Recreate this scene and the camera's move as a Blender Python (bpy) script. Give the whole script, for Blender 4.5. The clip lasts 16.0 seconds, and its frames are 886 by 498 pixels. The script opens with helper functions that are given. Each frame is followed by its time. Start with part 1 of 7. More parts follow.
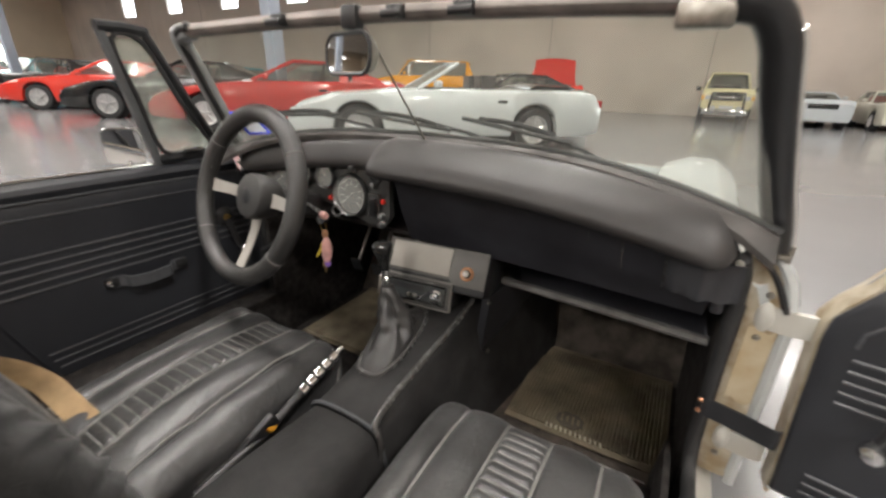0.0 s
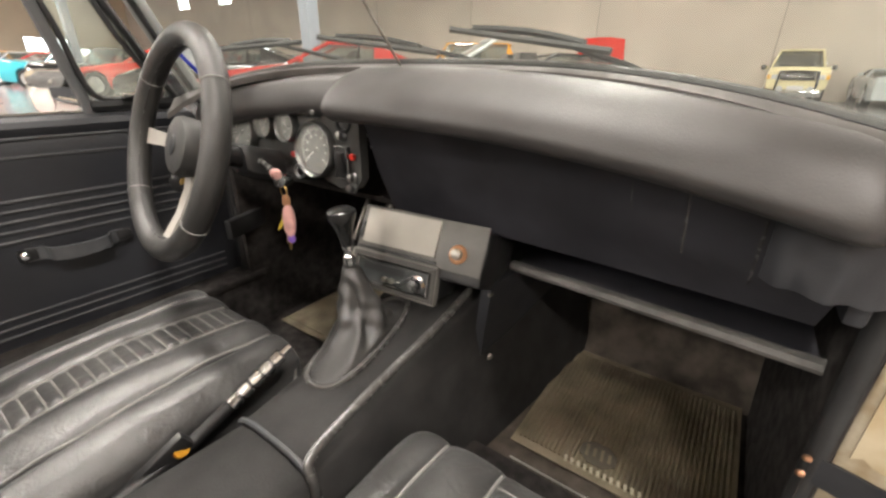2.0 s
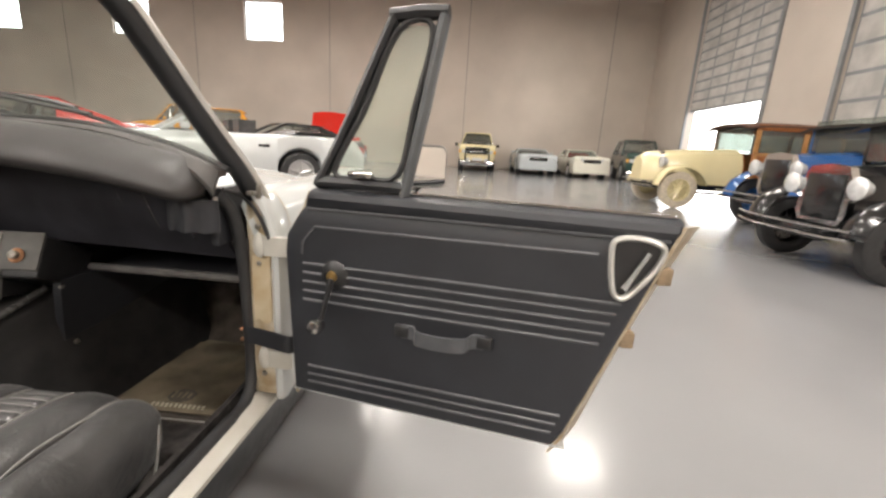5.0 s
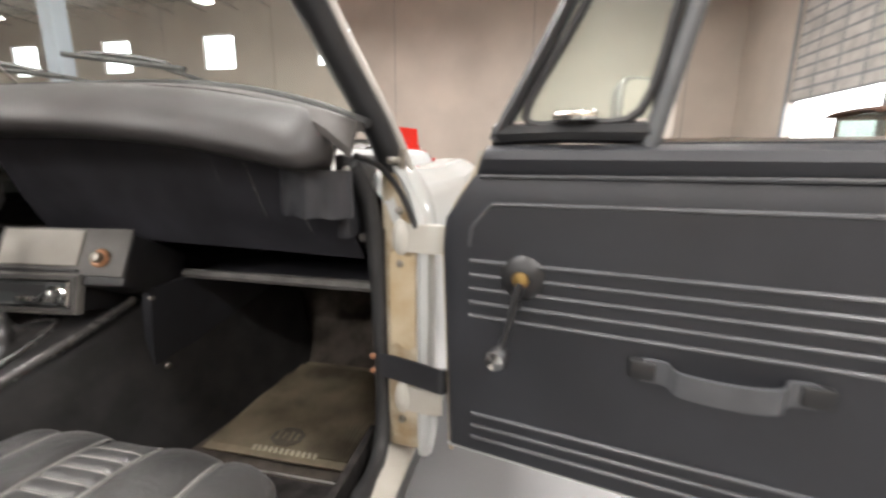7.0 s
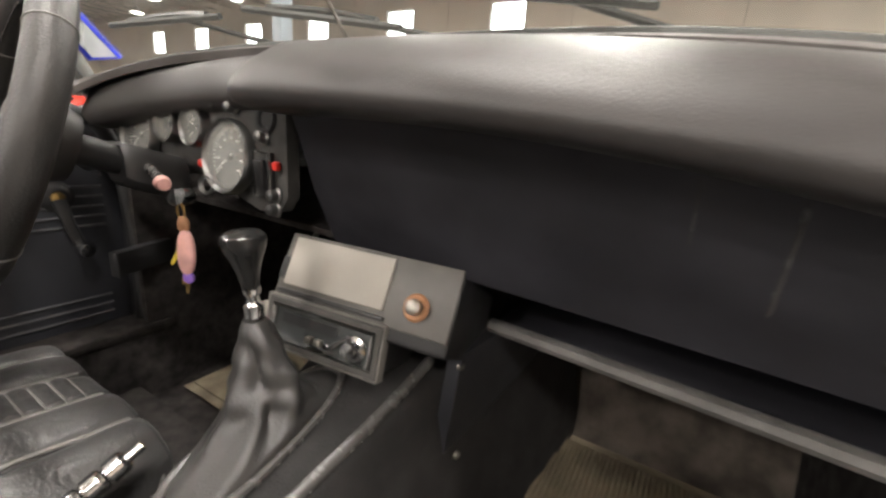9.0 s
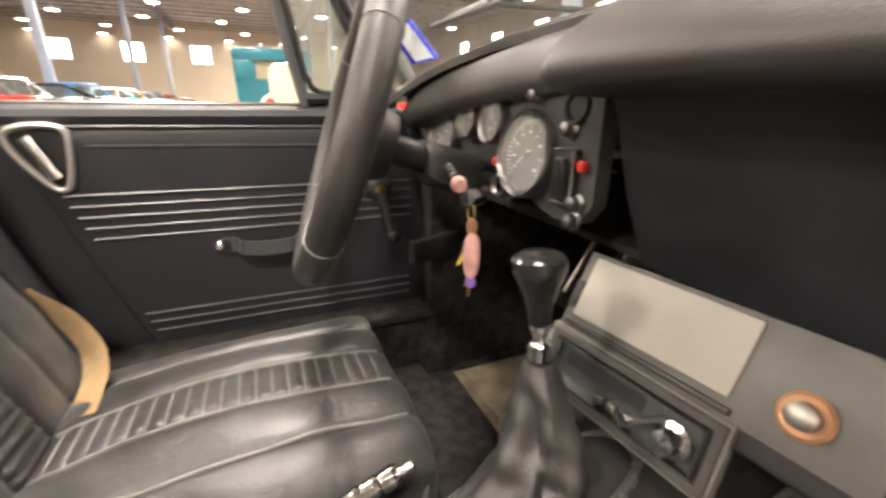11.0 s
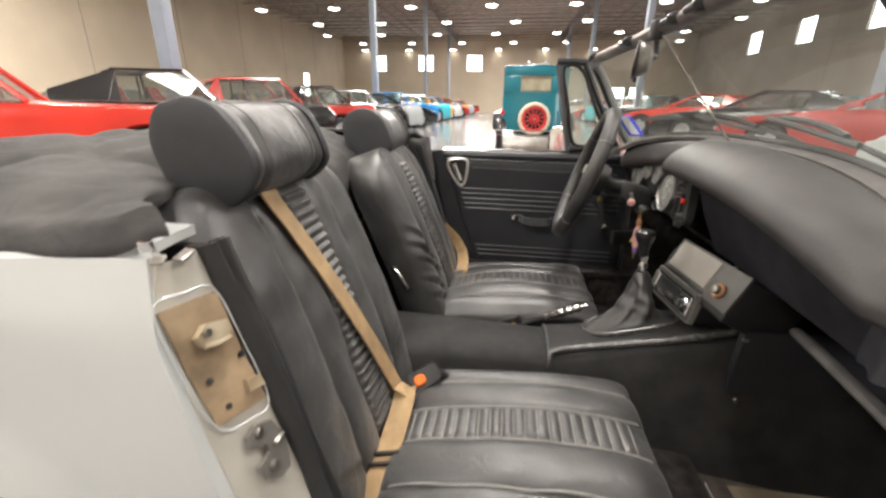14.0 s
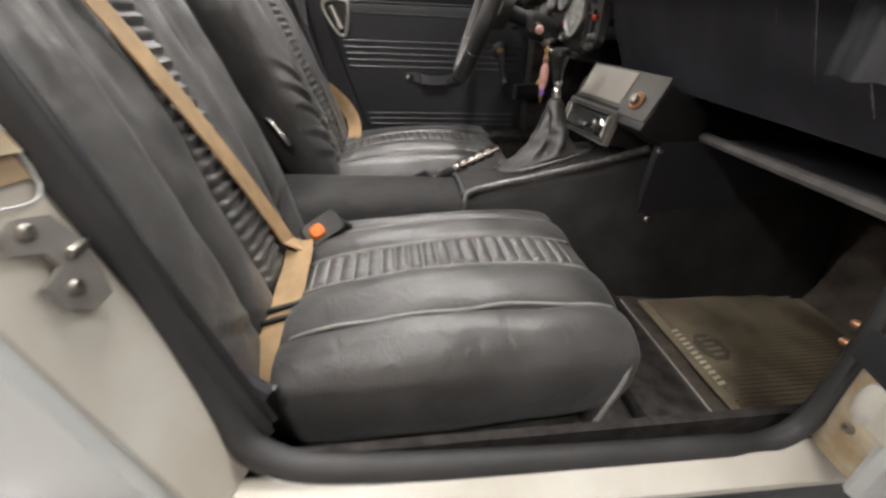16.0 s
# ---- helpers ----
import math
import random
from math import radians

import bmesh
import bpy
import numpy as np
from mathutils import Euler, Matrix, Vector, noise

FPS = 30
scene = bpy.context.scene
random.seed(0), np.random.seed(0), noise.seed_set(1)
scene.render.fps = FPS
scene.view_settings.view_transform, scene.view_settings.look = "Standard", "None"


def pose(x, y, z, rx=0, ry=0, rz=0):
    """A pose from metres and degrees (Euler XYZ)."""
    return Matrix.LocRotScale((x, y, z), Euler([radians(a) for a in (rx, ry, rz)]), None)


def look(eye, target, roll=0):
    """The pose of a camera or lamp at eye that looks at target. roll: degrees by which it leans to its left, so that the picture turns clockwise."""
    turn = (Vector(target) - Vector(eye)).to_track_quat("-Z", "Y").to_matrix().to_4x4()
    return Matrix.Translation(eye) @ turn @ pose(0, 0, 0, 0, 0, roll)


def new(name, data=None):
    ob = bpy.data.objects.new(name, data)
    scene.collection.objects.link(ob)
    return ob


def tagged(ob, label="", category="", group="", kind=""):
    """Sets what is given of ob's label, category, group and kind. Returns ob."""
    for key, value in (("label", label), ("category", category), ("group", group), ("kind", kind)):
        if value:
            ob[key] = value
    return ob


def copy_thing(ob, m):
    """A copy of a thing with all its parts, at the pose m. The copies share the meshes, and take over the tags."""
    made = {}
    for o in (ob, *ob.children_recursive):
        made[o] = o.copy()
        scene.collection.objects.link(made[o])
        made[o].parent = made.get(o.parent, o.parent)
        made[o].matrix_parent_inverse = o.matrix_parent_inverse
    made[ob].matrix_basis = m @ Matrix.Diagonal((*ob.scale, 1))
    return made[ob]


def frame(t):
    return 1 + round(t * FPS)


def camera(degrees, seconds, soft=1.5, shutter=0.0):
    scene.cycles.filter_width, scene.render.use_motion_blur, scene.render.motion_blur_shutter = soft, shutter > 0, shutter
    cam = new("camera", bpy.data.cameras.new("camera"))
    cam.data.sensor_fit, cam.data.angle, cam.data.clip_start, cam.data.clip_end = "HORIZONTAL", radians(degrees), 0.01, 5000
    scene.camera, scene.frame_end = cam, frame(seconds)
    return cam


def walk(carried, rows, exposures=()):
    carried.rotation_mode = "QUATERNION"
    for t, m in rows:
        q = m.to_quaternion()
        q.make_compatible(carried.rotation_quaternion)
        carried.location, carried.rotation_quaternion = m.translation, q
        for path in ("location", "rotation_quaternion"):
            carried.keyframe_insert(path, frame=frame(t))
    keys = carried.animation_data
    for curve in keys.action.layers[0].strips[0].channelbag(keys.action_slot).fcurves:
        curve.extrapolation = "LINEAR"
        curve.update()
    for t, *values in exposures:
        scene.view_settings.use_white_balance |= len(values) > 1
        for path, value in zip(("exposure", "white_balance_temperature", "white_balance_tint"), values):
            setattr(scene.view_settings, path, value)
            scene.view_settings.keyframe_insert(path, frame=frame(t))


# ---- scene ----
cam = camera(93.8, 16.0, soft=2.6, shutter=0.4)
METRES, EYE, TILT, LEAN, TURN = 3.5, 1.05, -21.8, -1.6, 30.0
ROWS = [
    (0.0, 0.0, 0.0, 0.0, 0.0, 0.0, -0.0),
    (0.5, 0.0013, 0.0584, -0.0028, 0.38, -1.58, -0.19),
    (1.0, 0.0004, 0.0672, -0.0078, 1.07, -2.46, -0.67),
    (1.5, 0.0084, 0.0713, -0.0079, 1.62, -1.73, -1.2),
    (2.0, 0.027, 0.0745, -0.0087, 5.26, -1.57, -1.18),
    (2.5, 0.043, 0.0722, -0.0122, 5.51, -0.53, -0.96),
    (3.0, 0.0391, 0.0548, -0.0088, 2.22, 1.9, -0.13),
    (3.5, 0.05, 0.019, -0.0125, -5.77, 3.8, 1.35),
    (4.0, 0.0866, -0.0286, -0.0326, -14.05, 4.66, 3.54),
    (4.5, 0.133, -0.0706, -0.0625, -22.37, 5.2, 6.34),
    (4.7, 0.1445, -0.0789, -0.0691, -25.33, 4.94, 7.67),
    (6.8, 0.1232, 0.0175, -0.0742, -19.89, 8.23, 8.88),
    (7.0, 0.1179, 0.0283, -0.0647, -16.64, 8.11, 7.63),
    (7.5, 0.0977, 0.051, -0.0492, -9.29, 7.89, 4.18),
    (8.0, 0.0731, 0.0795, -0.0322, -4.87, 6.71, 1.45),
    (8.2, 0.0612, 0.0917, -0.028, -4.12, 6.71, 0.22),
    (10.3, 0.0066, 0.172, 0.0032, 19.73, 2.22, -7.83),
    (10.5, 0.0066, 0.1713, 0.0033, 24.51, 1.57, -8.92),
    (11.0, -0.0002, 0.1673, 0.0006, 34.87, -0.25, -12.04),
    (11.5, -0.0064, 0.147, -0.0067, 45.82, -2.73, -15.14),
    (12.0, 0.0015, 0.1209, -0.0125, 52.57, -4.12, -16.97),
    (12.5, 0.0288, 0.0927, -0.0125, 56.76, -4.19, -18.0),
    (13.0, 0.0722, 0.0574, -0.0053, 61.54, -5.59, -18.65),
    (13.5, 0.126, 0.0302, -0.0047, 64.73, -6.97, -19.45),
    (14.0, 0.1671, 0.0196, -0.013, 66.88, -9.33, -20.21),
    (14.5, 0.1864, 0.0248, -0.0302, 67.7, -12.7, -20.67),
    (15.0, 0.198, 0.0331, -0.0525, 65.94, -15.35, -20.62),
    (15.5, 0.1848, 0.0381, -0.0627, 61.03, -16.6, -19.83),
    (16.0, 0.1445, 0.0476, -0.069, 50.91, -15.02, -17.99),
]
walk(cam, [(t, pose(0.491, 0, EYE, TILT, LEAN, TURN) @ pose(METRES * x, METRES * y, METRES * z, 90 + pitch, roll, yaw)) for t, x, y, z, yaw, pitch, roll in ROWS],
     exposures=[(0.0, -0.08, 6250, 10), (1.0, 0.3, 6250, 10), (2.0, 0.6, 6500, 10), (3.0, 0.7, 6600, 10), (3.5, 0.6, 6500, 10), (4.0, 0.35, 6350, 10), (4.7, 0.0, 6450, 11), (7.0, 0.35, 6150, 11), (7.5, 0.3, 6200, 11), (10.5, 0.82, 6700, 12), (11.0, 0.82, 6850, 13), (11.5, 0.93, 7000, 14), (12.5, 0.9, 6850, 12), (13.0, 0.78, 6550, 11), (13.5, 0.58, 6450, 10), (14.0, 0.18, 6350, 10), (14.5, 0.14, 6200, 9), (15.0, 0.14, 5950, 9), (16.0, 0.14, 6150, 10)])

# ---- light ----
world = bpy.data.worlds.new("world")
scene.world = world
world.use_nodes = True
sky = world.node_tree.nodes.new("ShaderNodeTexSky")
sky.sky_type, sky.sun_disc, sky.sun_elevation, sky.sun_rotation = "NISHITA", False, radians(45), radians(60)
world.node_tree.links.new(sky.outputs[0], world.node_tree.nodes["Background"].inputs[0])
world.node_tree.nodes["Background"].inputs[1].default_value = 0.15
scene.view_settings.exposure = 0.0

CEIL = 9.4          # roof deck height
X0, X1, Y0, Y1 = -58.0, 9.85, -22.0, 22.5   # hall


def area_lamp(name, loc, size, power, col=(1, 0.93, 0.84), target=None, size_y=None):
    d = bpy.data.lights.new(name, "AREA")
    d.energy, d.color, d.size = power, col, size
    if size_y:
        d.shape, d.size_y = "RECTANGLE", size_y
    ob = new(name, d)
    ob.matrix_world = look(loc, target or (loc[0], loc[1], loc[2] - 1.0))
    return ob


# ---- materials ----
def mat(name, col, rough=0.5, metal=0.0, var=0.15, scale=6.0, bump=0.0, bscale=300.0, coat=0.0, spec=0.5, col2=None, fleck=0.0, rvar=0.1, crease=0.0, cscale=28.0):
    """Principled surface with two scales of variation in colour, gloss and relief."""
    m = bpy.data.materials.new(name)
    m.use_nodes = True
    nt = m.node_tree
    p = nt.nodes["Principled BSDF"]
    L = nt.links.new
    p.inputs["Metallic"].default_value = metal
    p.inputs["Specular IOR Level"].default_value = spec
    p.inputs["Coat Weight"].default_value = coat
    p.inputs["Coat Roughness"].default_value = 0.06
    tc = nt.nodes.new("ShaderNodeTexCoord")
    n1 = nt.nodes.new("ShaderNodeTexNoise")
    n1.inputs["Scale"].default_value, n1.inputs["Detail"].default_value = scale, 6
    L(tc.outputs["Object"], n1.inputs["Vector"])
    mix = nt.nodes.new("ShaderNodeMix")
    mix.data_type = "RGBA"
    c2 = col2 or tuple(c * (1 - 2 * var) for c in col)
    mix.inputs["A"].default_value, mix.inputs["B"].default_value = (*c2, 1), (*col, 1)
    rmp = nt.nodes.new("ShaderNodeMapRange")
    rmp.inputs["From Min"].default_value, rmp.inputs["From Max"].default_value = 0.33, 0.67
    L(n1.outputs["Fac"], rmp.inputs["Value"])
    L(rmp.outputs[0], mix.inputs["Factor"])
    L(mix.outputs["Result"], p.inputs["Base Color"])
    rr = nt.nodes.new("ShaderNodeMapRange")
    rr.inputs["To Min"].default_value, rr.inputs["To Max"].default_value = max(0.02, rough - rvar), min(1, rough + rvar)
    n2 = nt.nodes.new("ShaderNodeTexNoise")
    n2.inputs["Scale"].default_value, n2.inputs["Detail"].default_value = scale * 3.1, 4
    L(tc.outputs["Object"], n2.inputs["Vector"])
    L(n2.outputs["Fac"], rr.inputs["Value"])
    L(rr.outputs[0], p.inputs["Roughness"])
    if bump:
        n3 = nt.nodes.new("ShaderNodeTexNoise")
        n3.inputs["Scale"].default_value, n3.inputs["Detail"].default_value = bscale, 3
        L(tc.outputs["Object"], n3.inputs["Vector"])
        b = nt.nodes.new("ShaderNodeBump")
        b.inputs["Strength"].default_value, b.inputs["Distance"].default_value = bump, 0.002
        L(n3.outputs["Fac"], b.inputs["Height"])
        L(b.outputs[0], p.inputs["Normal"])
        if crease:
            n4 = nt.nodes.new("ShaderNodeTexNoise")
            n4.inputs["Scale"].default_value, n4.inputs["Detail"].default_value, n4.inputs["Distortion"].default_value = cscale, 3, 1.2
            L(tc.outputs["Object"], n4.inputs["Vector"])
            b4 = nt.nodes.new("ShaderNodeBump")
            b4.inputs["Strength"].default_value, b4.inputs["Distance"].default_value = crease, 0.008
            L(n4.outputs["Fac"], b4.inputs["Height"])
            L(b4.outputs[0], b.inputs["Normal"])
    return m


def glass_mat(name, tint=(1, 1, 1), rough=0.0, film=0.06):
    """Thin pane: mostly clear, mirror-like at grazing angles; a pale dusty film also paints in haze and glare."""
    m = bpy.data.materials.new(name)
    m.use_nodes = True
    nt = m.node_tree
    nt.nodes.clear()
    L = nt.links.new
    out = nt.nodes.new("ShaderNodeOutputMaterial")
    tr = nt.nodes.new("ShaderNodeBsdfTransparent")
    tr.inputs[0].default_value = (*tint, 1)
    gl = nt.nodes.new("ShaderNodeBsdfGlossy")
    gl.inputs["Roughness"].default_value = rough
    fr = nt.nodes.new("ShaderNodeLayerWeight")
    fr.inputs[0].default_value = 0.5
    pw = nt.nodes.new("ShaderNodeMath")
    pw.operation = "POWER"
    pw.inputs[1].default_value = 4.5
    L(fr.outputs["Facing"], pw.inputs[0])
    fr = nt.nodes.new("ShaderNodeMapRange")
    fr.inputs["To Min"].default_value = 0.05
    L(pw.outputs[0], fr.inputs["Value"])
    mx = nt.nodes.new("ShaderNodeMixShader")
    L(fr.outputs[0], mx.inputs[0])
    L(tr.outputs[0], mx.inputs[1])
    L(gl.outputs[0], mx.inputs[2])
    # diffuse film: pale colour in place of haze and reflected light
    df = nt.nodes.new("ShaderNodeBsdfDiffuse")
    df.inputs[0].default_value = (0.6, 0.6, 0.56, 1)
    no = nt.nodes.new("ShaderNodeTexNoise")
    no.inputs["Scale"].default_value = 5
    tc = nt.nodes.new("ShaderNodeTexCoord")
    L(tc.outputs["Object"], no.inputs["Vector"])
    mr = nt.nodes.new("ShaderNodeMapRange")
    mr.inputs["To Max"].default_value = film * 1.6
    L(no.outputs["Fac"], mr.inputs["Value"])
    m2 = nt.nodes.new("ShaderNodeMixShader")
    L(mr.outputs[0], m2.inputs[0])
    L(mx.outputs[0], m2.inputs[1])
    L(df.outputs[0], m2.inputs[2])
    L(m2.outputs[0], out.inputs[0])
    return m


def glow(name, col, strength):
    m = bpy.data.materials.new(name)
    m.use_nodes = True
    p = m.node_tree.nodes["Principled BSDF"]
    p.inputs["Base Color"].default_value = (0.8, 0.8, 0.8, 1)
    p.inputs["Emission Color"].default_value = (*col, 1)
    p.inputs["Emission Strength"].default_value = strength
    return m


LEATHER = mat("black_leather", (0.063, 0.062, 0.062), 0.36, var=0.3, scale=9, bump=0.32, bscale=420, rvar=0.10, spec=0.62, crease=0.28)
LEATHER.node_tree.nodes["Principled BSDF"].inputs["Sheen Weight"].default_value = 0.10
GAITER = mat("gaiter_leather", (0.042, 0.041, 0.040), 0.34, var=0.25, scale=14, bump=0.35, bscale=420, rvar=0.07)
SEAMGREY = mat("dull_grey_thread", (0.17, 0.167, 0.158), 0.5, scale=30)
PIPING = mat("grey_piping", (0.24, 0.235, 0.225), 0.5, scale=30)
VINYL = mat("black_vinyl", (0.027, 0.028, 0.033), 0.5, var=0.2, scale=8, bump=0.3, bscale=600, rvar=0.08)
VINYLPAD = mat("dash_vinyl", (0.043, 0.040, 0.039), 0.46, var=0.25, scale=5, bump=0.2, bscale=500, rvar=0.08, spec=0.42)
FASCIA = mat("fascia_vinyl", (0.033, 0.033, 0.040), 0.55, var=0.2, scale=9, bump=0.3, bscale=600, spec=0.35)
TUNNELV = mat("tunnel_vinyl", (0.026, 0.025, 0.025), 0.66, var=0.25, scale=16, bump=0.6, bscale=420, spec=0.28)
DOORVINYL = mat("door_vinyl", (0.026, 0.028, 0.034), 0.48, var=0.15, scale=5, bump=0.25, bscale=700)
RIMGREY = mat("grey_trim_plastic", (0.075, 0.073, 0.071), 0.26, scale=25)
RIBV = mat("rib_vinyl", (0.085, 0.088, 0.095), 0.32, scale=20)
PLASTIC = mat("black_plastic", (0.02, 0.02, 0.021), 0.42, scale=20, bump=0.1, bscale=900)
SATINBLACK = mat("satin_black_paint", (0.022, 0.023, 0.025), 0.34, scale=12, bump=0.05)
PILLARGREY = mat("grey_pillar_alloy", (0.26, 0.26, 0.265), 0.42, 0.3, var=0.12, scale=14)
RUBBER = mat("rubber", (0.025, 0.025, 0.026), 0.6, scale=15, bump=0.15, bscale=200)
CARPET = mat("black_carpet", (0.055, 0.050, 0.048), 0.95, var=0.3, scale=40, bump=0.9, bscale=900, spec=0.15)
TOECARPET = mat("grey_brown_carpet", (0.12, 0.102, 0.086), 0.95, var=0.3, scale=18, bump=0.9, bscale=700, spec=0.15)
MAT = mat("brown_mat", (0.25, 0.212, 0.150), 0.85, var=0.3, scale=10, bump=0.5, bscale=500, spec=0.2)
CLOTH = mat("black_cloth", (0.075, 0.072, 0.070), 0.75, var=0.3, scale=8, bump=0.5, bscale=900, spec=0.3, crease=0.7, cscale=14.0)
WHITE = mat("white_paint", (0.52, 0.54, 0.535), 0.26, var=0.03, scale=2, coat=0.6, rvar=0.04)
WORNWHITE = mat("worn_white_paint", (0.49, 0.485, 0.45), 0.42, var=0.12, scale=9, bump=0.08, bscale=60, col2=(0.41, 0.385, 0.33))
CREAM = mat("aged_cream_paint", (0.50, 0.45, 0.35), 0.4, var=0.2, scale=26, bump=0.15, bscale=80, col2=(0.27, 0.20, 0.115))
YELLOWED = mat("yellowed_paint", (0.47, 0.40, 0.28), 0.45, var=0.2, scale=22, col2=(0.38, 0.29, 0.17))
RUST = mat("bare_brown_metal", (0.36, 0.26, 0.16), 0.5, var=0.25, scale=25, bump=0.2, bscale=120)
CHROME = mat("chrome", (0.72, 0.72, 0.72), 0.14, 1.0, var=0.08, scale=20, rvar=0.06)
GAUGERIM = mat("dull_chrome", (0.26, 0.26, 0.26), 0.33, 1.0, var=0.1, scale=30)
FRAMEGREY = mat("dull_grey_metal", (0.25, 0.24, 0.225), 0.42, 0.5, var=0.12, scale=30)
CHANNEL = mat("dark_grey_channel", (0.11, 0.115, 0.12), 0.45, 0.2, var=0.12, scale=20)
ALU = mat("brushed_aluminium", (0.62, 0.61, 0.58), 0.36, 0.55, var=0.08, scale=30, bump=0.06, bscale=400)
STEEL = mat("worn_steel", (0.42, 0.40, 0.36), 0.4, 1.0, var=0.25, scale=40, bump=0.1)
SILVER = mat("silver_wheel_paint", (0.60, 0.60, 0.60), 0.35, 0.6, var=0.08, scale=10)
TAN = mat("tan_webbing", (0.40, 0.27, 0.14), 0.7, var=0.15, scale=30, bump=0.5, bscale=900)
ORANGE = mat("orange_plastic", (0.85, 0.20, 0.02), 0.4, scale=30)
AMBER = mat("amber_plastic", (0.75, 0.36, 0.03), 0.4, scale=30)
DIAL = mat("dial_black", (0.030, 0.034, 0.034), 0.5, scale=40)
DIALWHITE = mat("dial_white", (0.75, 0.75, 0.72), 0.6, scale=40)
# strong film: windscreen haze and reflections put in as pale colour
GLASS = glass_mat("clear_glass", (0.91, 0.96, 0.92), 0.0, 0.24)
# the film lightens the dials like glare on their glass
DIALGLASS = glass_mat("dial_glass", (1, 1, 1), 0.02, 0.36)
MIRROR = mat("mirror_silver", (0.85, 0.86, 0.86), 0.03, 1.0, var=0.01, rvar=0.01)
RED = mat("red_plastic", (0.55, 0.03, 0.02), 0.35, scale=30)
PINK = mat("pink_rubber", (0.75, 0.42, 0.38), 0.55, scale=40)
YELLOWTAG = mat("yellow_tag", (0.72, 0.55, 0.06), 0.5, scale=40)
PURPLE = mat("purple_tag", (0.30, 0.16, 0.60), 0.5, scale=40)
BRASS = mat("brass", (0.62, 0.42, 0.16), 0.32, 1.0, scale=40)
COPPERBOLT = mat("rusty_bolt", (0.45, 0.24, 0.14), 0.35, 0.8, scale=60)
COPPER = mat("orange_ring", (0.50, 0.26, 0.14), 0.4, 0.3, scale=40)
BLUETAPE = mat("blue_tape", (0.03, 0.05, 0.60), 0.5, scale=30)


# ---- mesh helpers ----
def V(*a):
    return Vector(a)


def part(name, bm, material, parent=None, label="", sharp=38):
    """Links a bmesh as one mesh object under a thing or a part."""
    bmesh.ops.recalc_face_normals(bm, faces=bm.faces)
    me = bpy.data.meshes.new(name)
    bm.to_mesh(me)
    bm.free()
    me.polygons.foreach_set("use_smooth", [True] * len(me.polygons))
    me.set_sharp_from_angle(angle=radians(sharp))
    me.materials.append(material)
    ob = new(name, me)
    while parent and parent.parent and parent.parent.parent:
        parent = parent.parent
    ob.parent = parent
    if label:
        ob["label"] = label
    return ob


def thing(name, label, category, group=""):
    return tagged(new(name), label, category, group)


def B():
    return bmesh.new()


def box(bm, c, s, rot=(0, 0, 0), bevel=0.0, seg=2):
    m = pose(*c, *rot) @ Matrix.Diagonal((*s, 1))
    g = bmesh.ops.create_cube(bm, size=1, matrix=m)
    if bevel:
        ed = list({e for v in g["verts"] for e in v.link_edges})
        bmesh.ops.bevel(bm, geom=ed, offset=bevel, segments=seg, profile=0.5, affect="EDGES")
    return bm


def axis_frame(d):
    d = Vector(d).normalized()
    a = Vector((0, 0, 1)) if abs(d.z) < 0.9 else Vector((1, 0, 0))
    u = d.cross(a).normalized()
    return u, u.cross(d).normalized(), d


def cyl(bm, p, q, r, r2=None, n=18, cap=True):
    p, q = Vector(p), Vector(q)
    u, w, d = axis_frame(q - p)
    r2 = r if r2 is None else r2
    a = [bm.verts.new(p + r * (math.cos(t) * u + math.sin(t) * w)) for t in np.linspace(0, 2 * math.pi, n, endpoint=False)]
    b = [bm.verts.new(q + r2 * (math.cos(t) * u + math.sin(t) * w)) for t in np.linspace(0, 2 * math.pi, n, endpoint=False)]
    for i in range(n):
        bm.faces.new((a[i], a[(i + 1) % n], b[(i + 1) % n], b[i]))
    if cap:
        bm.faces.new(a)
        bm.faces.new(b)
    return bm


def lathe(bm, prof, o, d, n=28, closed=False):
    """Turns (radius, height) points about the axis d through o."""
    o = Vector(o)
    u, w, d = axis_frame(d)
    rings = []
    for r, h in prof:
        rings.append([bm.verts.new(o + h * d + max(r, 1e-5) * (math.cos(t) * u + math.sin(t) * w)) for t in np.linspace(0, 2 * math.pi, n, endpoint=False)])
    m = len(rings)
    for k in range(m if closed else m - 1):
        a, b = rings[k], rings[(k + 1) % m]
        for i in range(n):
            bm.faces.new((a[i], a[(i + 1) % n], b[(i + 1) % n], b[i]))
    return bm


def smooth_line(pts, n=6, closed=False):
    """Catmull-Rom through the points."""
    P = [Vector(p) for p in pts]
    out, m = [], len(P)
    for i in range(m if closed else m - 1):
        g = (lambda k: P[k % m]) if closed else (lambda k: P[min(max(k, 0), m - 1)])
        a, b, c, d = g(i - 1), g(i), g(i + 1), g(i + 2)
        for k in range(n):
            t = k / n
            out.append(0.5 * (2 * b + (c - a) * t + (2 * a - 5 * b + 4 * c - d) * t * t + (3 * b - a - 3 * c + d) * t ** 3))
    if not closed:
        out.append(P[-1])
    return out


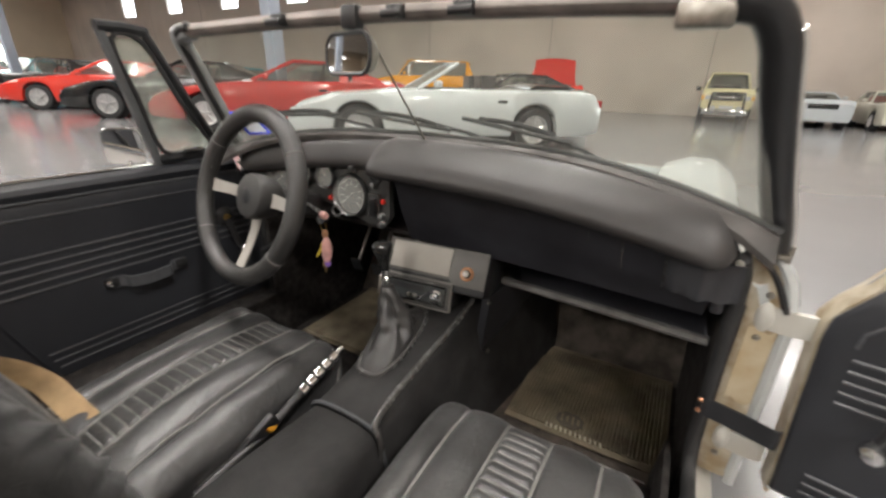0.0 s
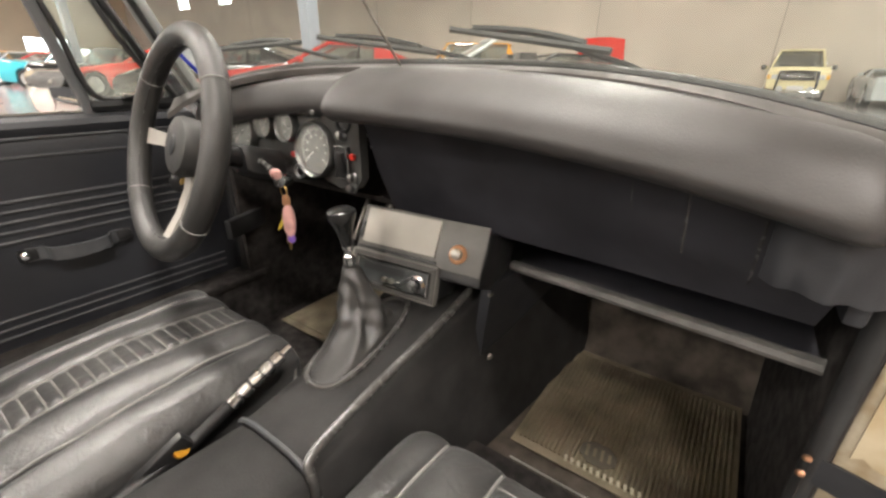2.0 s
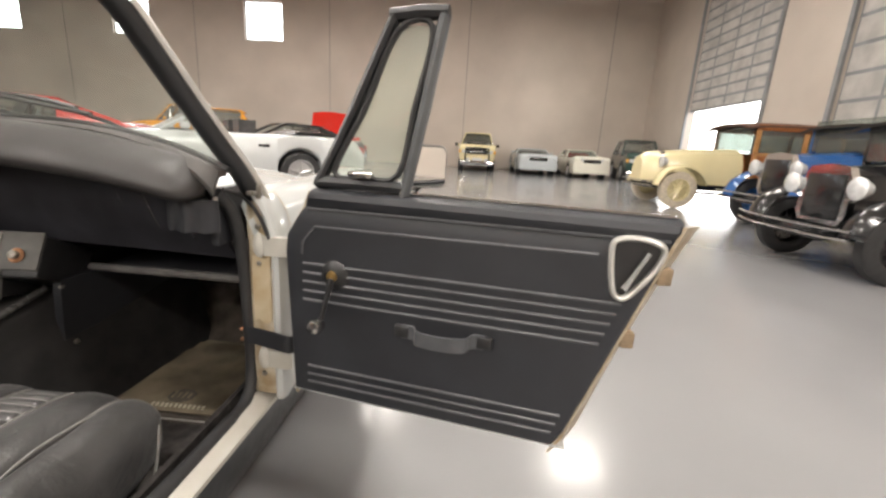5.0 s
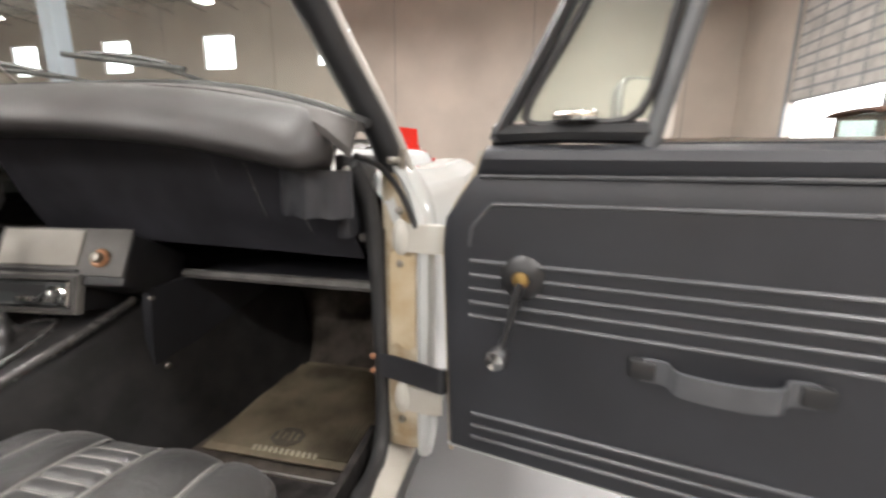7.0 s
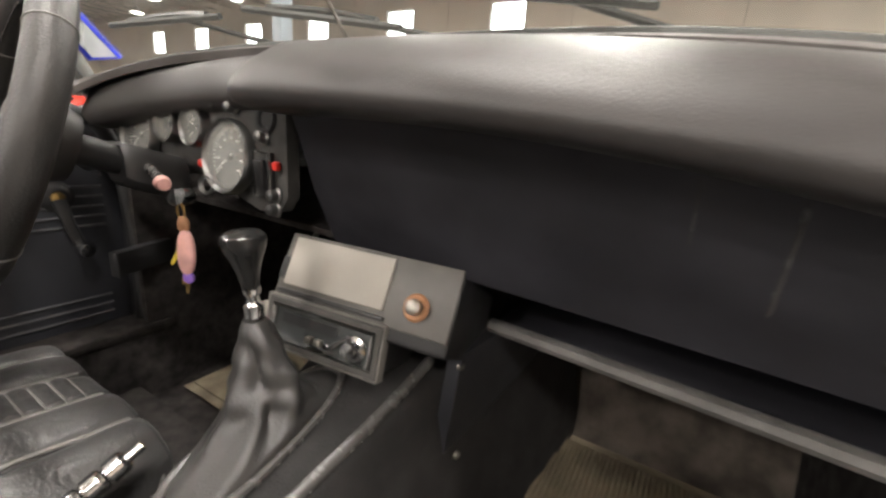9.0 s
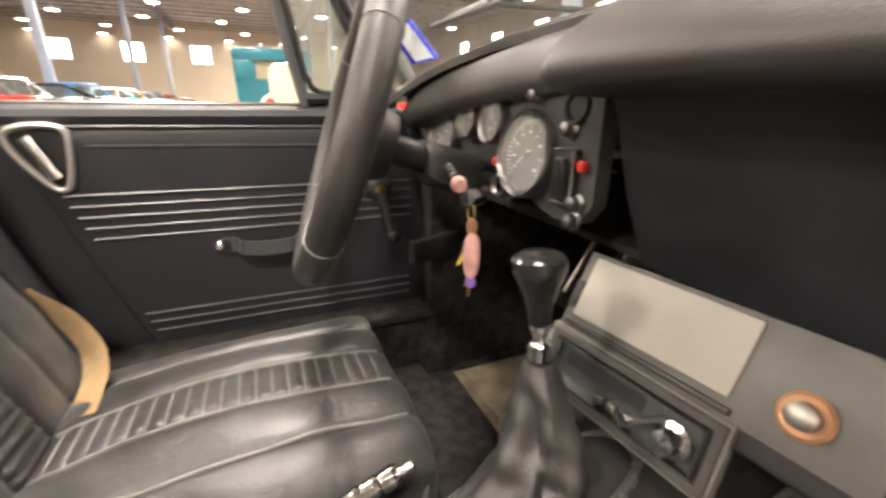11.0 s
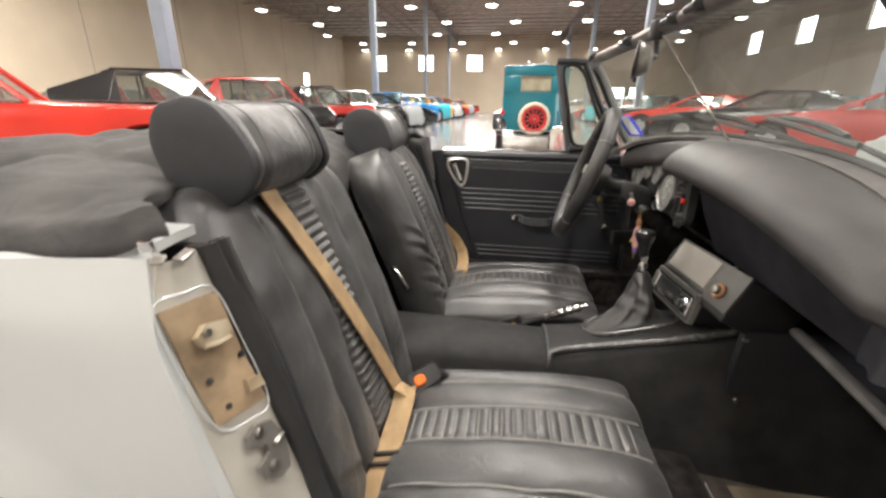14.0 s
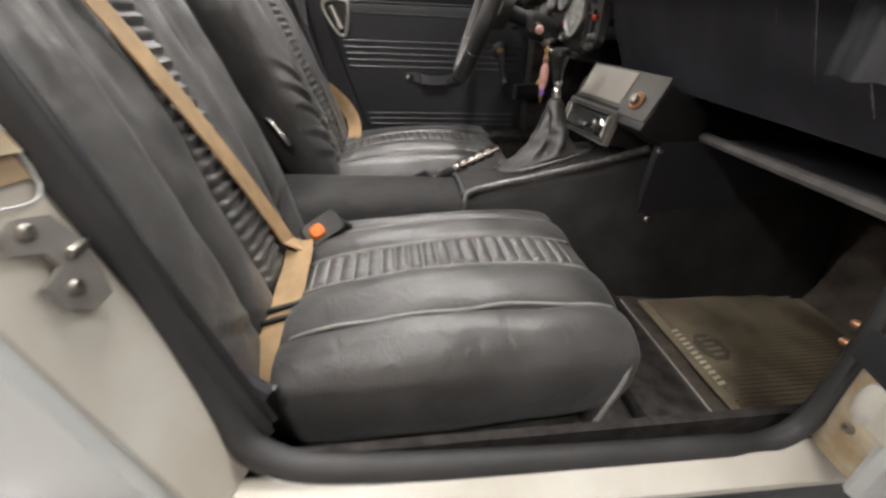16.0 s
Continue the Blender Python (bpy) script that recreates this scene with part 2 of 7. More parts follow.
def tube(bm, pts, r, n=10, closed=False, flat=1.0):
    """Sweeps a round (or flattened) section along a line. r may be a list."""
    P = [Vector(p) for p in pts]
    m = len(P)
    rs = r if isinstance(r, (list, tuple)) else [r] * m
    prev = None
    rings = []
    for i in range(m):
        d = (P[(i + 1) % m] - P[i - 1]) if closed else (P[min(i + 1, m - 1)] - P[max(i - 1, 0)])
        d.normalize()
        if prev is None:
            u, _, _ = axis_frame(d)
        else:
            u = (prev - prev.dot(d) * d).normalized()
        prev = u
        w = d.cross(u)
        rings.append([bm.verts.new(P[i] + rs[i] * (math.cos(t) * u + flat * math.sin(t) * w)) for t in np.linspace(0, 2 * math.pi, n, endpoint=False)])
    for k in range(m if closed else m - 1):
        a, b = rings[k], rings[(k + 1) % m]
        for i in range(n):
            bm.faces.new((a[i], a[(i + 1) % n], b[(i + 1) % n], b[i]))
    if not closed:
        bm.faces.new(rings[0])
        bm.faces.new(rings[-1])
    return bm


def grid(bm, f, us, vs, thick=None, cu=False):
    """A sheet f(u, v); thick: a vector by which a second skin is set off, closed round the edge."""
    g = [[bm.verts.new(f(u, v)) for v in vs] for u in us]
    nu, nv = len(us), len(vs)
    def skin(q):
        for i in range(nu if cu else nu - 1):
            for j in range(nv - 1):
                bm.faces.new((q[i][j], q[(i + 1) % nu][j], q[(i + 1) % nu][j + 1], q[i][j + 1]))
    skin(g)
    if thick is not None:
        t = Vector(thick)
        h = [[bm.verts.new(v.co + t) for v in row] for row in g]
        skin(h)
        rim = [(i, 0) for i in range(nu)] + [(nu - 1, j) for j in range(1, nv)] + [(i, nv - 1) for i in range(nu - 2, -1, -1)] + [(0, j) for j in range(nv - 2, 0, -1)]
        for k in range(len(rim)):
            (a, b), (c, d) = rim[k], rim[(k + 1) % len(rim)]
            bm.faces.new((g[a][b], g[c][d], h[c][d], h[a][b]))
    return bm


def slab(bm, pts, off):
    """A flat outline given as 3D points, thickened by the vector off."""
    off = Vector(off)
    a = [bm.verts.new(p) for p in pts]
    b = [bm.verts.new(Vector(p) + off) for p in pts]
    bm.faces.new(a)
    bm.faces.new(b)
    for i in range(len(a)):
        j = (i + 1) % len(a)
        bm.faces.new((a[i], a[j], b[j], b[i]))
    return bm


def loft(bm, rings, cap=True):
    vr = [[bm.verts.new(p) for p in r] for r in rings]
    n = len(vr[0])
    for a, b in zip(vr, vr[1:]):
        for i in range(n):
            bm.faces.new((a[i], a[(i + 1) % n], b[(i + 1) % n], b[i]))
    if cap:
        bm.faces.new(vr[0])
        bm.faces.new(vr[-1])
    return bm


def lerp(x, xs, ys):
    return float(np.interp(x, xs, ys))


def lin(a, b, n):
    return [float(t) for t in np.linspace(a, b, n)]

# ---- hall ----
WALLM = mat("painted_concrete_wall", (0.60, 0.53, 0.465), 0.75, var=0.10, scale=0.35, bump=0.25, bscale=14, spec=0.3)
CREAMWALL = mat("cream_wall", (0.70, 0.60, 0.46), 0.75, var=0.07, scale=0.3, bump=0.2, bscale=14, spec=0.3)
FLOORM = mat("polished_epoxy_floor", (0.235, 0.235, 0.24), 0.20, var=0.06, scale=0.5, coat=0.12, rvar=0.05, bump=0.02, bscale=40)
DECK = mat("roof_deck", (0.58, 0.51, 0.43), 0.7, scale=1)
TRUSS = mat("truss_steel", (0.27, 0.25, 0.23), 0.6, scale=3)
COLUMN = mat("grey_blue_column_paint", (0.30, 0.34, 0.40), 0.5, var=0.06, scale=2)
DAYLIGHT = glow("daylight_pane", (0.96, 0.98, 1.0), 6.0)
LAMPGLOW = glow("lamp_lens", (1.0, 0.95, 0.88), 9.0)
SHUTTER = mat("shutter_panel", (0.55, 0.53, 0.50), 0.5, scale=2)
SHUTRAIL = mat("shutter_rail", (0.28, 0.29, 0.30), 0.5, scale=3)

floor = tagged(part("floor", box(B(), ((X0 + X1) / 2, 0, -0.1), (X1 - X0 + 1, Y1 - Y0 + 1, 0.2)), FLOORM), "glossy light grey epoxy hall floor", "floor", kind="structure")
ceiling = tagged(part("ceiling", box(B(), ((X0 + X1) / 2, 0, CEIL + 0.1), (X1 - X0 + 1, Y1 - Y0 + 1, 0.2)), DECK), "brown metal roof deck", "ceiling", kind="structure")

WIN_N = [-9.82 - 7.05 * k for k in range(6)]     # windows of the long wall, centres
WIN_W = [-17.1, -10.7, -4.25]        # windows of the end wall
WZ0, WZ1, WW = 5.72, 7.58, 2.0
VZ0, VZ1 = 5.15, 7.12                          # end wall


def wall_with_holes(name, a0, a1, holes, mapf, m, label):
    """A wall along a, cut by rectangular holes (a, b, z0, z1) that lie side by side."""
    bm = B()
    cuts = sorted(holes)
    spans, at = [], a0
    for lo, hi, z0, z1 in cuts:
        spans += [(at, lo, 0, CEIL), (lo, hi, 0, z0), (lo, hi, z1, CEIL)]
        at = hi
    spans.append((at, a1, 0, CEIL))
    for lo, hi, z0, z1 in spans:
        if hi - lo < 1e-4 or z1 - z0 < 1e-4:
            continue
        p, q = mapf(lo, 0, z0), mapf(hi, 0.3, z1)
        c = [(p[i] + q[i]) / 2 for i in range(3)]
        box(bm, c, [abs(q[i] - p[i]) for i in range(3)])
    return tagged(part(name, bm, m), label, "wall", kind="structure")


wall_with_holes("wall_north", X0 - 0.3, X1 + 0.3, [(x - WW / 2, x + WW / 2, WZ0, WZ1) for x in WIN_N], lambda a, d, z: (a, Y1 + d, z), WALLM, "tall beige concrete hall wall with high windows")
wall_with_holes("wall_west", Y0, Y1, [(y - WW / 2, y + WW / 2, VZ0, VZ1) for y in WIN_W] + [(13.2, 14.9, 2.0, 3.3), (15.5, 17.2, 2.0, 3.3)], lambda a, d, z: (X0 - d, a, z), CREAMWALL, "cream end wall of the hall with high windows")
wall_with_holes("wall_south", X0 - 0.3, X1 + 0.3, [(-47.0, -45.6, 0.0, 4.2)], lambda a, d, z: (a, Y0 - d, z), CREAMWALL, "cream long hall wall with steel columns")
GAR = [(13.8, 18.3), (6.8, 11.2)]
wall_with_holes("wall_east", Y0, Y1, [(*g, 0, 7.0) for g in sorted(GAR)], lambda a, d, z: (X1 + d, a, z), WALLM, "beige concrete wall with roller doors")


def pane_window(name, c, s, axis):
    w = tagged(new(name), "bright high hall window in a thin frame", "window", "hall windows", "structure")
    part("pane", box(B(), c, s), DAYLIGHT, w)
    bm = B()
    t = 0.07
    for sg in (-1, 1):
        a, b = list(c), list(s)
        a[2] += sg * (s[2] / 2 - t / 2)
        b[2] = t
        b[axis] = 0.12
        box(bm, a, b)
        a, b = list(c), list(s)
        h = 1 - axis
        a[h] += sg * (s[h] / 2 - t / 2)
        b[h] = t
        b[axis] = 0.118
        box(bm, a, b)
    part("window_frame", bm, SHUTTER, w)
    return w


for k, x in enumerate(WIN_N):
    pane_window("window_%d" % (k + 1), (x, Y1 + 0.16, (WZ0 + WZ1) / 2), (WW, 0.04, WZ1 - WZ0), 1)
for k, y in enumerate(WIN_W):
    pane_window("window_%d" % (k + 7), (X0 - 0.16, y, (VZ0 + VZ1) / 2), (0.04, WW, VZ1 - VZ0), 0)
for k, y in enumerate((14.05, 16.35)):
    pane_window("window_%d" % (k + 10), (X0 - 0.16, y, 2.65), (0.04, 1.7, 1.3), 0)
pane_window("window_12", (-46.3, Y0 - 0.16, 2.1), (1.4, 0.04, 4.2), 1)

# wall joints, thin dark reveals
bm = B()
for x in np.arange(7.7, X0, -7.05):
    box(bm, (float(x), Y1 - 0.004, CEIL / 2), (0.03, 0.012, CEIL - 0.04))
    box(bm, (float(x), Y0 + 0.004, CEIL / 2), (0.03, 0.012, CEIL - 0.04))
tagged(part("trim", bm, TRUSS), "dark joints between wall panels", "trim", kind="structure")


def shutter(name, y0, y1, bottom, k):
    d = tagged(new(name), "grey panelled roller door with bright gap" if bottom > 0.1 else "grey panelled roller door", "roller door", kind="structure")
    bm = B()
    rows = 11
    h = (7.0 - bottom) / rows
    for r in range(rows):
        for c in range(4):
            w = (y1 - y0) / 4
            part("panel", box(B(), (X1 + 0.10, y0 + w * (c + 0.5), bottom + h * (r + 0.5)), (0.03, w - 0.06, h - 0.08), bevel=0.008, seg=1), SHUTTER, d)
    for r in range(rows + 1):
        box(bm, (X1 + 0.105, (y0 + y1) / 2, bottom + h * r), (0.05, y1 - y0, 0.085))
    for c in range(5):
        box(bm, (X1 + 0.105, y0 + (y1 - y0) / 4 * c, (7.0 + bottom) / 2), (0.046, 0.065, 7.0 - bottom))
    part("rail", bm, SHUTRAIL, d)
    bm = B()
    for yy in (y0 - 0.06, y1 + 0.06):
        box(bm, (X1 - 0.03, yy, 3.55), (0.08, 0.12, 7.1))
    part("guide", bm, SHUTRAIL, d)
    return d


shutter("door_1", *GAR[0], 2.95, 0)
shutter("door_2", *GAR[1], 0.02, 1)
outside = tagged(part("backdrop", box(B(), (X1 + 3.0, 19.0, 3.5), (0.05, 16.0, 7.2)), glow("bright_yard", (1, 0.99, 0.97), 5.0)), "sunlit yard outside the open roller door", "yard", kind="structure")

# columns
for x in (-7.2, -21.0, -34.9, -48.8):
    for y in (-6.4, 6.4):
        c = thing("column", "grey blue steel hall column", "column", "hall columns")
        part("shaft", box(B(), (x, y, CEIL / 2), (0.28, 0.28, CEIL), bevel=0.02), COLUMN, c)
        part("base_plate", box(B(), (x, y, 0.02), (0.5, 0.5, 0.04), bevel=0.008), COLUMN, c)

# roof trusses: girders along x, joists along y
def truss(bm, p, q, depth, n, r):
    p, q = Vector(p), Vector(q)
    dn = Vector((0, 0, -depth))
    cyl(bm, p, q, r, n=4)
    cyl(bm, p + dn, q + dn, r, n=4)
    for k in range(n):
        a, b, c = p.lerp(q, k / n), p.lerp(q, (k + 0.5) / n) + dn, p.lerp(q, (k + 1) / n)
        cyl(bm, a, b, r * 0.55, n=4, cap=False)
        cyl(bm, b, c, r * 0.55, n=4, cap=False)


for y in (-6.4, 6.4):
    truss(bm := B(), (X0 + 0.1, y, CEIL - 0.12), (X1 - 0.1, y, CEIL - 0.12), 1.1, 46, 0.06)
    tagged(part("girder", bm, TRUSS), "dark steel lattice roof girder", "girder", "roof girders")
for k in range(34):
    x = X1 - 1.2 - 2.0 * k
    truss(bm := B(), (x, Y0 + 0.1, CEIL - 0.06), (x, Y1 - 0.1, CEIL - 0.06), 0.6, 34, 0.03)
    tagged(part("roof_joist", bm, TRUSS), "dark steel lattice roof joist", "joist", "roof joists")

# high bay lamps
def bay_lamp(x, y):
    o = thing("ceiling_lamp", "white high bay lamp under the roof", "lamp", "hall lamps")
    part("housing", lathe(B(), [(0.02, 0.42), (0.12, 0.40), (0.16, 0.2), (0.47, 0.02), (0.50, 0.0), (0.46, 0.0), (0.44, 0.03), (0.02, 0.12)], (x, y, CEIL - 1.75), (0, 0, 1), 20), SHUTTER, o)
    part("lens", lathe(B(), [(0.0, -0.08), (0.24, -0.055), (0.40, 0.0), (0.40, 0.03), (0.0, 0.03)], (x, y, CEIL - 1.76), (0, 0, 1), 20), LAMPGLOW, o)
    part("stem", cyl(B(), (x, y, CEIL - 1.35), (x, y, CEIL), 0.02, n=6), TRUSS, o)


for i in range(11):
    for j in range(7):
        bay_lamp(4.7 - 6.2 * i, (-16.9 if i % 2 else -18.7) + 5.83 * j)
for x, ys in ((4.7, (-7.0, -1.2, 10.4, 16.3)), (-1.5, (-16.9, -11.1, 0.6, 6.4, 12.3)), (-7.7, (-12.9, -7.0, -1.2, 10.4, 16.3)), (-13.9, (-16.9, 0.6, 12.3))):
    for y in ys:
        area_lamp("bay_light", (x, y, CEIL - 1.80), 1.4, 600 if abs(y) < 9 else 800 if y < 0 else 270)
for x, y in ((-24, 0), (-45, 0)):
    area_lamp("bay_light", (x, y, CEIL - 1.80), 6.0, 2700)
area_lamp("yard_light", (X1 + 0.4, 16.5, 1.3), 4.0, 260, (1, 0.98, 0.95), target=(X1 - 4, 14.0, 0.6), size_y=2.4)

# ---- sports car: body ----
car = thing("sports_car", "white two-seat roadster with open passenger door", "car")
AX, AY, AZ = 0.652, -0.374, 0.298     # rear wheel centre on the passenger side


def side_x(z, y=0.0):
    """Half width of the body side at a height."""
    return lerp(z, (0.2, 0.30, 0.45, 0.62, 0.78, 0.86), (0.645, 0.668, 0.688, 0.690, 0.675, 0.640)) - 0.02 * max(0.0, -y - 0.4) ** 1.5


def quarter(sg):
    R = 0.345
    def outer(ph):
        d = (math.cos(ph), math.sin(ph))
        best = 9.0
        # front slanted edge, top, rear, bottom
        for a, b in (((0.140, 0.312), (-0.006, 0.853)), ((-0.006, 0.853), (-1.10, 0.80)), ((-1.10, 0.80), (-1.22, 0.30)), ((-1.22, 0.30), (-0.70, 0.272))):
            e = (b[0] - a[0], b[1] - a[1])
            den = d[0] * -e[1] + d[1] * e[0]
            if abs(den) < 1e-9:
                continue
            t = ((a[0] - AY) * -e[1] + (a[1] - AZ) * e[0]) / den
            s = (d[0] * (a[1] - AZ) - d[1] * (a[0] - AY)) / den
            if t > 0 and -0.001 <= s <= 1.001:
                best = min(best, t)
        return best
    low = 0.331
    phs = sorted(lin(math.atan2(low - AZ, 0.122 - AY), math.pi, 61) + [math.atan2(z - AZ, y - AY) for y, z in ((-0.006, 0.853), (-1.10, 0.80))] + [math.asin((low - AZ) / R)])
    def f(ph, v):
        r0 = max(R, (low - AZ) / max(1e-3, math.sin(ph))) if ph < 0.6 else R
        r = r0 + (max(outer(ph), r0 + 0.004) - r0) * v ** 1.2
        y, z = AY + r * math.cos(ph), AZ + r * math.sin(ph)
        lip = 0.022 * math.exp(-((r - R) / 0.03) ** 2)
        return V(sg * (side_x(z, y) + lip), y, z)
    bm = B()
    grid(bm, f, phs, lin(0, 1, 16), (-sg * 0.018, 0, 0))
    return bm


for sg in (1, -1):
    part("rear_wing", quarter(sg), WHITE, car, "glossy white rear wing")


# rear deck
def deck(u, v):
    x = u * 0.645
    y = -0.52 - 0.62 * v
    return V(x, y, 0.862 - 0.05 * abs(u) ** 3 - 0.06 * v * v)


part("rear_deck", grid(B(), deck, lin(-1, 1, 21), lin(0, 1, 8), (0, 0, -0.02)), WHITE, car)
# tops of the wings between deck and cockpit
for sg in (1, -1):
    part("wing_top", grid(B(), lambda u, v: V(sg * (0.545 + 0.100 * math.sin(u * 1.5708)), -0.03 - 0.50 * v, 0.842 + 0.018 * math.cos(u * 1.5708)), lin(0, 1, 9), lin(0, 1, 8), (0, 0, -0.012)), WHITE, car)

# rear wheels
def road_wheel(x, y, z, sg):
    prof = [(0.165, -0.075), (0.20, -0.082), (0.268, -0.078), (0.291, -0.055), (0.296, 0.0), (0.291, 0.055), (0.268, 0.078), (0.20, 0.082), (0.165, 0.075)]
    ty = part("tyre", lathe(B(), prof, (x - sg * 0.06, y, z), (sg, 0, 0), 48), RUBBER, car)
    bm = B()
    for k in range(60):
        a = 2 * math.pi * k / 60
        c, s = math.cos(a), math.sin(a)
        for o in (-0.038, 0.0, 0.038):
            box(bm, (x - sg * 0.06 + o, y + 0.296 * c, z + 0.296 * s), (0.030, 0.020, 0.004), (math.degrees(a) - 90, 0, 0))
    part("tread", bm, RUBBER, ty)
    rim = part("rim", lathe(B(), [(0.175, 0.02), (0.178, 0.03), (0.168, 0.028), (0.158, 0.0), (0.150, -0.03), (0.150, -0.06), (0.02, -0.07)], (x, y, z), (sg, 0, 0), 48), SILVER, car, "silver painted road wheel")
    bm = B()
    for k in range(8):
        a = 2 * math.pi * k / 8 + 0.2
        tube(bm, [(x - sg * 0.012, y + r * math.cos(a), z + r * math.sin(a)) for r in (0.045, 0.09, 0.155)], [0.026, 0.019, 0.022], 8, flat=0.55)
    lathe(bm, [(0.0, 0.015), (0.05, 0.012), (0.058, 0.0), (0.06, -0.03), (0.0, -0.03)], (x, y, z), (sg, 0, 0), 24)
    part("spoke", bm, SILVER, rim)
    for k in range(4):
        a = 2 * math.pi * k / 4 + 0.6
        part("wheel_nut", cyl(B(), (x + sg * 0.002, y + 0.078 * math.cos(a), z + 0.078 * math.sin(a)), (x + sg * 0.022, y + 0.078 * math.cos(a), z + 0.078 * math.sin(a)), 0.011, n=6), STEEL, rim)


for sg in (1, -1):
    road_wheel(sg * AX, AY, AZ, sg)
    road_wheel(sg * 0.62, 1.66, AZ, sg)
    part("wheel_well", grid(B(), lambda u, v: V(sg * (0.40 + 0.27 * v), AY + 0.338 * math.cos(u), AZ + 0.338 * math.sin(u)), lin(0, math.pi, 25), [0, 1], (0, 0, 0.004)), RUBBER, car)

# sills and black lower panels
for sg in (1, -1):
    bm = B()
    prof = [(0.630, 0.372), (0.636, 0.375), (0.655, 0.370), (0.676, 0.358), (0.675, 0.346), (0.66, 0.338), (0.632, 0.333)]
    loft(bm, [[V(sg * x, y, z - 0.016 - 0.034 * (y - 0.15)) for x, z in prof] for y in lin(0.122, 0.86, 12)])
    part("sill", bm, WORNWHITE if sg > 0 else VINYL, car, "white door sill")
    bm = B()
    prof = [(0.672, 0.346), (0.668, 0.29), (0.650, 0.235), (0.64, 0.215), (0.635, 0.22), (0.635, 0.338)]
    loft(bm, [[V(sg * x, y, z - 0.018 - 0.034 * max(0, y - 0.15)) for x, z in prof] for y in lin(-0.085, 1.30, 14)])
    part("rocker_panel", bm, SATINBLACK, car, "satin black lower body panel")

# door shut face behind the passenger door, slanted
S0, S1 = V(0, 0.020, 0.848), V(0, 0.168, 0.360)


def shut(sg, t, x, off=0.0):
    p = S0.lerp(S1, t)
    n = V(0, (S0 - S1).z, -(S0 - S1).y).normalized()
    return V(sg * x, p.y - 0.4 * max(0.0, x - 0.6), p.z) + off * n


for sg in (1, -1):
    part("door_pillar", grid(B(), lambda u, v: shut(sg, u, lerp(v, (0, 1), (0.565, min(0.672, side_x(S0.lerp(S1, u).z) - 0.004))), -0.002), lin(0, 1, 12), lin(0, 1, 6), (0, -0.03, -0.01)), WORNWHITE if sg > 0 else VINYL, car)
def plate(ts, off, depth):
    """A flat outline on the shut face with thickness."""
    return loft(B(), [[shut(1, t, x, o) for t, x in ts] for o in (off, off + depth)])


part("lock_recess", grid(B(), lambda u, v: shut(1, 0.09 + 0.27 * u, 0.607 + 0.055 * v, 0.002 + 0.0015 * math.sin(9 * u)), lin(0, 1, 12), lin(0, 1, 6), (0, -0.003, 0)), RUST, car, "brown bare metal recess panel")
tube(bm := B(), smooth_line([shut(1, t, x + 0.004, 0.003) for t, x in ((0.08, 0.604), (0.07, 0.63), (0.08, 0.660), (0.22, 0.664), (0.36, 0.658), (0.385, 0.63), (0.37, 0.602), (0.20, 0.600))], 5, True), 0.0011, 8, closed=True)
part("recess_edge", bm, WHITE, car)
lb = part("latch_block", plate(((0.150, 0.616), (0.142, 0.636), (0.162, 0.648), (0.186, 0.645), (0.190, 0.624), (0.172, 0.616)), 0.004, 0.009), CREAM, car, "cream painted latch keeper")
part("keeper_lip", tube(B(), [shut(1, t, x, 0.012) for t, x in ((0.19, 0.620), (0.19, 0.634), (0.185, 0.646))], 0.003, 6), CREAM, lb)
part("keeper_bolt", cyl(B(), shut(1, 0.160, 0.640, 0.012), shut(1, 0.160, 0.640, 0.017), 0.0045, n=8), STEEL, lb)
part("tab", plate(((0.300, 0.607), (0.295, 0.622), (0.325, 0.624), (0.328, 0.606)), 0.004, 0.005), CREAM, car)
for t, x in ((0.33, 0.645), (0.26, 0.650), (0.24, 0.612)):
    part("bolt_hole", cyl(B(), shut(1, t, x, 0.002), shut(1, t, x, 0.0050), 0.0035, n=10), RUBBER, car)
ss = part("striker_plate", loft(B(), [[shut(1, 0.036 + 0.88 * t, x + 0.003, o) for t, x in ((0.425, 0.614), (0.415, 0.630), (0.430, 0.643), (0.460, 0.645), (0.475, 0.630), (0.500, 0.628), (0.520, 0.644), (0.565, 0.642), (0.585, 0.630), (0.575, 0.616), (0.530, 0.611), (0.470, 0.609))] for o in (0.002, 0.008)]), FRAMEGREY, car, "dull grey door striker plate")
for t in (0.420, 0.510):
    part("striker_bolt", lathe(B(), [(0.0, 0.004), (0.004, 0.004), (0.006, 0.002), (0.0065, -0.003)], shut(1, t, 0.634, 0.008), shut(1, 0, 0, 1) - shut(1, 0, 0, 0), 14), STEEL, ss)
part("striker_tongue", box(B(), shut(1, 0.465, 0.618, 0.008), (0.018, 0.006, 0.010), (-20, 0, 0), 0.002), STEEL, ss)
part("post_bracket", box(B(), (0.618, 0.014, 0.850), (0.022, 0.012, 0.004), (-8, 12, 0), 0.0015), STEEL, car)
hc = part("hood_catch", box(B(), (0.634, -0.012, 0.860), (0.008, 0.014, 0.020), (0, 10, 15), 0.003), CHROME, car, "bright chrome hood catch")
part("catch_base", box(B(), (0.640, 0.004, 0.852), (0.014, 0.012, 0.004), (0, 18, 20), 0.0015), STEEL, hc)

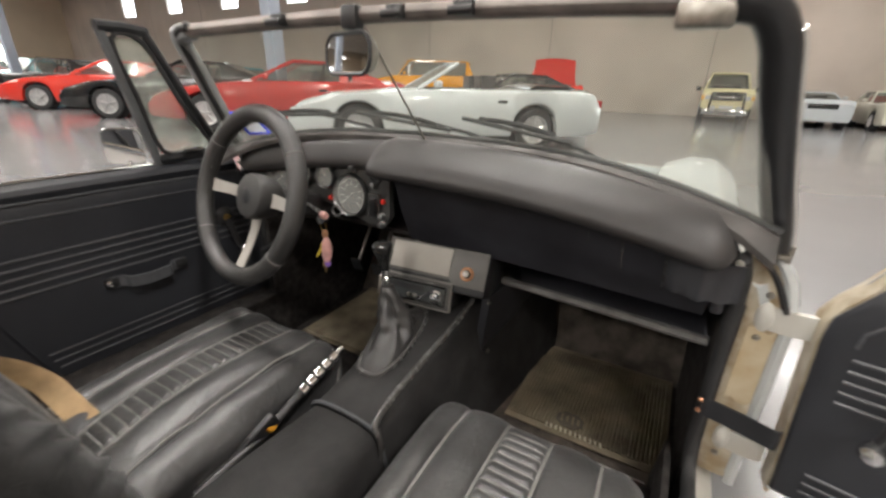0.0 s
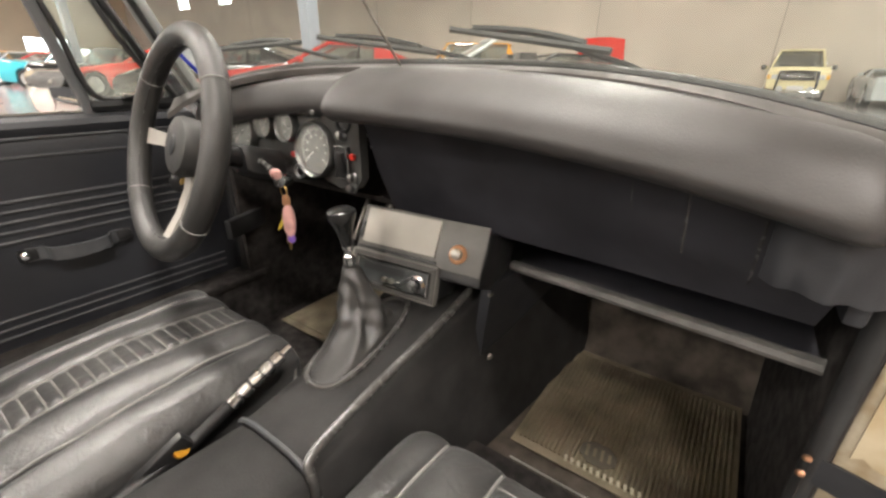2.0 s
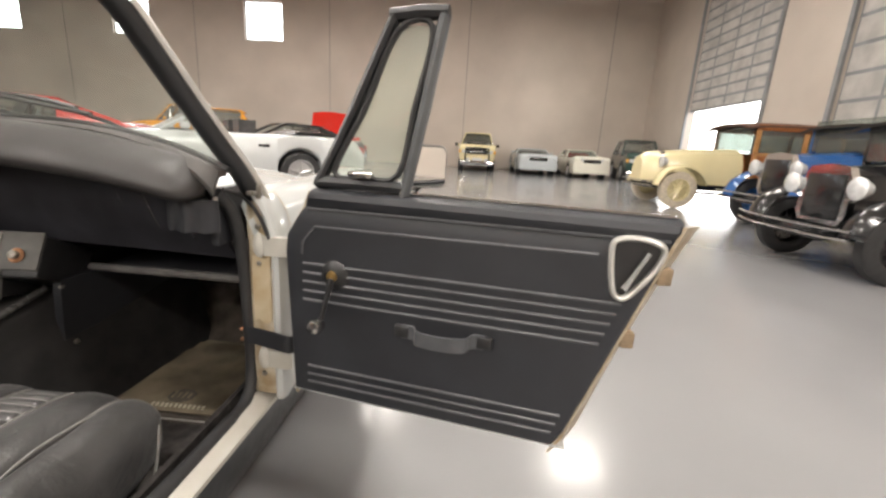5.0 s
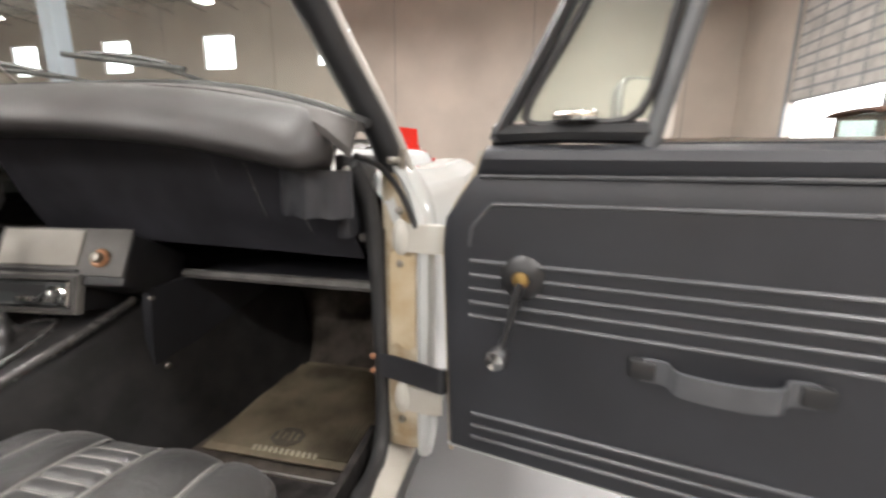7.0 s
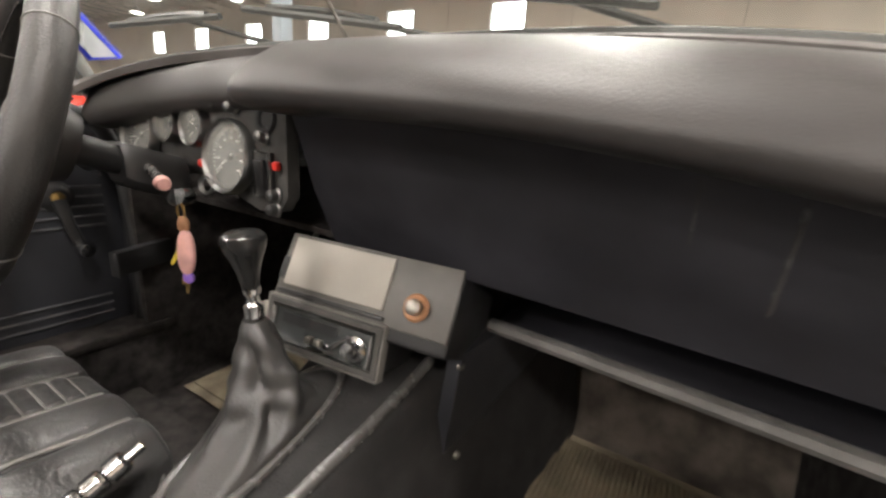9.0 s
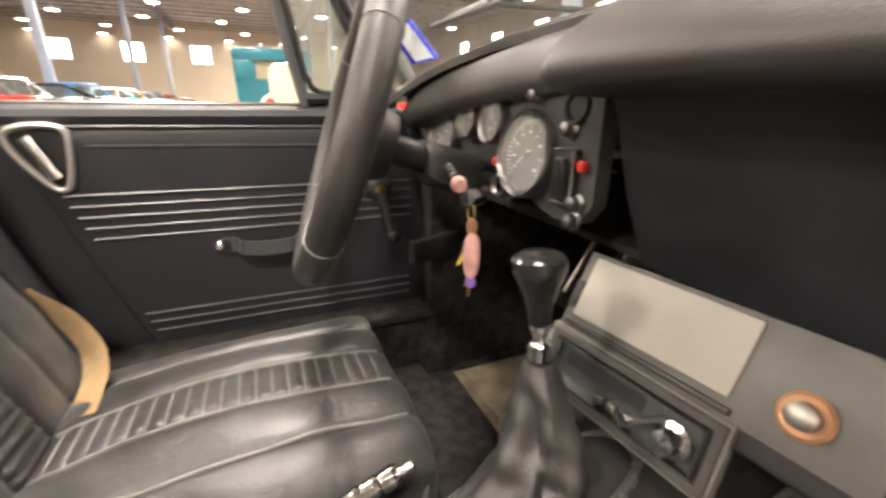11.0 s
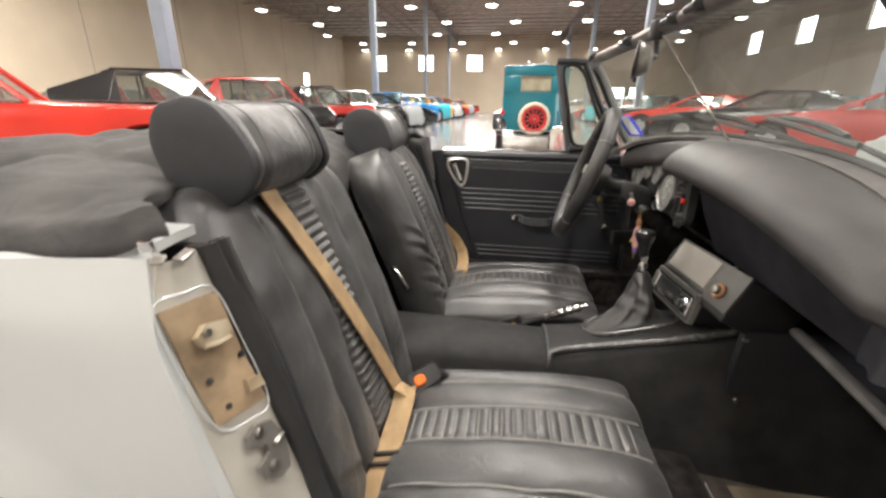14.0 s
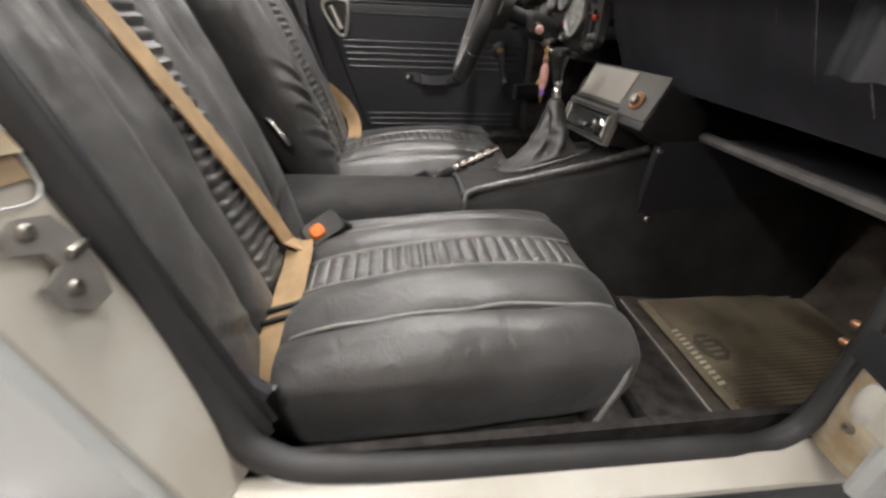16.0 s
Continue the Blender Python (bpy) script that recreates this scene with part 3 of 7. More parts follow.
part("pillar_trim", grid(B(), lambda u, v: shut(-1, u, 0.545 + 0.135 * v, 0.014), lin(-0.02, 1, 12), lin(0, 1, 5), (0, -0.008, -0.002)), VINYL, car, "black trimmed door post")
part("post_trim", grid(B(), lambda u, v: shut(1, u, lerp(v, (0, 0.3, 0.5, 0.7, 1), (0.566, 0.578, 0.586, 0.594, 0.603)), lerp(v, (0, 0.3, 0.5, 0.7, 1), (0.004, 0.016, 0.008, 0.016, 0.004))), lin(-0.01, 0.97, 16), lin(0, 1, 14), (0, -0.006, -0.002)), RUBBER, car, "broad black rubber post seal")

# front pillar at the hinges: a slanting painted face that curves in towards the windscreen foot
def pillar_in(z):
    """How far the pillar's outer edge draws in near its top."""
    return lerp(z, (0.34, 0.68, 0.73, 0.765, 0.79, 0.805), (0, 0, 0.006, 0.016, 0.030, 0.042))


for sg in (1, -1):
    zs = lin(0.345, 0.68, 8) + [0.71, 0.73, 0.75, 0.765, 0.78, 0.79, 0.80, 0.805]
    part("hinge_pillar", loft(B(), [[V(sg * (x - (pillar_in(z) if x > 0.65 else 0)), y, z) for x, y in ((0.628, 0.825), (0.636, 0.808), (0.648, 0.801), (0.688, 0.799), (0.696, 0.804), (0.698, 0.90), (0.630, 0.90))] for z in zs]), CREAM if sg > 0 else VINYL, car, "aged painted hinge pillar")
    part("wing_flange", loft(B(), [[V(sg * (x - pillar_in(z)), y, z) for x, y in ((0.691, 0.798), (0.698, 0.793), (0.708, 0.796), (0.713, 0.808), (0.706, 0.88), (0.690, 0.88))] for z in [0.335] + zs]), WHITE, car, "white rear flange of the front wing")
    if sg > 0:
        part("patch", grid(B(), lambda u, v: V(0.648 + 0.040 * u, 0.7985 - 0.002 * u, 0.525 + 0.150 * v + 0.006 * math.sin(7 * u)), lin(0, 1, 5), lin(0, 1, 8), (0, 0.002, 0)), YELLOWED, car, "worn yellowed paint patch")
    arch = smooth_line([(sg * 0.612, 0.768, 0.818), (sg * 0.634, 0.792, 0.806), (sg * 0.652, 0.800, 0.786), (sg * 0.672, 0.800, 0.755), (sg * 0.690, 0.796, 0.715)], 6)
    part("post_arch", tube(B(), arch, 0.0075, 8, flat=0.6), RUBBER, car, "dark rubber strip over the door opening")
    for z in (0.700, 0.436):
        h = part("door_hinge", loft(B(), [[V(sg * x, y, z + dz) for x, y in ((0.672, 0.802), (0.676, 0.795), (0.700, 0.790), (0.722, 0.790), (0.732, 0.794), (0.726, 0.802), (0.700, 0.800))] for dz in (-0.021, -0.017, 0.017, 0.021)]), WORNWHITE if sg > 0 else VINYL, car, "white painted strap hinge")
        part("hinge_boss", loft(B(), [[V(sg * (0.666 + r * 0.8 * math.cos(a)), y, z + r * 1.6 * math.sin(a)) for a in lin(0, 6.2832, 19)[:-1]] for r, y in ((0.018, 0.803), (0.0165, 0.796), (0.011, 0.792), (0.004, 0.791))]), WORNWHITE if sg > 0 else VINYL, h)
        for dz in (-0.040, 0.040):
            part("hinge_bolt", lathe(B(), [(0.0, 0.006), (0.005, 0.005), (0.0065, 0.0)], (sg * 0.664, 0.800, z + dz), (0, -1, 0), 12), STEEL if sg > 0 else VINYL, h)
# upper A-post joint with small fittings
part("post_cap", lathe(B(), [(0.0, 0.006), (0.005, 0.005), (0.007, 0.0)], (0.604, 0.756, 0.798), (-0.5, -0.85, 0.1), 14), WORNWHITE, car)

# rubber seal round the passenger opening
for sg in (1, -1):
    pts = smooth_line([(sg * 0.572, 0.015, 0.850), (sg * 0.580, 0.052, 0.74), (sg * 0.586, 0.098, 0.58), (sg * 0.604, 0.138, 0.430), (sg * 0.622, 0.176, 0.376), (sg * 0.632, 0.29, 0.354), (sg * 0.634, 0.66, 0.334), (sg * 0.632, 0.765, 0.338), (sg * 0.628, 0.806, 0.385), (sg * 0.627, 0.812, 0.50), (sg * 0.624, 0.806, 0.66), (sg * 0.618, 0.790, 0.76), (sg * 0.606, 0.764, 0.806)], 5)
    part("door_seal", tube(B(), pts, [0.016 if p[1] < 0.70 else 0.0135 for p in pts], 10), RUBBER, car, "black rubber door seal")
    pts = smooth_line([(sg * 0.556, 0.005, 0.848), (sg * 0.560, 0.062, 0.70), (sg * 0.566, 0.122, 0.48), (sg * 0.57, 0.17, 0.41)], 6)
    part("trim_strip", tube(B(), pts, 0.010, 8), VINYL, car)

# front body: scuttle, bonnet, wings
def bonnet(u, v):
    y = 0.93 + 1.05 * v
    x = u * (0.50 - 0.06 * v)
    z = 0.865 - 0.085 * abs(u) ** 2.2 - 0.09 * v ** 1.6
    return V(x, y - 0.08 * u * u * (1 - v), z)


part("bonnet", grid(B(), bonnet, lin(-1, 1, 25), lin(0, 1, 16), (0, 0, -0.02)), WHITE, car, "glossy white bonnet")
for sg in (1, -1):
    def wing(u, v):
        y = lerp(u, (0, 0.3, 0.6), (0.96, 0.93, 0.80)) * (1 - v) + 2.07 * v
        a = u * 2.6
        crest = 0.80 + 0.022 * math.exp(-((v - 0.78) / 0.2) ** 2) - 0.10 * max(0, v - 0.86) / 0.14
        top = (0.445 + 0.13 * (1 - math.cos(min(a, 1.5708))) if a < 1.5708 else 0.0)
        x = lerp(u, (0, 0.25, 0.45, 0.60, 0.75, 1.0), (0.44, 0.52, 0.60, 0.655, 0.690, 0.692))
        z = lerp(u, (0, 0.25, 0.45, 0.60, 0.75, 1.0), (crest - 0.035, crest - 0.004, crest - 0.006, crest - 0.04, crest - 0.13, 0.36))
        R = math.hypot(y - 1.66, 0)
        if R < 0.32:
            z = max(z, AZ + math.sqrt(0.32 ** 2 - R ** 2))
        return V(sg * x, y, z)
    part("front_wing", grid(B(), wing, lin(0, 1, 26), lin(0, 1, 40), (-sg * 0.012, 0, -0.012)), WHITE, car, "glossy white front wing")
    part("headlamp", lathe(B(), [(0.0, 0.035), (0.05, 0.03), (0.085, 0.01), (0.092, -0.01), (0.088, -0.05)], (sg * 0.545, 2.06, 0.70), (0, 1, 0.05), 28), CHROME, car)
part("front_panel", loft(B(), [[V(x, 2.02 + 0.05 * math.cos(x * 2), z) for z in (0.30, 0.74)] + [V(x, 1.94, 0.75), V(x, 1.94, 0.30)] for x in lin(-0.60, 0.60, 13)]), WHITE, car)

# scuttle and windscreen surround strip
def base_line(x, dz=0.0, dy=0.0):
    """Foot of the windscreen."""
    return V(x, 0.845 - 0.100 * (abs(x) / 0.64) ** 2 + dy, 0.932 - 0.078 * (abs(x) / 0.64) ** 3 + dz)


part("scuttle", grid(B(), lambda u, v: (base_line(u, -0.005).lerp(bonnet(u / 0.60, 0.02) + V(0, 0, 0.002), v) + V(0, 0.03 * v, 0)), lin(-0.60, 0.60, 25), lin(0, 1, 4), (0, 0, -0.01)), WHITE, car)

# cockpit tub
bm = B()
box(bm, (0, 0.45, 0.205), (1.25, 2.0, 0.03))
part("floor_pan", bm, CARPET, car, "black carpeted floor")
part("toe_board", grid(B(), lambda u, v: V(u, 1.22 + 0.26 * v, 0.225 + 0.42 * v), lin(-0.62, 0.62, 6), lin(0, 1, 5), (0, 0.02, 0)), TOECARPET, car, "worn grey-brown toe board carpet")
bm = B()
box(bm, (0, 1.46, 0.60), (1.20, 0.02, 0.22))
part("firewall", bm, PLASTIC, car)
for sg in (1, -1):
    part("footwell_side", grid(B(), lambda u, v: V(sg * ((0.618 if sg > 0 else 0.585) + 0.005 * v), 0.80 + 0.70 * u, 0.22 + 0.49 * v), lin(0, 1, 6), lin(0, 1, 6), (sg * 0.015, 0, 0)), CARPET, car)
    part("inner_sill", grid(B(), lambda u, v: V(sg * (0.575 + 0.012 * v), -0.1 + 0.95 * u, 0.22 + (0.118 if sg > 0 else 0.165) * v), lin(0, 1, 6), lin(0, 1, 3), (sg * 0.012, 0, 0)), CARPET, car)
# cross member and thin metal edge ahead of the seats
part("cross_member", box(B(), (0.37, 0.735, 0.237), (0.44, 0.104, 0.04), bevel=0.01), CARPET, car)
part("floor_carpet", grid(B(), lambda u, v: V(0.14 + 0.46 * u, 0.775 + 0.45 * v, 0.2225 + 0.004 * noise.noise((u * 5, v * 5, 2))), lin(0, 1, 12), lin(0, 1, 12), (0, 0, -0.006)), TOECARPET, car, "worn grey-brown floor carpet")
part("cross_member", box(B(), (-0.36, 0.72, 0.235), (0.45, 0.10, 0.04), bevel=0.01), CARPET, car)
part("edge_strip", tube(B(), [(0.245, 0.787, 0.2585), (0.40, 0.787, 0.2585), (0.565, 0.787, 0.2585)], 0.0016, 6), ALU, car, "thin bright metal edge")

part("sill_carpet", box(B(), (-0.618, 0.46, 0.380), (0.084, 0.78, 0.022), bevel=0.006), CARPET, car)
# rear bulkhead and shelf
part("rear_shelf", grid(B(), lambda u, v: V(u, -0.02 - 0.55 * v, lerp(v, (0, 0.2, 0.35, 1), (0.26, 0.46, 0.50, 0.52))), lin(-0.56, 0.56, 6), lin(0, 1, 12), (0, 0, -0.02)), CARPET, car)
part("rear_bulkhead", box(B(), (0, -0.58, 0.68), (1.16, 0.03, 0.34)), CARPET, car)
for sg in (1, -1):
    part("side_trim", grid(B(), lambda u, v: V(sg * (0.545 + 0.008 * v), 0.0 - 0.58 * u, 0.24 + 0.60 * v), lin(0, 1, 5), lin(0, 1, 5), (sg * 0.015, 0, 0)), CARPET, car)
sp = part("shelf_panel", box(B(), (-0.180, -0.135, 0.640), (0.130, 0.085, 0.014), (28, 0, -12), 0.004), CREAM, car, "cream painted bracket behind the seats")
part("bracket_hole", cyl(B(), (-0.170, -0.130, 0.648), (-0.170, -0.134, 0.654), 0.008, n=12), RUBBER, sp)
part("cable", tube(B(), smooth_line([(-0.15, -0.14, 0.66), (-0.10, -0.12, 0.63), (-0.06, -0.13, 0.60), (-0.03, -0.15, 0.58)], 5), 0.0035, 6), STEEL, sp)

# ---- windscreen ----
screen = thing("windscreen", "framed roadster windscreen with black pillars", "windscreen")


def top_line(x):
    return V(x, 0.655 - 0.055 * (abs(x) / 0.54) ** 2, 1.158 - 0.020 * (abs(x) / 0.54) ** 2)


for sg in (1, -1):
    pts = smooth_line([(sg * 0.652, 0.818, 0.795), (sg * 0.640, 0.785, 0.850), (sg * 0.605, 0.720, 0.950), (sg * 0.572, 0.655, 1.055), (sg * 0.556, 0.622, 1.105), (sg * 0.535, 0.602, 1.132), (sg * 0.50, 0.604, 1.140)], 6)
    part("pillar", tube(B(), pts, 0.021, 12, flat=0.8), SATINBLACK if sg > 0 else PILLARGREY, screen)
    if sg < 0:
        part("pillar_seal", tube(B(), [p + V(0.014, -0.014, 0.006) for p in pts], 0.008, 8), RUBBER, screen)
    pts2 = [p + V(sg * 0.018, 0.012, 0.004) for p in pts[:26]]
    part("pillar_trim", tube(B(), pts2, 0.008, 8), ALU, screen, "silver pillar edge")
    bm = B()
    cyl(bm, (sg * 0.668, 0.80, 0.800), (sg * 0.668, 0.80, 0.828), 0.006, n=12)
    box(bm, (sg * 0.66, 0.795, 0.812), (0.018, 0.030, 0.010), bevel=0.003)
    part("foot_bracket", bm, STEEL, screen)
part("header_rail", tube(B(), [top_line(x) for x in lin(-0.52, 0.52, 25)], 0.019, 12, flat=0.75), mat("weathered_alloy", (0.25, 0.22, 0.20), 0.5, 0.35, var=0.25, scale=14), screen, "weathered alloy header rail")
part("lower_seal", tube(B(), [base_line(x, 0.005, 0.002) for x in lin(-0.64, 0.64, 31)], 0.007, 8), RUBBER, screen)
part("foot_strip", grid(B(), lambda x, v: base_line(x, lerp(v, (0, 0.5, 1), (-0.002 - 0.030 * (abs(x) / 0.64) ** 8, 0.003, 0.004)), -(0.030 + 0.020 * (abs(x) / 0.64) ** 8) * (1 - v)), lin(-0.635, 0.635, 31), lin(0, 1, 5), (0, 0, -0.012)), mat("weathered_rubber", (0.062, 0.056, 0.052), 0.6, var=0.25, scale=20), screen, "weathered grey strip below the glass")
gl = part("pane", grid(B(), lambda u, v: base_line(u * 0.63).lerp(top_line(u * 0.53), v), lin(-1, 1, 25), lin(0, 1, 10)), GLASS, screen, "clear slightly dusty glass with painted-in haze")
gl.visible_shadow = False
for x in (-0.24, 0.03, 0.16):
    bm = B()
    p = top_line(x)
    box(bm, p + V(0, -0.016, 0.0), (0.035, 0.022, 0.022), (0, 0, 0), 0.005)
    cyl(bm, p + V(-0.02, -0.03, -0.004), p + V(0.02, -0.03, -0.004), 0.007, n=10)
    part("catch", bm, PLASTIC, screen)
bm = B()
box(bm, top_line(0.50) + V(-0.02, -0.012, -0.012), (0.06, 0.022, 0.03), (0, 0, 0), 0.006)
part("catch", bm, STEEL, screen)
part("stay_rod", tube(B(), [V(-0.045, 0.646, 1.140), V(-0.030, 0.720, 1.04), V(-0.018, 0.808, 0.930)], 0.0020, 6), STEEL, screen)

mir = thing("rear_view_mirror", "small chrome-rimmed rear view mirror on a stem", "mirror")
MC = V(-0.047, 0.602, 1.092)
MR = pose(*MC, 90 - 4, 0, -14)


def rrect(w, h, r, n=5):
    out = []
    for cx, cy, a0 in ((w / 2 - r, h / 2 - r, 0), (-w / 2 + r, h / 2 - r, 90), (-w / 2 + r, -h / 2 + r, 180), (w / 2 - r, -h / 2 + r, 270)):
        for k in range(n):
            a = radians(a0 + 90 * k / (n - 1))
            out.append((cx + r * math.cos(a), cy + r * math.sin(a)))
    return out


def rr_ring(m, w, h, r, z):
    return [m @ V(x, y, z) for x, y in rrect(w, h, r)]


part("housing", loft(B(), [rr_ring(MR, 0.124, 0.060, 0.022, 0.002), rr_ring(MR, 0.128, 0.064, 0.024, -0.004), rr_ring(MR, 0.11, 0.050, 0.02, -0.022), rr_ring(MR, 0.05, 0.03, 0.012, -0.03)]), STEEL, mir)
part("rim", tube(B(), rr_ring(MR, 0.128, 0.064, 0.024, 0.002), 0.0038, 6, closed=True), SATINBLACK, mir)
part("mirror_glass", slab(B(), rr_ring(MR, 0.120, 0.056, 0.02, 0.0025), MR.to_3x3() @ V(0, 0, 0.001)), MIRROR, mir)
part("stem", tube(B(), smooth_line([top_line(-0.07) + V(0, -0.012, 0.006), V(-0.072, 0.644, 1.135), V(-0.072, 0.646, 1.108), V(-0.062, 0.640, 1.099), V(-0.046, 0.622, 1.098)], 5), 0.006, 8), PLASTIC, mir)
part("stem_block", box(B(), top_line(-0.068) + V(0, -0.014, -0.004), (0.036, 0.026, 0.040), bevel=0.006), PLASTIC, mir)
part("tilt_pin", tube(B(), [MR @ V(0, -0.032, -0.004), MR @ V(0, -0.043, -0.004)], 0.004, 8), PLASTIC, mir)

# wipers
def on_glass(u, v, off=0.016):
    return base_line(u * 0.63).lerp(top_line(u * 0.53), v) + V(0, off * 0.8, off * 0.6)


def wiper(u0, v0, u1, v1, up):
    w = thing("wiper", "black windscreen wiper lying on the glass", "wiper", "windscreen wipers")
    b = base_line(up * 0.63) + V(0, 0.040, -0.030)
    part("pivot", lathe(B(), [(0.0, 0.03), (0.008, 0.03), (0.012, 0.0), (0.014, -0.02)], b, (0, 0.5, 1), 14), SATINBLACK, w)
    e0, e1 = on_glass(u0, v0), on_glass(u1, v1)
    mid = e0.lerp(e1, 0.5) + V(0, 0.012, 0.010)
    a = b + V(0, 0, 0.026)
    part("arm", tube(B(), [a, a.lerp(mid, 0.3) + V(0, 0.004, 0.004), mid], [0.0055, 0.0045, 0.0035], 6), SATINBLACK, w)
    part("blade", tube(B(), [e0.lerp(e1, t) for t in lin(0, 1, 9)], 0.0050, 6), RUBBER, w)
    part("bridge", tube(B(), [e0.lerp(e1, 0.15) + V(0, 0.006, 0.005), e0.lerp(e1, 0.35) + V(0, 0.012, 0.009), mid, e0.lerp(e1, 0.65) + V(0, 0.012, 0.009), e0.lerp(e1, 0.85) + V(0, 0.006, 0.005)], 0.0055, 6), SATINBLACK, w)


wiper(-0.80, 0.22, -0.44, 0.16, -0.26)
wiper(-0.36, 0.18, 0.04, 0.045, 0.20)
wiper(0.11, 0.18, 0.49, 0.075, 0.60)
PAPER = mat("pale_paper", (0.62, 0.63, 0.65), 0.7, scale=40)
pn = PAPER.node_tree
pt, px = pn.nodes.new("ShaderNodeBsdfTranslucent"), pn.nodes.new("ShaderNodeMixShader")
pt.inputs[0].default_value = (0.75, 0.76, 0.78, 1)
px.inputs[0].default_value = 0.55
pn.links.new(pn.nodes["Principled BSDF"].outputs[0], px.inputs[1])
pn.links.new(pt.outputs[0], px.inputs[2])
pn.links.new(px.outputs[0], pn.nodes["Material Output"].inputs[0])
TAPE = [(-0.50, 0.971), (-0.556, 0.968), (-0.545, 0.912), (-0.488, 0.916)]


def on_pane(x, z):
    b, t = base_line(x), top_line(x)
    return b.lerp(t, (z - b.z) / (t.z - b.z)) + V(0, -0.004, -0.003)


part("tape_outline", tube(B(), [on_pane(x, z) for x, z in TAPE + TAPE[:1]], 0.0055, 4, flat=0.2), BLUETAPE, screen, "blue tape outline on the glass")
part("paper_slip", slab(B(), [on_pane(x, z) + V(0, 0.002, 0.0015) for x, z in TAPE], V(0, 0.0006, 0.0004)), PAPER, screen, "pale paper slip inside the tape")

# ---- doors ----
PD = (V(0.700, 0.777, 0), V(0.97845, -0.2065, 0), V(0.2065, 0.97845, 0))


def map_p(u, d, z):
    return PD[0] + u * PD[1] + d * PD[2] + V(0, 0, z)


def map_d(u, d, z):
    return V(-0.652 - d, 0.852 - u, z)


def rear_u(z):
    """Rear edge of the door panel, slanted."""
    return lerp(z, (0.385, 0.40, 0.83), (0.600, 0.618, 0.762))


def car_door(mp, name, label):
    o = tagged(new(name), label)
    o.parent = car
    ft = lambda z: lerp(z, (0.385, 0.70, 0.735, 0.80, 0.84), (0.050, 0.036, 0.040, 0.082, 0.095))
    # trim panel with a soft padded top
    def skin(a, z, d=0.0):
        return mp(ft(z) + (rear_u(z) - ft(z)) * a, d, z)
    zs = [0.384, 0.390, 0.42, 0.50, 0.60, 0.70, 0.735, 0.762, 0.785, 0.796, 0.803, 0.815, 0.826, 0.832, 0.834]
    ds = [0.006, 0.0, 0, 0, 0, 0, 0, 0, 0.002, 0.007, 0.003, -0.001, 0.004, 0.016, 0.035]
    part("trim_panel", grid(B(), lambda a, k: skin(a, zs[int(k)], ds[int(k)] + (0.004 if a in (0, 1) else 0)), [0] + lin(0.008, 0.992, 28) + [1], range(len(zs)), mp(0, 0.02, 0) - mp(0, 0, 0)), DOORVINYL, o, "black vinyl door trim")
    for k in range(5):
        z = 0.679 - 0.0195 * k
        part("rib", tube(B(), [mp(u, -0.001, z + 0.012 * u) for u in lin(0.078, rear_u(z) - 0.024, 20)], 0.0032, 6), RIBV, o)
    for k in range(3):
        z = 0.450 - 0.019 * k
        part("rib", tube(B(), [mp(u, -0.001, z + 0.008 * u) for u in lin(0.085, rear_u(z) - 0.02, 20)], 0.0029, 6), RIBV, o)
    part("stitch_line", tube(B(), [mp(u, -0.0005, z) for u, z in ((0.076, 0.70), (0.078, 0.725), (0.106, 0.758), (0.64, 0.768))], 0.0026, 6), RIBV, o)
    part("stitch_line", tube(B(), [mp(u, 0.0035, z) for u, z in ((0.088, 0.793), (0.42, 0.797), (0.745, 0.800))], 0.003, 6), RIBV, o)
    # outer shell
    zz = [0.365, 0.40, 0.50, 0.62, 0.72, 0.79, 0.826]
    dd = [0.050, 0.056, 0.070, 0.075, 0.065, 0.050, 0.034]
    part("outer_skin", grid(B(), lambda a, k: mp(ft(zz[int(k)]) - 0.012 + (rear_u(zz[int(k)]) + 0.03 - ft(zz[int(k)])) * a, dd[int(k)], zz[int(k)]), lin(0, 1, 20), range(7), mp(0, -0.01, 0) - mp(0, 0, 0)), WHITE, o, "white painted outer skin")
    # painted edges: front, rear, bottom
    part("front_edge", grid(B(), lambda a, v: mp(ft(a) - 0.004 - 0.010 * v, 0.010 + lerp(a, zz, dd) * 0.85 * v, a), lin(0.37, 0.826, 14), lin(0, 1, 4), mp(0.006, 0, 0) - mp(0, 0, 0)), CREAM if mp is map_p else VINYL, o, "aged cream door edge")
    part("rear_edge", grid(B(), lambda a, v: mp(rear_u(a) + 0.004 + 0.026 * v, 0.004 + lerp(a, zz, dd) * 0.9 * v, a), lin(0.37, 0.826, 14), lin(0, 1, 4), mp(-0.006, 0, 0) - mp(0, 0, 0)), CREAM if mp is map_p else VINYL, o, "aged cream door edge")
    part("bottom_edge", grid(B(), lambda a, v: mp(0.046 + 0.585 * a, 0.003 + 0.045 * v, 0.384 - 0.016 * v), lin(0, 1, 8), lin(0, 1, 3), (0, 0, 0.004)), WHITE if mp is map_p else VINYL, o)
    if mp is map_d:
        part("edge_trim", grid(B(), lambda a, v: mp(rear_u(a) - 0.004 + 0.115 * v, 0.006, a), lin(0.384, 0.832, 14), lin(0, 1, 4), mp(0, 0.006, 0) - mp(0, 0, 0)), VINYL, o)
    # lock on the rear edge
    for z in (0.74, 0.62):
        part("lock_block", box(B(), mp(rear_u(z) + 0.014, 0.02, z), (0.024, 0.024, 0.03), bevel=0.004), RUST, o)
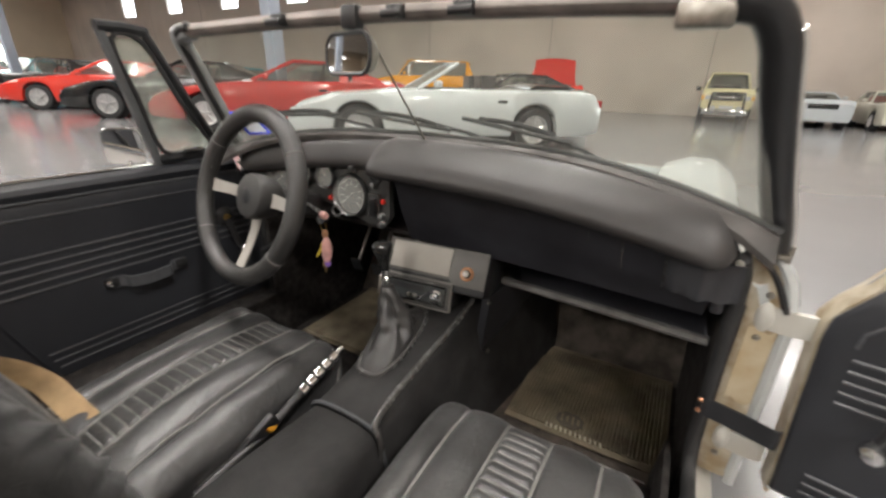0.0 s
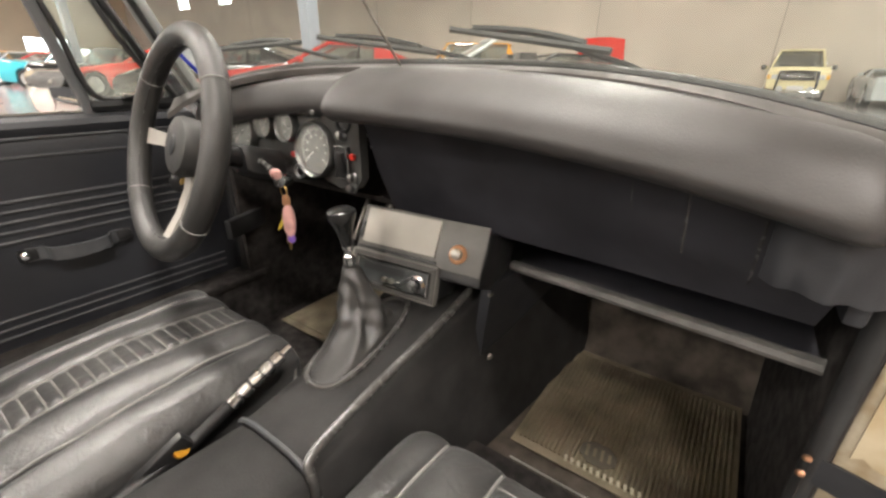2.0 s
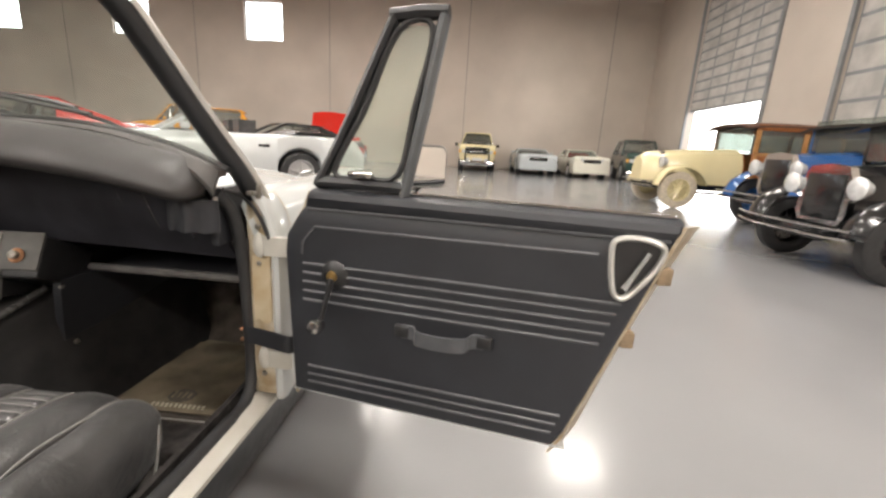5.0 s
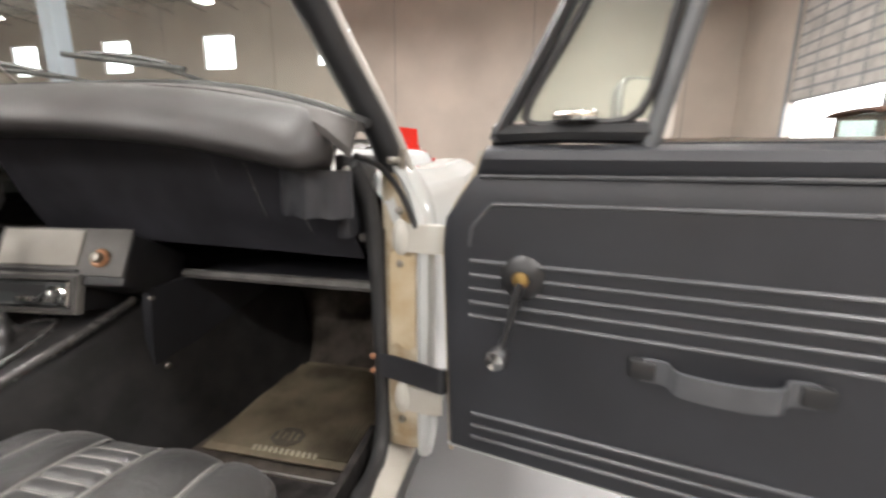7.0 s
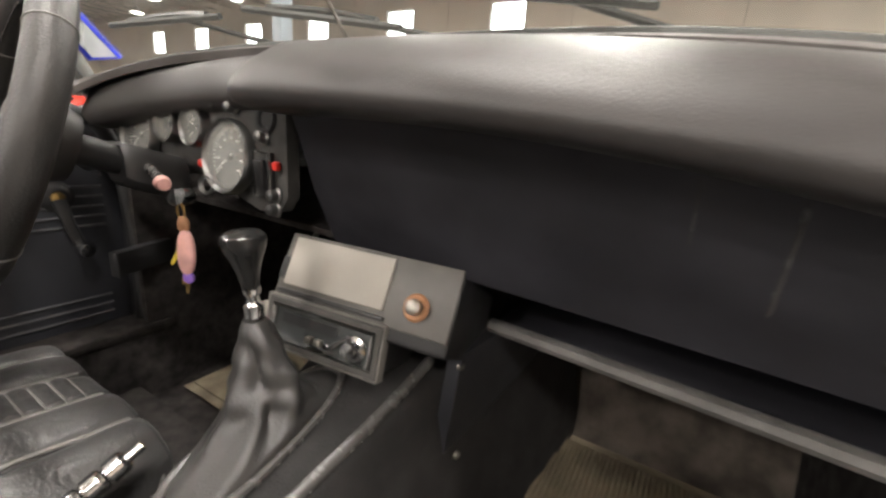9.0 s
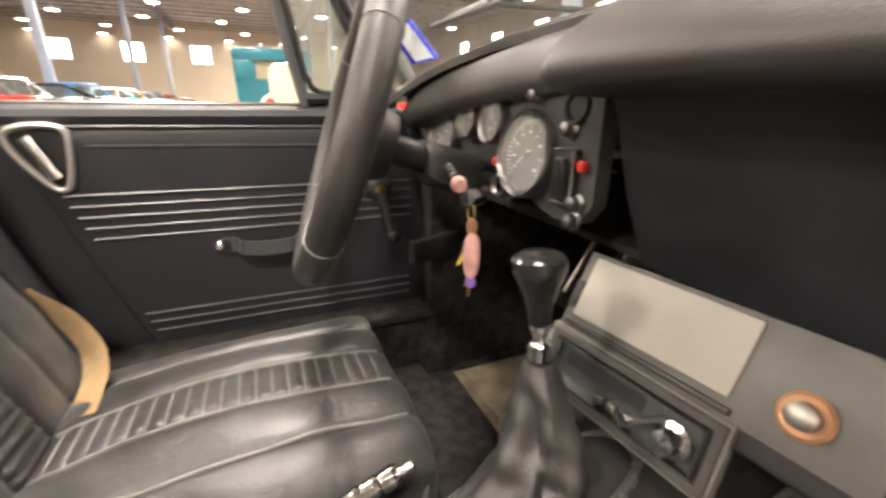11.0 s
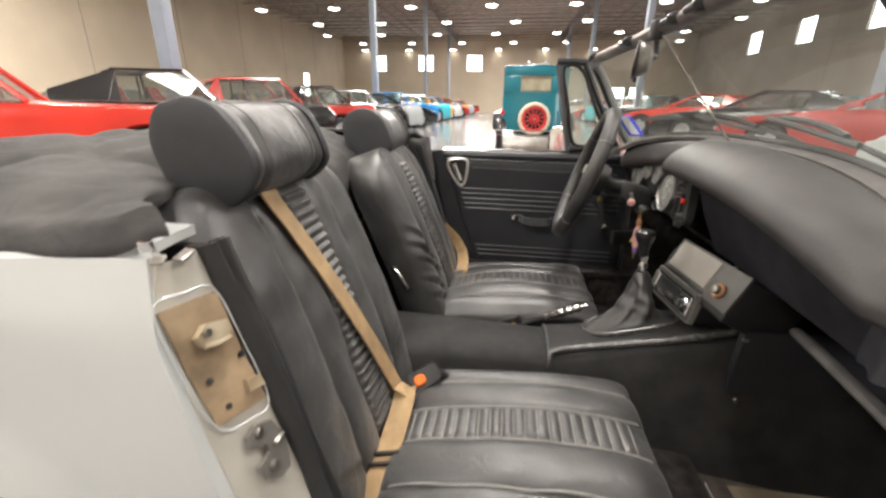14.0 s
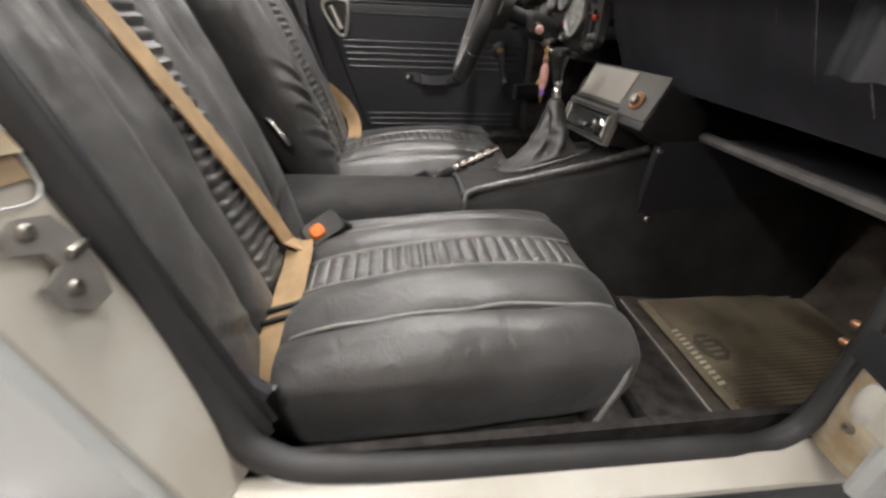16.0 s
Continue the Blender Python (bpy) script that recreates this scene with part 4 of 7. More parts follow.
    # latch pull in a chrome frame
    fr = part("latch_frame", tube(B(), smooth_line([mp(u, -0.004, z) for u, z in ((0.662, 0.795), (0.70, 0.802), (0.735, 0.790), (0.728, 0.755), (0.695, 0.706), (0.678, 0.700), (0.668, 0.715), (0.660, 0.76))], 5, True), 0.0075, 8, closed=True, flat=0.7), ALU, o, "satin metal latch surround")
    part("latch_dish", slab(B(), smooth_line([mp(u, -0.002, z) for u, z in ((0.662, 0.795), (0.70, 0.802), (0.735, 0.790), (0.728, 0.755), (0.695, 0.706), (0.678, 0.700), (0.668, 0.715), (0.660, 0.76))], 5, True), mp(0, -0.001, 0) - mp(0, 0, 0)), PLASTIC, fr)
    part("latch_lever", tube(B(), [mp(u, -0.012, z) for u, z in ((0.712, 0.783), (0.700, 0.757), (0.684, 0.718))], [0.009, 0.0075, 0.009], 8, flat=0.6), CHROME, fr)
    # window winder
    wn = part("winder", lathe(B(), [(0.0, 0.012), (0.014, 0.012), (0.026, 0.006), (0.030, 0.0)], mp(0.150, 0, 0.664), mp(0, -1, 0) - mp(0, 0, 0), 22), PLASTIC, o)
    part("winder_cap", lathe(B(), [(0.0, 0.018), (0.010, 0.016), (0.012, 0.010)], mp(0.150, 0, 0.664), mp(0, -1, 0) - mp(0, 0, 0), 16), BRASS, wn)
    part("winder_arm", tube(B(), [mp(0.150, -0.012, 0.660), mp(0.143, -0.024, 0.615), mp(0.133, -0.030, 0.572)], [0.013, 0.010, 0.010], 8, flat=0.5), PLASTIC, wn)
    part("winder_knob", lathe(B(), [(0.0, 0.030), (0.012, 0.028), (0.0165, 0.018), (0.014, 0.004), (0.008, 0.0)], mp(0.131, -0.026, 0.566), mp(0, -1, 0) - mp(0, 0, 0), 16), CHROME, wn, "worn chrome winder knob")
    # pull strap
    line = smooth_line([mp(u, d, z) for u, d, z in ((0.30, -0.004, 0.572), (0.325, -0.006, 0.572), (0.338, -0.022, 0.570), (0.385, -0.026, 0.569), (0.427, -0.022, 0.572), (0.440, -0.006, 0.576), (0.465, -0.004, 0.577))], 5)
    pu = part("pull_strap", grid(B(), lambda i, j: line[int(i)] + V(0, 0, j), range(len(line)), [-0.014, -0.010, 0, 0.010, 0.014], mp(0, -0.006, 0) - mp(0, 0, 0)), RIBV, o, "grey-black grab strap")
    for u, z in ((0.300, 0.572), (0.464, 0.577)):
        part("strap_end", box(B(), mp(u, -0.006, z), (0.030, 0.014, 0.024), (0, 0, -11.9) if mp is map_p else (0, 0, 90), 0.004), PLASTIC, pu)
    if mp is map_d:
        part("strap_stud", lathe(B(), [(0.0, 0.006), (0.006, 0.005), (0.0095, 0.0)], mp(0.470, -0.012, 0.577), mp(0, -1, 0) - mp(0, 0, 0), 16), CHROME, pu)
    # quarterlight
    ql = part("quarterlight_frame", tube(B(), smooth_line([mp(u, 0.025, z) for u, z in ((0.100, 0.838), (0.170, 0.968), (0.235, 1.100), (0.256, 1.142))], 4), 0.013, 8, flat=0.8), SATINBLACK, o, "satin black quarterlight frame")
    part("quarterlight_bar", tube(B(), [mp(u, 0.025, z) for u, z in ((0.248, 1.142), (0.30, 1.147), (0.352, 1.146))], 0.013, 8), SATINBLACK, ql)
    part("quarterlight_channel", tube(B(), [mp(u, 0.025, z) for u, z in ((0.282, 0.83), (0.315, 0.985), (0.345, 1.142))], 0.014 if mp is map_p else 0.011, 8, flat=0.8), CHANNEL, ql)
    part("quarterlight_sill", tube(B(), [mp(u, 0.025, z) for u, z in ((0.098, 0.846), (0.19, 0.848), (0.282, 0.846))], 0.013, 8), SATINBLACK, ql)
    part("quarterlight_seal", tube(B(), smooth_line([mp(u, 0.022, z) for u, z in ((0.138, 0.868), (0.20, 0.985), (0.262, 1.118), (0.326, 1.122), (0.298, 0.99), (0.270, 0.870), (0.20, 0.860))], 4, True), 0.006, 6, closed=True), RUBBER, ql)
    g = part("pane", slab(B(), [mp(u, 0.025, z) for u, z in ((0.125, 0.862), (0.255, 1.125), (0.334, 1.127), (0.278, 0.862))], mp(0, 0.003, 0) - mp(0, 0, 0)), GLASS, ql)
    g.visible_shadow = False
    part("quarterlight_catch", box(B(), mp(0.20, 0.010, 0.866), (0.05, 0.018, 0.012), (0, 0, -11.9) if mp is map_p else (0, 0, 90), 0.003), CHROME, ql)
    # window slot strip
    part("waist_strip", tube(B(), [mp(u, 0.030, 0.836) for u in lin(0.29, 0.755, 12)], 0.004, 6), CHROME, o)
    # door mirror
    if mp is map_p:
        mc, mt = V(1.008, 0.881, 0.883), (0, 0, 25)
    else:
        mc, mt = V(-0.785, 0.545, 0.872), (0, 0, 44)
    mx = pose(*mc, *mt) @ pose(0, 0, 0, 90, 0, 0)
    mm = part("mirror_housing", loft(B(), [rr_ring(mx, w, h, 0.018, -d) for w, h, d in ((0.092, 0.090, -0.002), (0.096, 0.094, 0.004), (0.088, 0.084, 0.022), (0.05, 0.045, 0.036))]), GAUGERIM if mp is map_p else CHROME, o, "door mirror")
    part("mirror_glass", slab(B(), rr_ring(mx, 0.086, 0.084, 0.015, 0.003), mx.to_3x3() @ V(0, 0, 0.001)), MIRROR, mm)
    part("mirror_arm", tube(B(), [mc + V(0, 0.012, -0.03), mc + V(0.01 if mp is map_d else -0.02, 0.0, -0.055), mp(0.265, 0.045, 0.82)], 0.008, 8), CHROME, mm)
    return o


car_door(map_p, "passenger_door", "open passenger door with ribbed black vinyl trim")
car_door(map_d, "driver_door", "closed driver's door with ribbed black vinyl trim")
strap = thing("check_strap", "black door check strap on the hinge pillar", "strap")
pts = smooth_line([(0.624, 0.800, 0.488), (0.640, 0.797, 0.488), (0.67, 0.790, 0.487), (0.705, 0.780, 0.486), (0.732, 0.772, 0.485), (0.742, 0.780, 0.484)], 5)
for z in (0.503, 0.478):
    part("strap_bolt", lathe(B(), [(0.0, 0.004), (0.003, 0.003), (0.0045, 0.0), (0.0045, -0.004)], (0.615, 0.798, z), (-0.9, -0.4, 0.1), 14), COPPERBOLT, strap)
part("webbing", grid(B(), lambda i, j: pts[int(i)] + V(0, 0, j), range(len(pts)), [-0.020, 0.0, 0.020], (0, 0.004, 0)), VINYL, strap)

# ---- seats ----
def gauss(x, s):
    return math.exp(-(x / s) ** 2)


class Pad:
    """A stuffed seat pad: place(a, b, h) puts across, along and height into the world."""

    def __init__(self, place, L, hw, up, down, stripe, seam, pleats, eu=3.2, ed=7.0, taper=0.0, end=6.0, puff=0.010, wob=0.004, seed=0.0, saw=False, sh=(0.70, 0.52)):
        self.place, self.L, self.hw, self.up, self.down, self.stripe, self.seam, self.pleats = place, L, hw, up, down, stripe, seam, pleats
        self.eu, self.ed, self.taper, self.end, self.puff, self.wob, self.seed, self.saw, self.sh = eu, ed, taper, end, puff, wob, seed, saw, sh

    def width(self, t):
        k = max(1e-3, 1 - abs(2 * t - 1) ** self.end) ** (1 / self.end)
        if self.saw:
            # big rounded shoulders
            s0, s1 = self.sh
            q = max(0.0, (t - s0) / (1 - s0))
            return self.hw * (0.90 + 0.10 * k) * (s1 + (1 - s1) * math.sqrt(max(0.0, 1 - q ** 2.6))) * (1 - self.taper * t), max(1e-3, 1 - abs(2 * t - 1) ** 9) ** (1 / 9)
        return self.hw * (0.86 + 0.14 * k) * (1 - self.taper * t), k

    def sway(self, b):
        """Side-to-side wander of the long seams."""
        return 0.0 if self.saw else 0.0018 * math.sin(b * 24 + self.seed) * min(1, b / 0.1)

    def relief(self, a, b, w):
        x = abs(a) + (self.sway(b) if abs(a) > 0.07 else 0.0)
        d = 0.0
        for lo, hi, amp in ((self.stripe, self.seam, self.puff), (self.seam, w, self.puff * 1.25)):
            if lo < x < hi:
                d += amp * math.sin(math.pi * (x - lo) / (hi - lo)) ** 0.7
        for g in (self.stripe, self.seam):
            d -= 0.0045 * gauss(x - g, 0.0055)
        b0, b1, n = self.pleats
        if x < self.stripe and b0 < b < b1:
            f = (b - b0) / (b1 - b0) * n % 1.0
            d += (0.0085 * math.sin(math.pi * f ** 1.35) ** 0.7 if self.saw else 0.0045 * math.sin(math.pi * f) ** 0.5) * min(1, (self.stripe - x) / 0.006)
        d += self.wob * noise.noise((a * 8 + self.seed, b * 6, self.seed)) + 0.45 * self.wob * noise.noise((a * 24, b * 17 + self.seed, 3))
        for wa, wb, sl, ln, am in self.wrinkles:
            q = (b - wb) - sl * (a - wa)
            d += am * (gauss(q, 0.010) - 0.8 * gauss(q + 0.018, 0.010)) * gauss(a - wa, ln)
        return d

    wrinkles = ()

    def top(self, a, b):
        t = b / self.L
        w, k = self.width(t)
        c = min(0.9999, abs(a) / w) ** (self.eu / 2)
        s = math.sqrt(max(0, 1 - c * c))
        return self.place(a, b, k * (self.up * s ** (2 / self.eu) + self.relief(a, b, w) * min(1, s * 1.6)))

    def mesh(self, n=126, m=250):
        rings = []
        b0, b1, cnt = self.pleats
        ts = {0.5 - 0.5 * math.cos(math.pi * k / m) for k in range(m + 1)}
        for t in sorted(ts):
            b = t * self.L
            w, k = self.width(t)
            ring = []
            for i in range(n + 1):
                p = 1 - 2 * i / n
                q = 0.45 * p + 0.55 * math.sin(math.pi / 2 * p)
                a = w * q
                s = math.sqrt(max(0.0, 1 - abs(q) ** self.eu))
                ring.append(self.place(a, b, k * (self.up * s ** (2 / self.eu) + self.relief(a, b, w) * min(1, s * 1.6))))
            for i in range(1, 44):
                th = math.pi + math.pi * i / 44
                c, s = math.cos(th), math.sin(th)
                a = w * math.copysign(abs(c) ** (2 / self.ed), c)
                a += self.wob * 0.9 * noise.noise((b * 9 + self.seed, s * 2, 2)) * (1 if a > 0 else -1)
                ring.append(self.place(a, b, -k * self.down * abs(s) ** (2 / self.ed)))
            rings.append(ring)
        return loft(B(), rings)


SEAT_ANG = radians(110.5)
ALONG, OUT = V(0, math.cos(SEAT_ANG), math.sin(SEAT_ANG)), V(0, math.sin(SEAT_ANG), -math.cos(SEAT_ANG))


def back_place(x):
    o = V(x - (0.021 if x > 0 else 0.0), 0.100 if x > 0 else 0.160, 0.310 if x > 0 else 0.296)
    side = -0.095 if x > 0 else 0.02
    return lambda a, b, h: o + V(a + side * b, 0, 0) + ALONG * b + OUT * (h - 0.012 + 0.014 * math.sin(math.pi * min(1, b / 0.58)) - 0.012 * max(0, (b - 0.50) / 0.12) ** 2)


def cushion_place(x):
    return lambda a, b, h: V(x + a, 0.160 + b, (0.371 if x > 0 else 0.366) + 0.024 * b / 0.44 + h + (0.026 * math.sin(math.pi * min(1, b / 0.47)) * (1 - (a / 0.21) ** 2) if h > 0 else 0))


PADS = {}


def car_seat(x, label, recl):
    s = tagged(new("seat"), label)
    s.parent = car
    cp = Pad(cushion_place(x), 0.462 if x > 0 else 0.472, 0.208, 0.046, 0.128, 0.042, 0.132 if x > 0 else 0.126, (0.030, 0.425 if x > 0 else 0.442, 19), puff=0.010, seed=x * 10, end=6.0 if x > 0 else 9.0, ed=4.2)
    bp = Pad(back_place(x), 0.612, 0.270 if x > 0 else 0.240, 0.063 if x > 0 else 0.052, 0.080, 0.044, 0.120, (0.080, 0.555 if x > 0 else 0.545, 26), eu=3.8, ed=4.0, taper=0.04, end=5.0, wob=0.006, seed=4 + x * 10, saw=True, sh=(0.76, 0.74) if x > 0 else (0.72, 0.56))
    bp.wrinkles = [(0.165, 0.30, 0.8, 0.045, 0.009), (0.150, 0.245, 0.7, 0.05, 0.008), (0.165, 0.19, 0.7, 0.05, 0.009), (0.155, 0.14, 0.5, 0.05, 0.007), (0.17, 0.355, 0.8, 0.035, 0.006)] if recl > 0 else [(0.16, 0.12, 0.5, 0.05, 0.004), (-0.15, 0.16, -0.5, 0.05, 0.004)]
    PADS[x] = (cp, bp)
    part("cushion", cp.mesh(), LEATHER, s, "puffy black leather seat cushion")
    part("backrest", bp.mesh(), LEATHER, s, "black leather backrest with ribbed centre")
    for pad, b0, b1, e in ((cp, 0.018, cp.L - 0.014, 0.0025), (bp, 0.09, 0.575, 0.0020)):
        for g in (-pad.seam, -pad.stripe, pad.stripe, pad.seam):
            up = (pad.place(0, 0, 2) - pad.place(0, 0, 1)).normalized()
            part("piping", tube(B(), [pad.top(g - (math.copysign(pad.sway(b), g) if abs(g) > 0.07 else 0.0), b) + up * (0.0046 if pad is cp else 0.0016) for b in lin(b0, b1, 48)], e, 6), PIPING if pad is cp or abs(g) < 0.07 else SEAMGREY, s)
    up = V(0, 0, 1)
    p0, p1, cnt = cp.pleats
    for k in range(cnt + 1):
        b = p0 + (p1 - p0) * k / cnt
        part("pleat_seam", tube(B(), [cp.top(a, b) + up * 0.0012 for a in lin(-0.037, 0.037, 7)], 0.0019, 5), PIPING, s)
    b0, b1, cnt = bp.pleats
    for k in range(cnt + 1):
        part("pleat_seam", tube(B(), [bp.top(a, b0 + (b1 - b0) * k / cnt) + OUT * 0.0016 for a in lin(-0.040, 0.040, 7)], 0.0016, 5), SEAMGREY, s)
    # edge piping round the cushion
    front = [cp.place(cp.width(0.98)[0] * c, cp.L - 0.0145 + 0.010 * (1 - c * c), 0.004) for c in lin(0.97, -0.97, 16)]
    corner = [cp.place(cp.width(t)[0] * 1.003, t * cp.L, h) for t, h in ((0.90, -0.10), (0.93, -0.06), (0.955, -0.02))]
    corner2 = [cp.place(-cp.width(t)[0] * 1.003, t * cp.L, h) for t, h in ((0.955, -0.02), (0.93, -0.06), (0.90, -0.10))]
    part("edge_piping", tube(B(), smooth_line(corner + front + corner2, 3), 0.0032, 6), PIPING, s)
    part("plinth", box(B(), (x, 0.37, 0.262), (0.37, 0.40, 0.06), bevel=0.015), CARPET, s)
    # head restraint: a wide roll with flat ends
    hc = V(-0.385 if recl > 0 else 0.324, -0.085 if recl > 0 else -0.085, 0.906 if recl > 0 else 0.926)
    hd, ho = ALONG.copy(), None
    ho = V(0, hd.z, -hd.y)
    rings = []
    for t in lin(0, 1, 29):
        a = -0.120 + 0.240 * t
        k = max(0.02, 1 - abs(2 * t - 1) ** 12) ** (1 / 12)
        ring = []
        for th in lin(0, 2 * math.pi, 41)[:-1]:
            c, sn = math.cos(th), math.sin(th)
            p = math.copysign(abs(c) ** 0.80, c) * 0.074 * (0.84 + 0.16 * k)
            q = math.copysign(abs(sn) ** 0.85, sn) * 0.066 * (0.84 + 0.16 * k) * (1.0 if sn > 0 else 0.86)
            q += 0.010 * (0.4 - c) * (sn > 0) * abs(sn)
            p += 0.004 * noise.noise((a * 12, th, x * 9))
            q += 0.003 * noise.noise((a * 17, th * 2, x * 5))
            dip = -0.006 * gauss(abs(a) - 0.085, 0.006)
            ring.append(hc + V(a, 0, 0) + hd * p * (1 + dip * 9) + ho * q * (1 + dip * 9))
        rings.append(ring)
    cap = mat("matte_leather", (0.045, 0.047, 0.052), 0.62, var=0.15, scale=9, bump=0.3, bscale=420) if recl > 0 else bpy.data.materials["matte_leather"]
    part("headrest", loft(B(), rings), LEATHER, s, "rounded black leather head restraint")
    for i in (1, 27):
        part("headrest_piping", tube(B(), [p + (p - hc - V((p - hc).x, 0, 0)).normalized() * 0.002 for p in rings[i]], 0.0026, 6, closed=True), PLASTIC, s)
    for e in (0, -1):
        sgn = 1 if e else -1
        cc = sum(rings[e], V(0, 0, 0)) / len(rings[e])
        part("headrest_cap", loft(B(), [[cc + (p - cc) * k + V(sgn * d, 0, 0) for p in rings[e]] for k, d in ((1.10, -0.006), (1.15, 0.000), (1.12, 0.008), (1.02, 0.011), (0.5, 0.012))]), cap, s, "flat matte leather end")
    for a in (-0.068, 0.068):
        i = round((a + 0.120) / 0.240 * 28)
        part("headrest_seam", tube(B(), [p + (p - hc - V((p - hc).x, 0, 0)).normalized() * 0.0005 for p in rings[i]], 0.0013, 6, closed=True), SEAMGREY, s)
    # recliner
    r0 = V(x + recl * (0.225 if recl > 0 else 0.262), 0.030, 0.553)
    part("recliner_lever", tube(B(), smooth_line([r0, r0 + V(recl * 0.022, 0.012, -0.006), r0 + V(recl * 0.027, 0.030, -0.030), r0 + V(recl * 0.025, 0.048, -0.058)], 4), 0.0085, 10), CHROME, s)
    part("hinge_plate", box(B(), (x - recl * 0.198, 0.15, 0.355), (0.010, 0.05, 0.09), (0, 0, 0), 0.004), SATINBLACK, s)
    for d in (0.15, -0.15):
        part("seat_rail", box(B(), (x + d, 0.37, 0.229), (0.03, 0.44, 0.020), bevel=0.004), STEEL, s)
    return s


car_seat(-0.348, "black leather driver's seat with pleated centre", 1)
car_seat(0.352, "black leather passenger seat with pleated centre", -1)


def band(bm, pts, w, side, th=0.003):
    """A flat strap along the points; side: across directions."""
    g = []
    for p, sd in zip(pts, side):
        sd = Vector(sd).normalized() * (w / 2)
        g.append((Vector(p) - sd, Vector(p) + sd))
    grid(bm, lambda i, j: g[int(i)][0].lerp(g[int(i)][1], j), range(len(g)), [0, 0.5, 1], (0.0, th, th * 0.4))
    return bm


belt = thing("seat_belt", "tan webbing seat belt across the passenger backrest", "seat belt")
pb = PADS[0.352][1]
pts = [V(0.43, -0.12, 0.87), V(0.42, -0.075, 0.885)] + [pb.place(lerp(b, (0.10, 0.55), (-0.068, 0.088)), b, 0.077) for b in lin(0.59, 0.10, 18)] + [V(0.258, 0.166, 0.415)]
part("webbing", band(B(), pts, 0.050, [V(0.96, -0.10, 0.30)] * len(pts)), TAN, belt)
pts = smooth_line([(0.250, 0.150, 0.424), (0.30, 0.155, 0.420), (0.36, 0.156, 0.415), (0.43, 0.154, 0.405), (0.50, 0.140, 0.37), (0.56, 0.11, 0.30)], 5)
part("webbing", band(B(), pts, 0.048, [V(0.05, 0.85, 0.30)] * len(pts)), TAN, belt)
for x, z in ((0.418, 0.4085), (0.437, 0.404)):
    part("stitch_bar", box(B(), (x, 0.155, z + 0.003), (0.007, 0.056, 0.006), (19, 14, 0), 0.001), PLASTIC, belt)
d = V(0.70, 0.15, 0.62).normalized()
l = (V(-0.35, 0.55, 0.25) - d * V(-0.35, 0.55, 0.25).dot(d)).normalized()
w = d.cross(l)
BM = Matrix.Translation(V(0.232, 0.190, 0.440)) @ Matrix((w, l, d)).transposed().to_4x4()
bk = part("buckle", loft(B(), [[BM @ V(x, y, z) for x, y in rrect(0.044 * k, 0.074 * k, 0.010)] for k, z in ((0.94, -0.026), (1.0, -0.020), (1.0, 0.000), (0.9, 0.006))]), PLASTIC, belt, "black belt buckle")
part("release_button", loft(B(), [[BM @ V(x, y - 0.012, z) for x, y in rrect(0.024 * k, 0.026 * k, 0.009)] for k, z in ((1.0, 0.003), (1.0, 0.009), (0.8, 0.012))]), ORANGE, bk, "orange release button")
part("latch_plate", loft(B(), [[BM @ V(x, y, z) for x, y in rrect(0.036, 0.03, 0.004)] for z in (-0.009, -0.005)]), STEEL, bk)
part("stalk", tube(B(), [BM @ V(0, 0.03, -0.01), V(0.195, 0.24, 0.42), V(0.175, 0.235, 0.30)], 0.012, 8, flat=0.6), PLASTIC, bk)
belt2 = thing("seat_belt", "tan webbing seat belt beside the driver's seat", "seat belt")
pts = smooth_line([(-0.565, 0.105, 0.56), (-0.552, 0.155, 0.515), (-0.525, 0.188, 0.470), (-0.490, 0.198, 0.440), (-0.440, 0.200, 0.428), (-0.405, 0.200, 0.424)], 5)
part("webbing", band(B(), pts, 0.048, [V(0.45, 0.80, 0.30)] * len(pts)), TAN, belt2)

# ---- tunnel ----
tunnel = thing("transmission_tunnel", "black vinyl covered transmission tunnel", "console")


def tun_ring(y, hw, zt, base=0.215, wb=0.16):
    return [V(x, y, z) for x, z in ((-wb, base), (-hw - 0.022, zt - 0.09), (-hw - 0.004, zt - 0.022), (-hw + 0.012, zt - 0.004), (-hw * 0.5, zt + 0.004), (0.0, zt + 0.006), (hw * 0.5, zt + 0.004), (hw - 0.012, zt - 0.004), (hw + 0.004, zt - 0.022), (hw + 0.022, zt - 0.09), (wb, base))]


part("rear_cover", loft(B(), [[p + V(0.012, 0, 0) for p in tun_ring(y, hw, z)] for y, hw, z in ((-0.15, 0.105, 0.435), (0.10, 0.100, 0.435), (0.30, 0.092, 0.432), (0.462, 0.084, 0.428))]), TUNNELV, tunnel, "soft black vinyl armrest cover")
part("front_cover", loft(B(), [[p + V(0.016, 0, 0) for p in tun_ring(y, hw, z, 0.215, wb)] for y, hw, z, wb in ((0.462, 0.082, 0.438, 0.15), (0.52, 0.082, 0.447, 0.15), (0.62, 0.080, 0.466, 0.15), (0.75, 0.084, 0.502, 0.16), (0.88, 0.10, 0.54, 0.18), (1.25, 0.16, 0.62, 0.24))]), TUNNELV, tunnel, "black vinyl console cover")
part("edge_trim", tube(B(), smooth_line([(0.108, 0.464, 0.37), (0.104, 0.466, 0.418), (0.088, 0.474, 0.442), (0.084, 0.53, 0.456), (0.086, 0.60, 0.472), (0.092, 0.67, 0.490), (0.098, 0.73, 0.506), (0.102, 0.79, 0.523), (0.104, 0.85, 0.541)], 6), 0.0078, 10, flat=0.75), RIMGREY, tunnel, "shiny raised edge trim")
